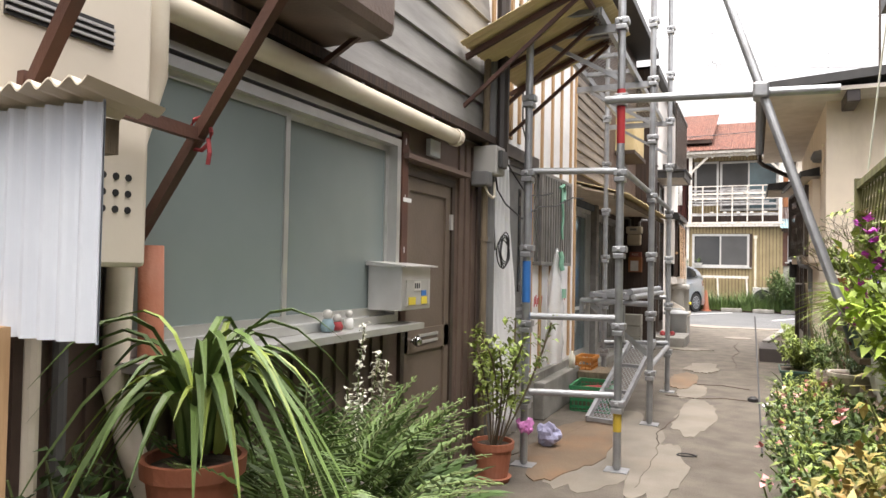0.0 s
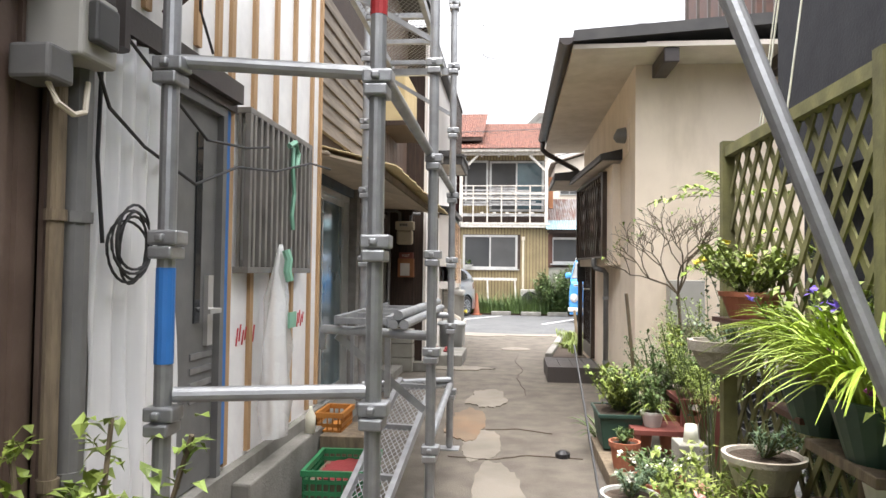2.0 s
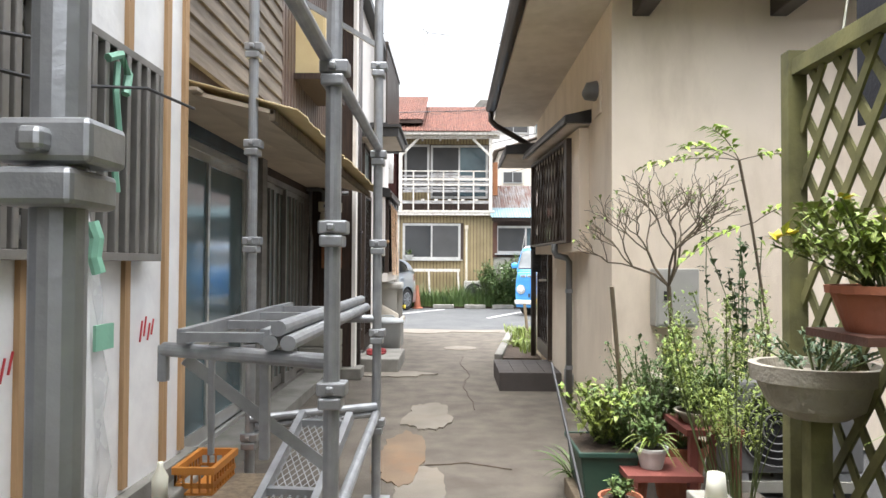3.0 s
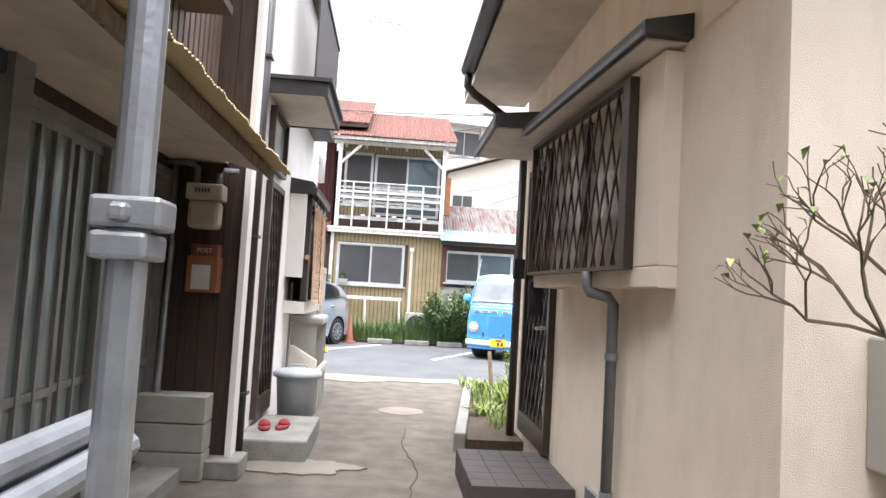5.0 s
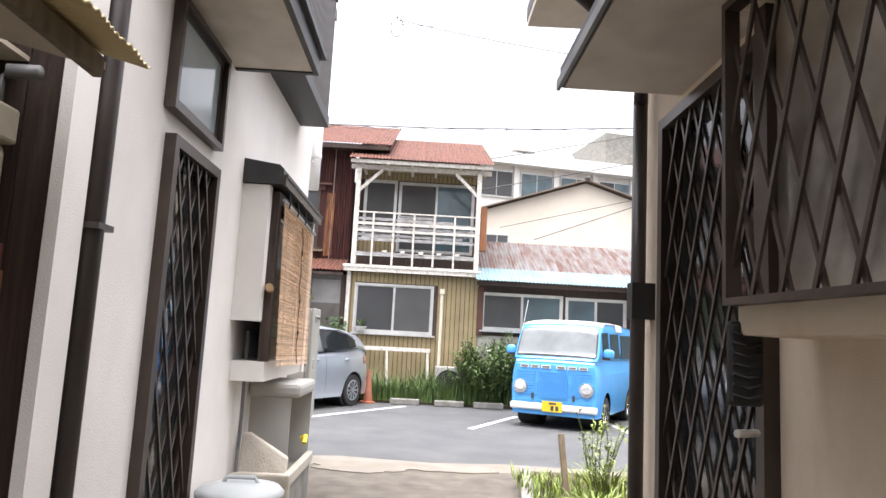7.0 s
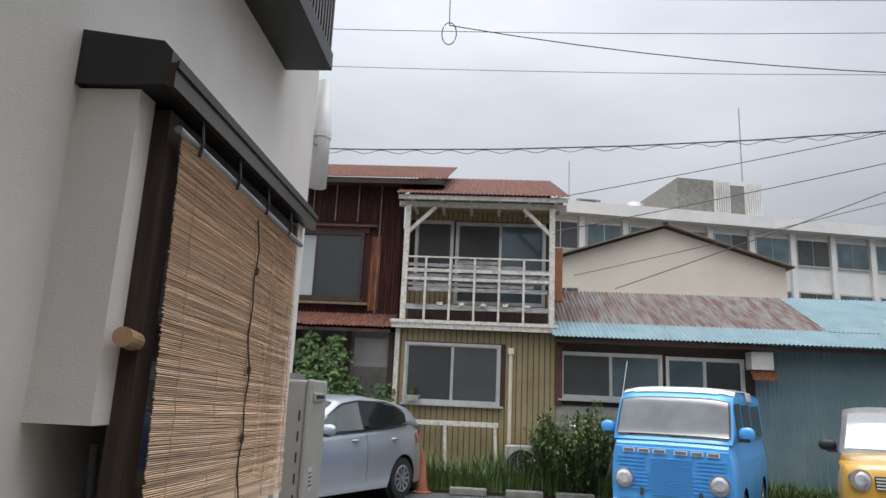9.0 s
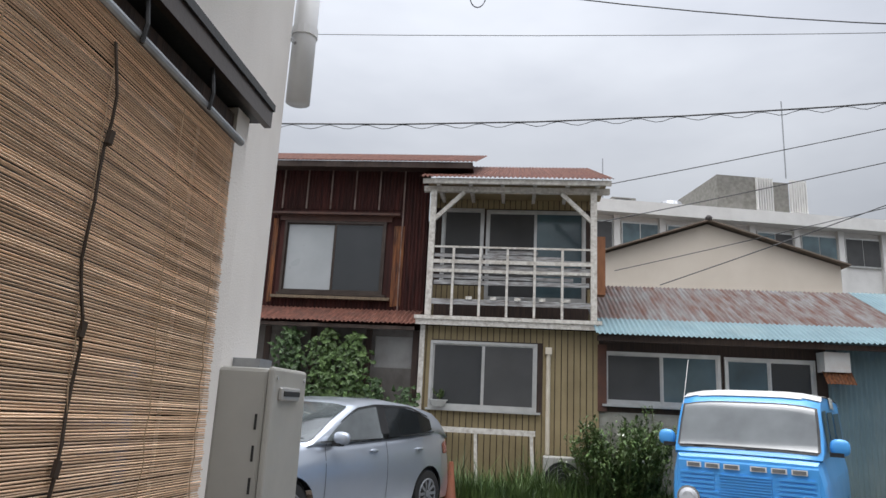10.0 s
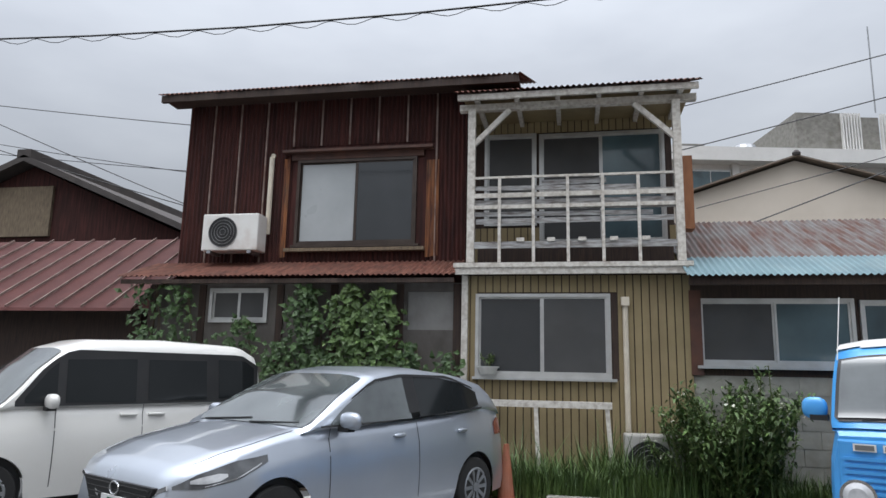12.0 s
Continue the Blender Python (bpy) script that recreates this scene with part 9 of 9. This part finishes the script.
for s in (1, -1):
    # front door panes use the paler glass with the painted sky reflection
    part("door_glass", HATCH.side_patch([(1.32, 1.0, 1.02), (1.5, 1.005, 1.14), (1.9, 1.01, 1.34), (2.2, 1.02, 1.39), (2.33, 1.02, 1.4)], s), "car_glass_sheen", car)
    part("door_glass", HATCH.side_patch([(2.45, 1.03, 1.4), (2.9, 1.05, 1.39), (3.2, 1.07, 1.34), (3.45, 1.12, 1.25)], s), "car_glass", car)
    part("pillar_trim", HATCH.side_patch([(2.31, 1.0, 1.42), (2.47, 1.01, 1.42)], s, 0.007, 3), "black", car)
    part("window_trim", HATCH.side_patch([(1.2, 0.985, 1.0), (2.3, 1.0, 1.02), (3.5, 1.075, 1.1)], s, 0.009, 16, 2), "black", car)
    part("visor", HATCH.side_patch([(1.6, 1.2, 1.215), (1.9, 1.345, 1.37), (2.3, 1.4, 1.425), (3.0, 1.39, 1.415), (3.4, 1.28, 1.3)], s, 0.012, 16, 2), "black", car)
    for u in (2.15, 3.1):
        bm = bmesh.new()
        p = HATCH.side(u, 0.88, s, 0.02)
        bmesh.ops.create_uvsphere(bm, u_segments=12, v_segments=8, radius=1)
        for v in bm.verts:
            v.co = Vector((v.co.x * 0.085, v.co.y * 0.022, v.co.z * 0.022)) + p
        part("door_handle", bm, "paint_silver", car, smooth=True)
    for u in (1.3, 2.42):
        part("door_gap", HATCH.side_patch([(u, 0.32, 0.98), (u + 0.008, 0.32, 0.98)], s, 0.002, 1, 8), "black", car)
    part("headlight", HATCH.side_patch([(0.05, 0.62, 0.64), (0.2, 0.62, 0.72), (0.45, 0.66, 0.79), (0.7, 0.77, 0.82)], s, 0.006, 14, 5), "lamp_dark", car, "swept headlight under clear cover", smooth=True)
    part("headlight_lens", HATCH.side_patch([(0.14, 0.655, 0.675), (0.22, 0.65, 0.7), (0.32, 0.665, 0.715), (0.38, 0.69, 0.71)], s, 0.011, 8, 4), "lamp_glass", car)
    part("headlight_strip", HATCH.side_patch([(0.22, 0.632, 0.638), (0.45, 0.672, 0.68), (0.64, 0.76, 0.77)], s, 0.011, 8, 2), "chrome", car)
    bm = bmesh.new()
    pts = []
    for k in range(15):
        u = 0.2 + 0.86 * k / 14
        zt = curve_at(HATCH.belt, u)
        y = HATCH.side(u, zt, 1).y
        f_ = 0.9 - 0.06 * k / 14
        pts.append((-u, s * y * f_, zt + HATCH.crown * (1 - f_ * f_) + 0.001))
    part("bonnet_gap", tube(bm, pts, 0.0035, 5), "black", car)
    part("tail_light", HATCH.side_patch([(3.75, 0.8, 0.92), (3.9, 0.8, 0.98), (4.02, 0.8, 0.88)], s, 0.008, 8, 4), "lamp_red", car)
    mirror(car, 1.42, s * 0.82, 1.04, s, "paint_silver")
    for u in HATCH.wheels:
        wheel(car, u, s * 0.735, 0.295, s)
    bm = bmesh.new()
    bar(bm, (0.01, s * 0.24, 0.5), (-0.03, s * 0.6, 0.63), 0.02, 0.03)
    part("grille_trim", bm, "chrome", car)
for u in HATCH.wheels:
    arch_lining(car, HATCH, u)
bm = bmesh.new()
prism(bm, [(0.012, -0.5, 0.62), (0.012, 0.5, 0.62), (0.012, 0.36, 0.42), (0.012, -0.36, 0.42)], (-0.06, 0, 0))
gr = part("grille", bm, "black", car)
for k in range(5):
    part("grille_bar", boxes((0.012, 0.02, -0.45 + k * 0.02, 0.45 - k * 0.02, 0.59 - k * 0.04, 0.6 - k * 0.04)), "rubber", gr)
bm = bmesh.new()
tube(bm, [(0.028, 0.06 * math.cos(a), 0.575 + 0.045 * math.sin(a)) for a in [2 * math.pi * i / 20 for i in range(21)]], 0.007, 6)
part("badge", bm, "chrome", car)
pl = part("number_plate", boxes((0.02, 0.035, -0.165, 0.165, 0.36, 0.52)), "plate_white", car)
part("plate_marks", boxes((0.035, 0.037, -0.07, 0.07, 0.47, 0.505), (0.035, 0.037, -0.13, -0.02, 0.38, 0.45), (0.035, 0.037, 0.02, 0.13, 0.38, 0.45)), "ink_green", pl)
wiper(car, (-1.08, -0.6, 0.995), (-1.14, 0.0, 1.03))
wiper(car, (-1.08, 0.05, 1.0), (-1.14, 0.62, 1.02))

# --- white tall wagon ---
TALL = Shape(3.4, [(0, 0.56), (0.06, 0.64), (0.25, 0.71), (0.6, 0.735), (3.1, 0.735), (3.4, 0.69)],
             [(0, 0.6), (0.04, 0.8), (0.2, 0.93), (0.55, 1.02), (1.0, 1.04), (3.2, 1.06), (3.4, 1.06)],
             [(0.5, 1.0), (0.62, 1.06), (0.9, 1.42), (1.15, 1.64), (1.4, 1.72), (2.2, 1.75), (3.1, 1.72), (3.3, 1.62), (3.37, 1.4), (3.4, 1.06)], 0.2, (0.55, 2.98), 0.33, 0.14)
car = thing("tall_wagon", "white tall kei wagon parked beside the silver car", "car", (-6.45, 20.72, -0.03), 238, local=True)
part("body", TALL.lower(100), "paint_white", car, smooth=True)
part("cabin", TALL.cabin(0.5, 3.4), "paint_white", car, smooth=True)
part("windscreen", TALL.screen(0.62, 1.12, 0.06), "car_glass_sheen", car, smooth=True)
for s in (1, -1):
    part("side_band", TALL.side_patch([(0.72, 1.05, 1.1), (0.98, 1.05, 1.45), (1.2, 1.05, 1.6), (3.1, 1.07, 1.6), (3.34, 1.08, 1.48)], s, 0.004, 24), "black", car)
    part("door_glass", TALL.side_patch([(0.8, 1.08, 1.13), (1.0, 1.08, 1.4), (1.08, 1.08, 1.47)], s, 0.008, 6), "car_glass", car)
    part("door_glass", TALL.side_patch([(1.16, 1.08, 1.5), (1.85, 1.08, 1.52)], s, 0.008), "car_glass", car)
    part("door_glass", TALL.side_patch([(1.98, 1.09, 1.52), (2.65, 1.09, 1.52)], s, 0.008), "car_glass", car)
    part("door_glass", TALL.side_patch([(2.8, 1.1, 1.54), (3.15, 1.12, 1.53), (3.28, 1.2, 1.45)], s, 0.008), "car_glass", car)
    for u in (1.78, 2.08):
        p = TALL.side(u, 0.95, s, 0.02)
        part("door_handle", boxes((p.x - 0.09, p.x + 0.09, p.y - 0.015, p.y + 0.015, 0.935, 0.965)), "paint_white", car, bevel=0.01)
    for u in (1.08, 1.93, 2.75):
        part("door_gap", TALL.side_patch([(u, 0.3, 1.05), (u + 0.008, 0.3, 1.05)], s, 0.002, 1, 8), "black", car)
    part("script_bars", boxes((-2.75, -2.45, s * 0.742 - 0.002, s * 0.742 + 0.002, 0.78, 0.8)), "ink_dark", car)
    mirror(car, 1.0, s * 0.72, 1.1, s, "paint_white")
    for u in TALL.wheels:
        wheel(car, u, s * 0.635, 0.275, s)
    part("headlight", TALL.side_patch([(0.04, 0.66, 0.72), (0.2, 0.66, 0.85), (0.42, 0.74, 0.9)], s, 0.006, 10, 4), "lamp_glass", car)
for u in TALL.wheels:
    arch_lining(car, TALL, u)

# --- blue retro van ---
VAN = Shape(3.3, [(0, 0.70), (0.05, 0.725), (0.2, 0.745), (3.1, 0.745), (3.3, 0.71)],
            [(0, 1.06), (0.06, 1.12), (0.3, 1.13), (3.2, 1.13), (3.3, 1.1)],
            [(0.03, 1.12), (0.1, 1.22), (0.27, 1.6), (0.36, 1.7), (0.6, 1.77), (1.8, 1.8), (3.0, 1.77), (3.25, 1.62), (3.3, 1.12)], 0.22, (0.62, 2.6), 0.32, 0.09, crown=0.01)
car = thing("retro_van", "sky-blue retro-style van with a white roof, parked facing the alley", "van", (2.1, 20.45, -0.03), 243, local=True)
body = part("body", VAN.lower(100), "paint_blue", car, smooth=False)
part("cabin", VAN.cabin(0.03, 3.3), "paint_blue", car, smooth=True)
bm = VAN.cabin(0.3, 3.27)
bmesh.ops.delete(bm, geom=[f for f in bm.faces if f.calc_center_median().z < 1.68], context="FACES")
for v in bm.verts:
    v.co.z += 0.012
    v.co.y *= 1.015
part("roof", bm, "paint_white", car, "white roof", smooth=True)
part("windscreen", VAN.screen(0.075, 0.29, 0.05, off=0.014), "car_glass_sheen", car, smooth=True)
part("windscreen_seal", VAN.screen(0.06, 0.31, 0.025, off=0.006), "black", car, smooth=True)
part("nose_flat", boxes((-0.02, 0.012, -0.66, 0.66, 0.42, 1.04)), "paint_blue", car, bevel=0.03)
for s in (1, -1):
    for k in range(9):
        y0, y1 = (0.26, 0.62) if k > 3 else (0.3, 0.62)
        part("rib", boxes((0.012, 0.026, min(s * y0, s * y1), max(s * y0, s * y1), 0.9 - k * 0.045, 0.922 - k * 0.045)), "paint_blue", car)
    bm = bmesh.new()
    rod(bm, (0.0, s * 0.55, 0.66), (0.045, s * 0.55, 0.66), 0.115, 26)
    lamp = part("headlight", bm, "chrome", car, "round headlight in a chrome ring")
    bm = bmesh.new()
    rod(bm, (0.045, s * 0.55, 0.66), (0.065, s * 0.55, 0.66), 0.095, 24, 0.06)
    part("lens", bm, "lamp_glass", lamp)
    for a, b in ((0.05, 0.2), (0.24, 0.38), (0.42, 0.56)):
        v_ = part("vent", boxes((0.02, 0.034, min(s * a, s * b), max(s * a, s * b), 0.965, 1.015)), "paint_white", car)
        part("vent_mesh", boxes((0.034, 0.037, min(s * (a + 0.012), s * (b - 0.012)), max(s * (a + 0.012), s * (b - 0.012)), 0.973, 1.007)), "pvc_grey", v_)
    mirror(car, 0.25, s * 0.74, 1.24, s, "paint_blue", (0.07, 0.09, 0.15))
    for a, b in ((0.36, 0.85), (0.98, 1.75), (1.9, 2.9)):
        part("side_glass", VAN.side_patch([(a, 1.17, 1.58), (b, 1.17, 1.6)], s, 0.006), "car_glass", car)
    for u in VAN.wheels:
        wheel(car, u, s * 0.64, 0.27, s, "chrome")
    part("turn_signal", boxes((0.02, 0.035, s * 0.34 - 0.02, s * 0.34 + 0.02, 0.47, 0.56)), "ink_dark", car)
for u in VAN.wheels:
    arch_lining(car, VAN, u)
for k in range(16):
    part("rib", boxes((0.012, 0.03, -0.24, 0.24, 0.9 - k * 0.027, 0.914 - k * 0.027)), "paint_blue", car)
part("bumper", boxes((-0.06, 0.05, -0.72, 0.72, 0.29, 0.4)), "paint_white", car, "white bumper", bevel=0.03)
pl = part("number_plate", boxes((0.05, 0.062, -0.165, 0.165, 0.28, 0.445)), "plate_yellow", car, "yellow number plate")
part("plate_marks", boxes((0.062, 0.064, -0.05, 0.07, 0.395, 0.425), (0.062, 0.064, -0.02, 0.03, 0.3, 0.375), (0.062, 0.064, 0.06, 0.11, 0.3, 0.375)), "ink_dark", pl)
wiper(car, (-0.06, -0.5, 1.17), (-0.085, 0.02, 1.18))
wiper(car, (-0.06, 0.0, 1.17), (-0.085, 0.52, 1.18))
part("aerial", rod(bmesh.new(), (-0.3, -0.66, 1.6), (-0.5, -0.64, 2.1), 0.004, 6), "enamel_white", car)

# --- yellow wagon at the edge of the car park ---
BOXY = Shape(3.4, [(0, 0.6), (0.05, 0.68), (0.25, 0.73), (3.2, 0.735), (3.4, 0.7)],
             [(0, 0.78), (0.06, 0.93), (0.3, 0.98), (0.85, 1.04), (3.4, 1.06)],
             [(0.8, 1.03), (0.9, 1.1), (1.15, 1.42), (1.35, 1.58), (1.7, 1.65), (3.1, 1.63), (3.3, 1.5), (3.4, 1.06)], 0.24, (0.6, 2.95), 0.34, 0.14)
car = thing("boxy_wagon", "mustard-yellow boxy kei car with round headlights", "car", (4.75, 20.3, -0.03), 243, local=True)
part("body", BOXY.lower(90), "paint_yellow_car", car, smooth=True)
part("cabin", BOXY.cabin(0.8, 3.4), "pvc_grey", car, smooth=True)
part("windscreen", BOXY.screen(0.9, 1.33, 0.07), "car_glass_sheen", car, smooth=True)
for s in (1, -1):
    part("side_glass", BOXY.side_patch([(1.1, 1.08, 1.2), (1.4, 1.08, 1.48), (2.9, 1.09, 1.5)], s, 0.006, 16), "car_glass", car)
    mirror(car, 1.1, s * 0.72, 1.12, s, "black")
    for u in BOXY.wheels:
        wheel(car, u, s * 0.63, 0.28, s)
    bm = bmesh.new()
    rod(bm, (-0.04, s * 0.5, 0.78), (0.03, s * 0.48, 0.78), 0.12, 26)
    lamp = part("headlight", bm, "chrome", car)
    bm = bmesh.new()
    rod(bm, (0.03, s * 0.48, 0.78), (0.05, s * 0.48, 0.78), 0.095, 22, 0.06)
    part("lens", bm, "lamp_glass", lamp)
for u in BOXY.wheels:
    arch_lining(car, BOXY, u)
gr = part("grille", boxes((-0.02, 0.02, -0.34, 0.34, 0.68, 0.83)), "black", car)
for k in range(4):
    part("grille_bar", boxes((0.02, 0.03, -0.33, 0.33, 0.69 + k * 0.036, 0.705 + k * 0.036)), "enamel_white", gr)
part("bumper", boxes((-0.08, 0.05, -0.66, 0.66, 0.3, 0.56)), "enamel_grey", car, bevel=0.04)

# ================= overhead wires =================
def wire(a, b, dip, r, label="thin black overhead wire"):
    solid("overhead_wire", tube(bmesh.new(), sag(a, b, dip, 20), r, 5), "black", label, "wire", group="overhead wires")


for a, b, dip, r in (((-20, 22, 7.0), (20, 22, 8.5), 2.4, 0.012), ((-20, 22, 8.3), (20, 22.4, 8.4), 0.85, 0.006), ((-20, 22, 7.6), (20, 22.4, 7.5), 0.75, 0.005),
                     ((-0.9, 22, 7.5), (20, 22, 8.2), 1.1, 0.009), ((-0.9, 22, 7.5), (-1.0, 22, 12.0), 0.0, 0.008), ((-20, 22, 9.2), (20, 22, 8.6), 0.5, 0.009), ((-20, 24, 9.7), (20, 24, 9.5), 0.3, 0.006),
                     ((1.25, 28.5, 6.5), (16, 28.5, 10.1), 0.1, 0.012), ((1.25, 28.5, 5.62), (16, 28.5, 9.4), 0.1, 0.012), ((3.0, 28.6, 4.3), (16, 28.5, 9.7), 0.1, 0.012), ((2.0, 28.6, 4.6), (16, 28.5, 8.6), 0.1, 0.009),
                     ((-22, 30, 9.3), (-6, 30, 6.9), 0.1, 0.012), ((-22, 30, 10.6), (-6, 30, 3.9), 0.1, 0.012), ((-22, 30, 9.2), (-6, 30, 4.3), 0.15, 0.012), ((-22, 30, 8.5), (-6, 30, 5.6), 0.15, 0.01), ((-22, 30, 7.8), (-6, 30, 5.8), 0.1, 0.01)):
    wire(a, b, dip, r)
bm = bmesh.new()
tube(bm, [p + Vector((0, 0.02 * math.cos(i * 1.1), -0.04 + 0.03 * math.sin(i * 1.1))) for i, p in enumerate(sag((-20, 22, 7.0), (20, 22, 8.5), 2.4, 420))], 0.005, 4)
solid("overhead_wire", bm, "black", "spiral wire wrapped round the thick overhead cable", "wire", group="overhead wires")
bm = tube(bmesh.new(), [(-0.9 + 0.12 * math.sin(t), 22, 7.35 + 0.2 * math.cos(t)) for t in [i * 0.35 for i in range(19)]], 0.009, 5)
solid("wire_loop", bm, "black", "slack loop of cable hanging from the wire joint", "wire")
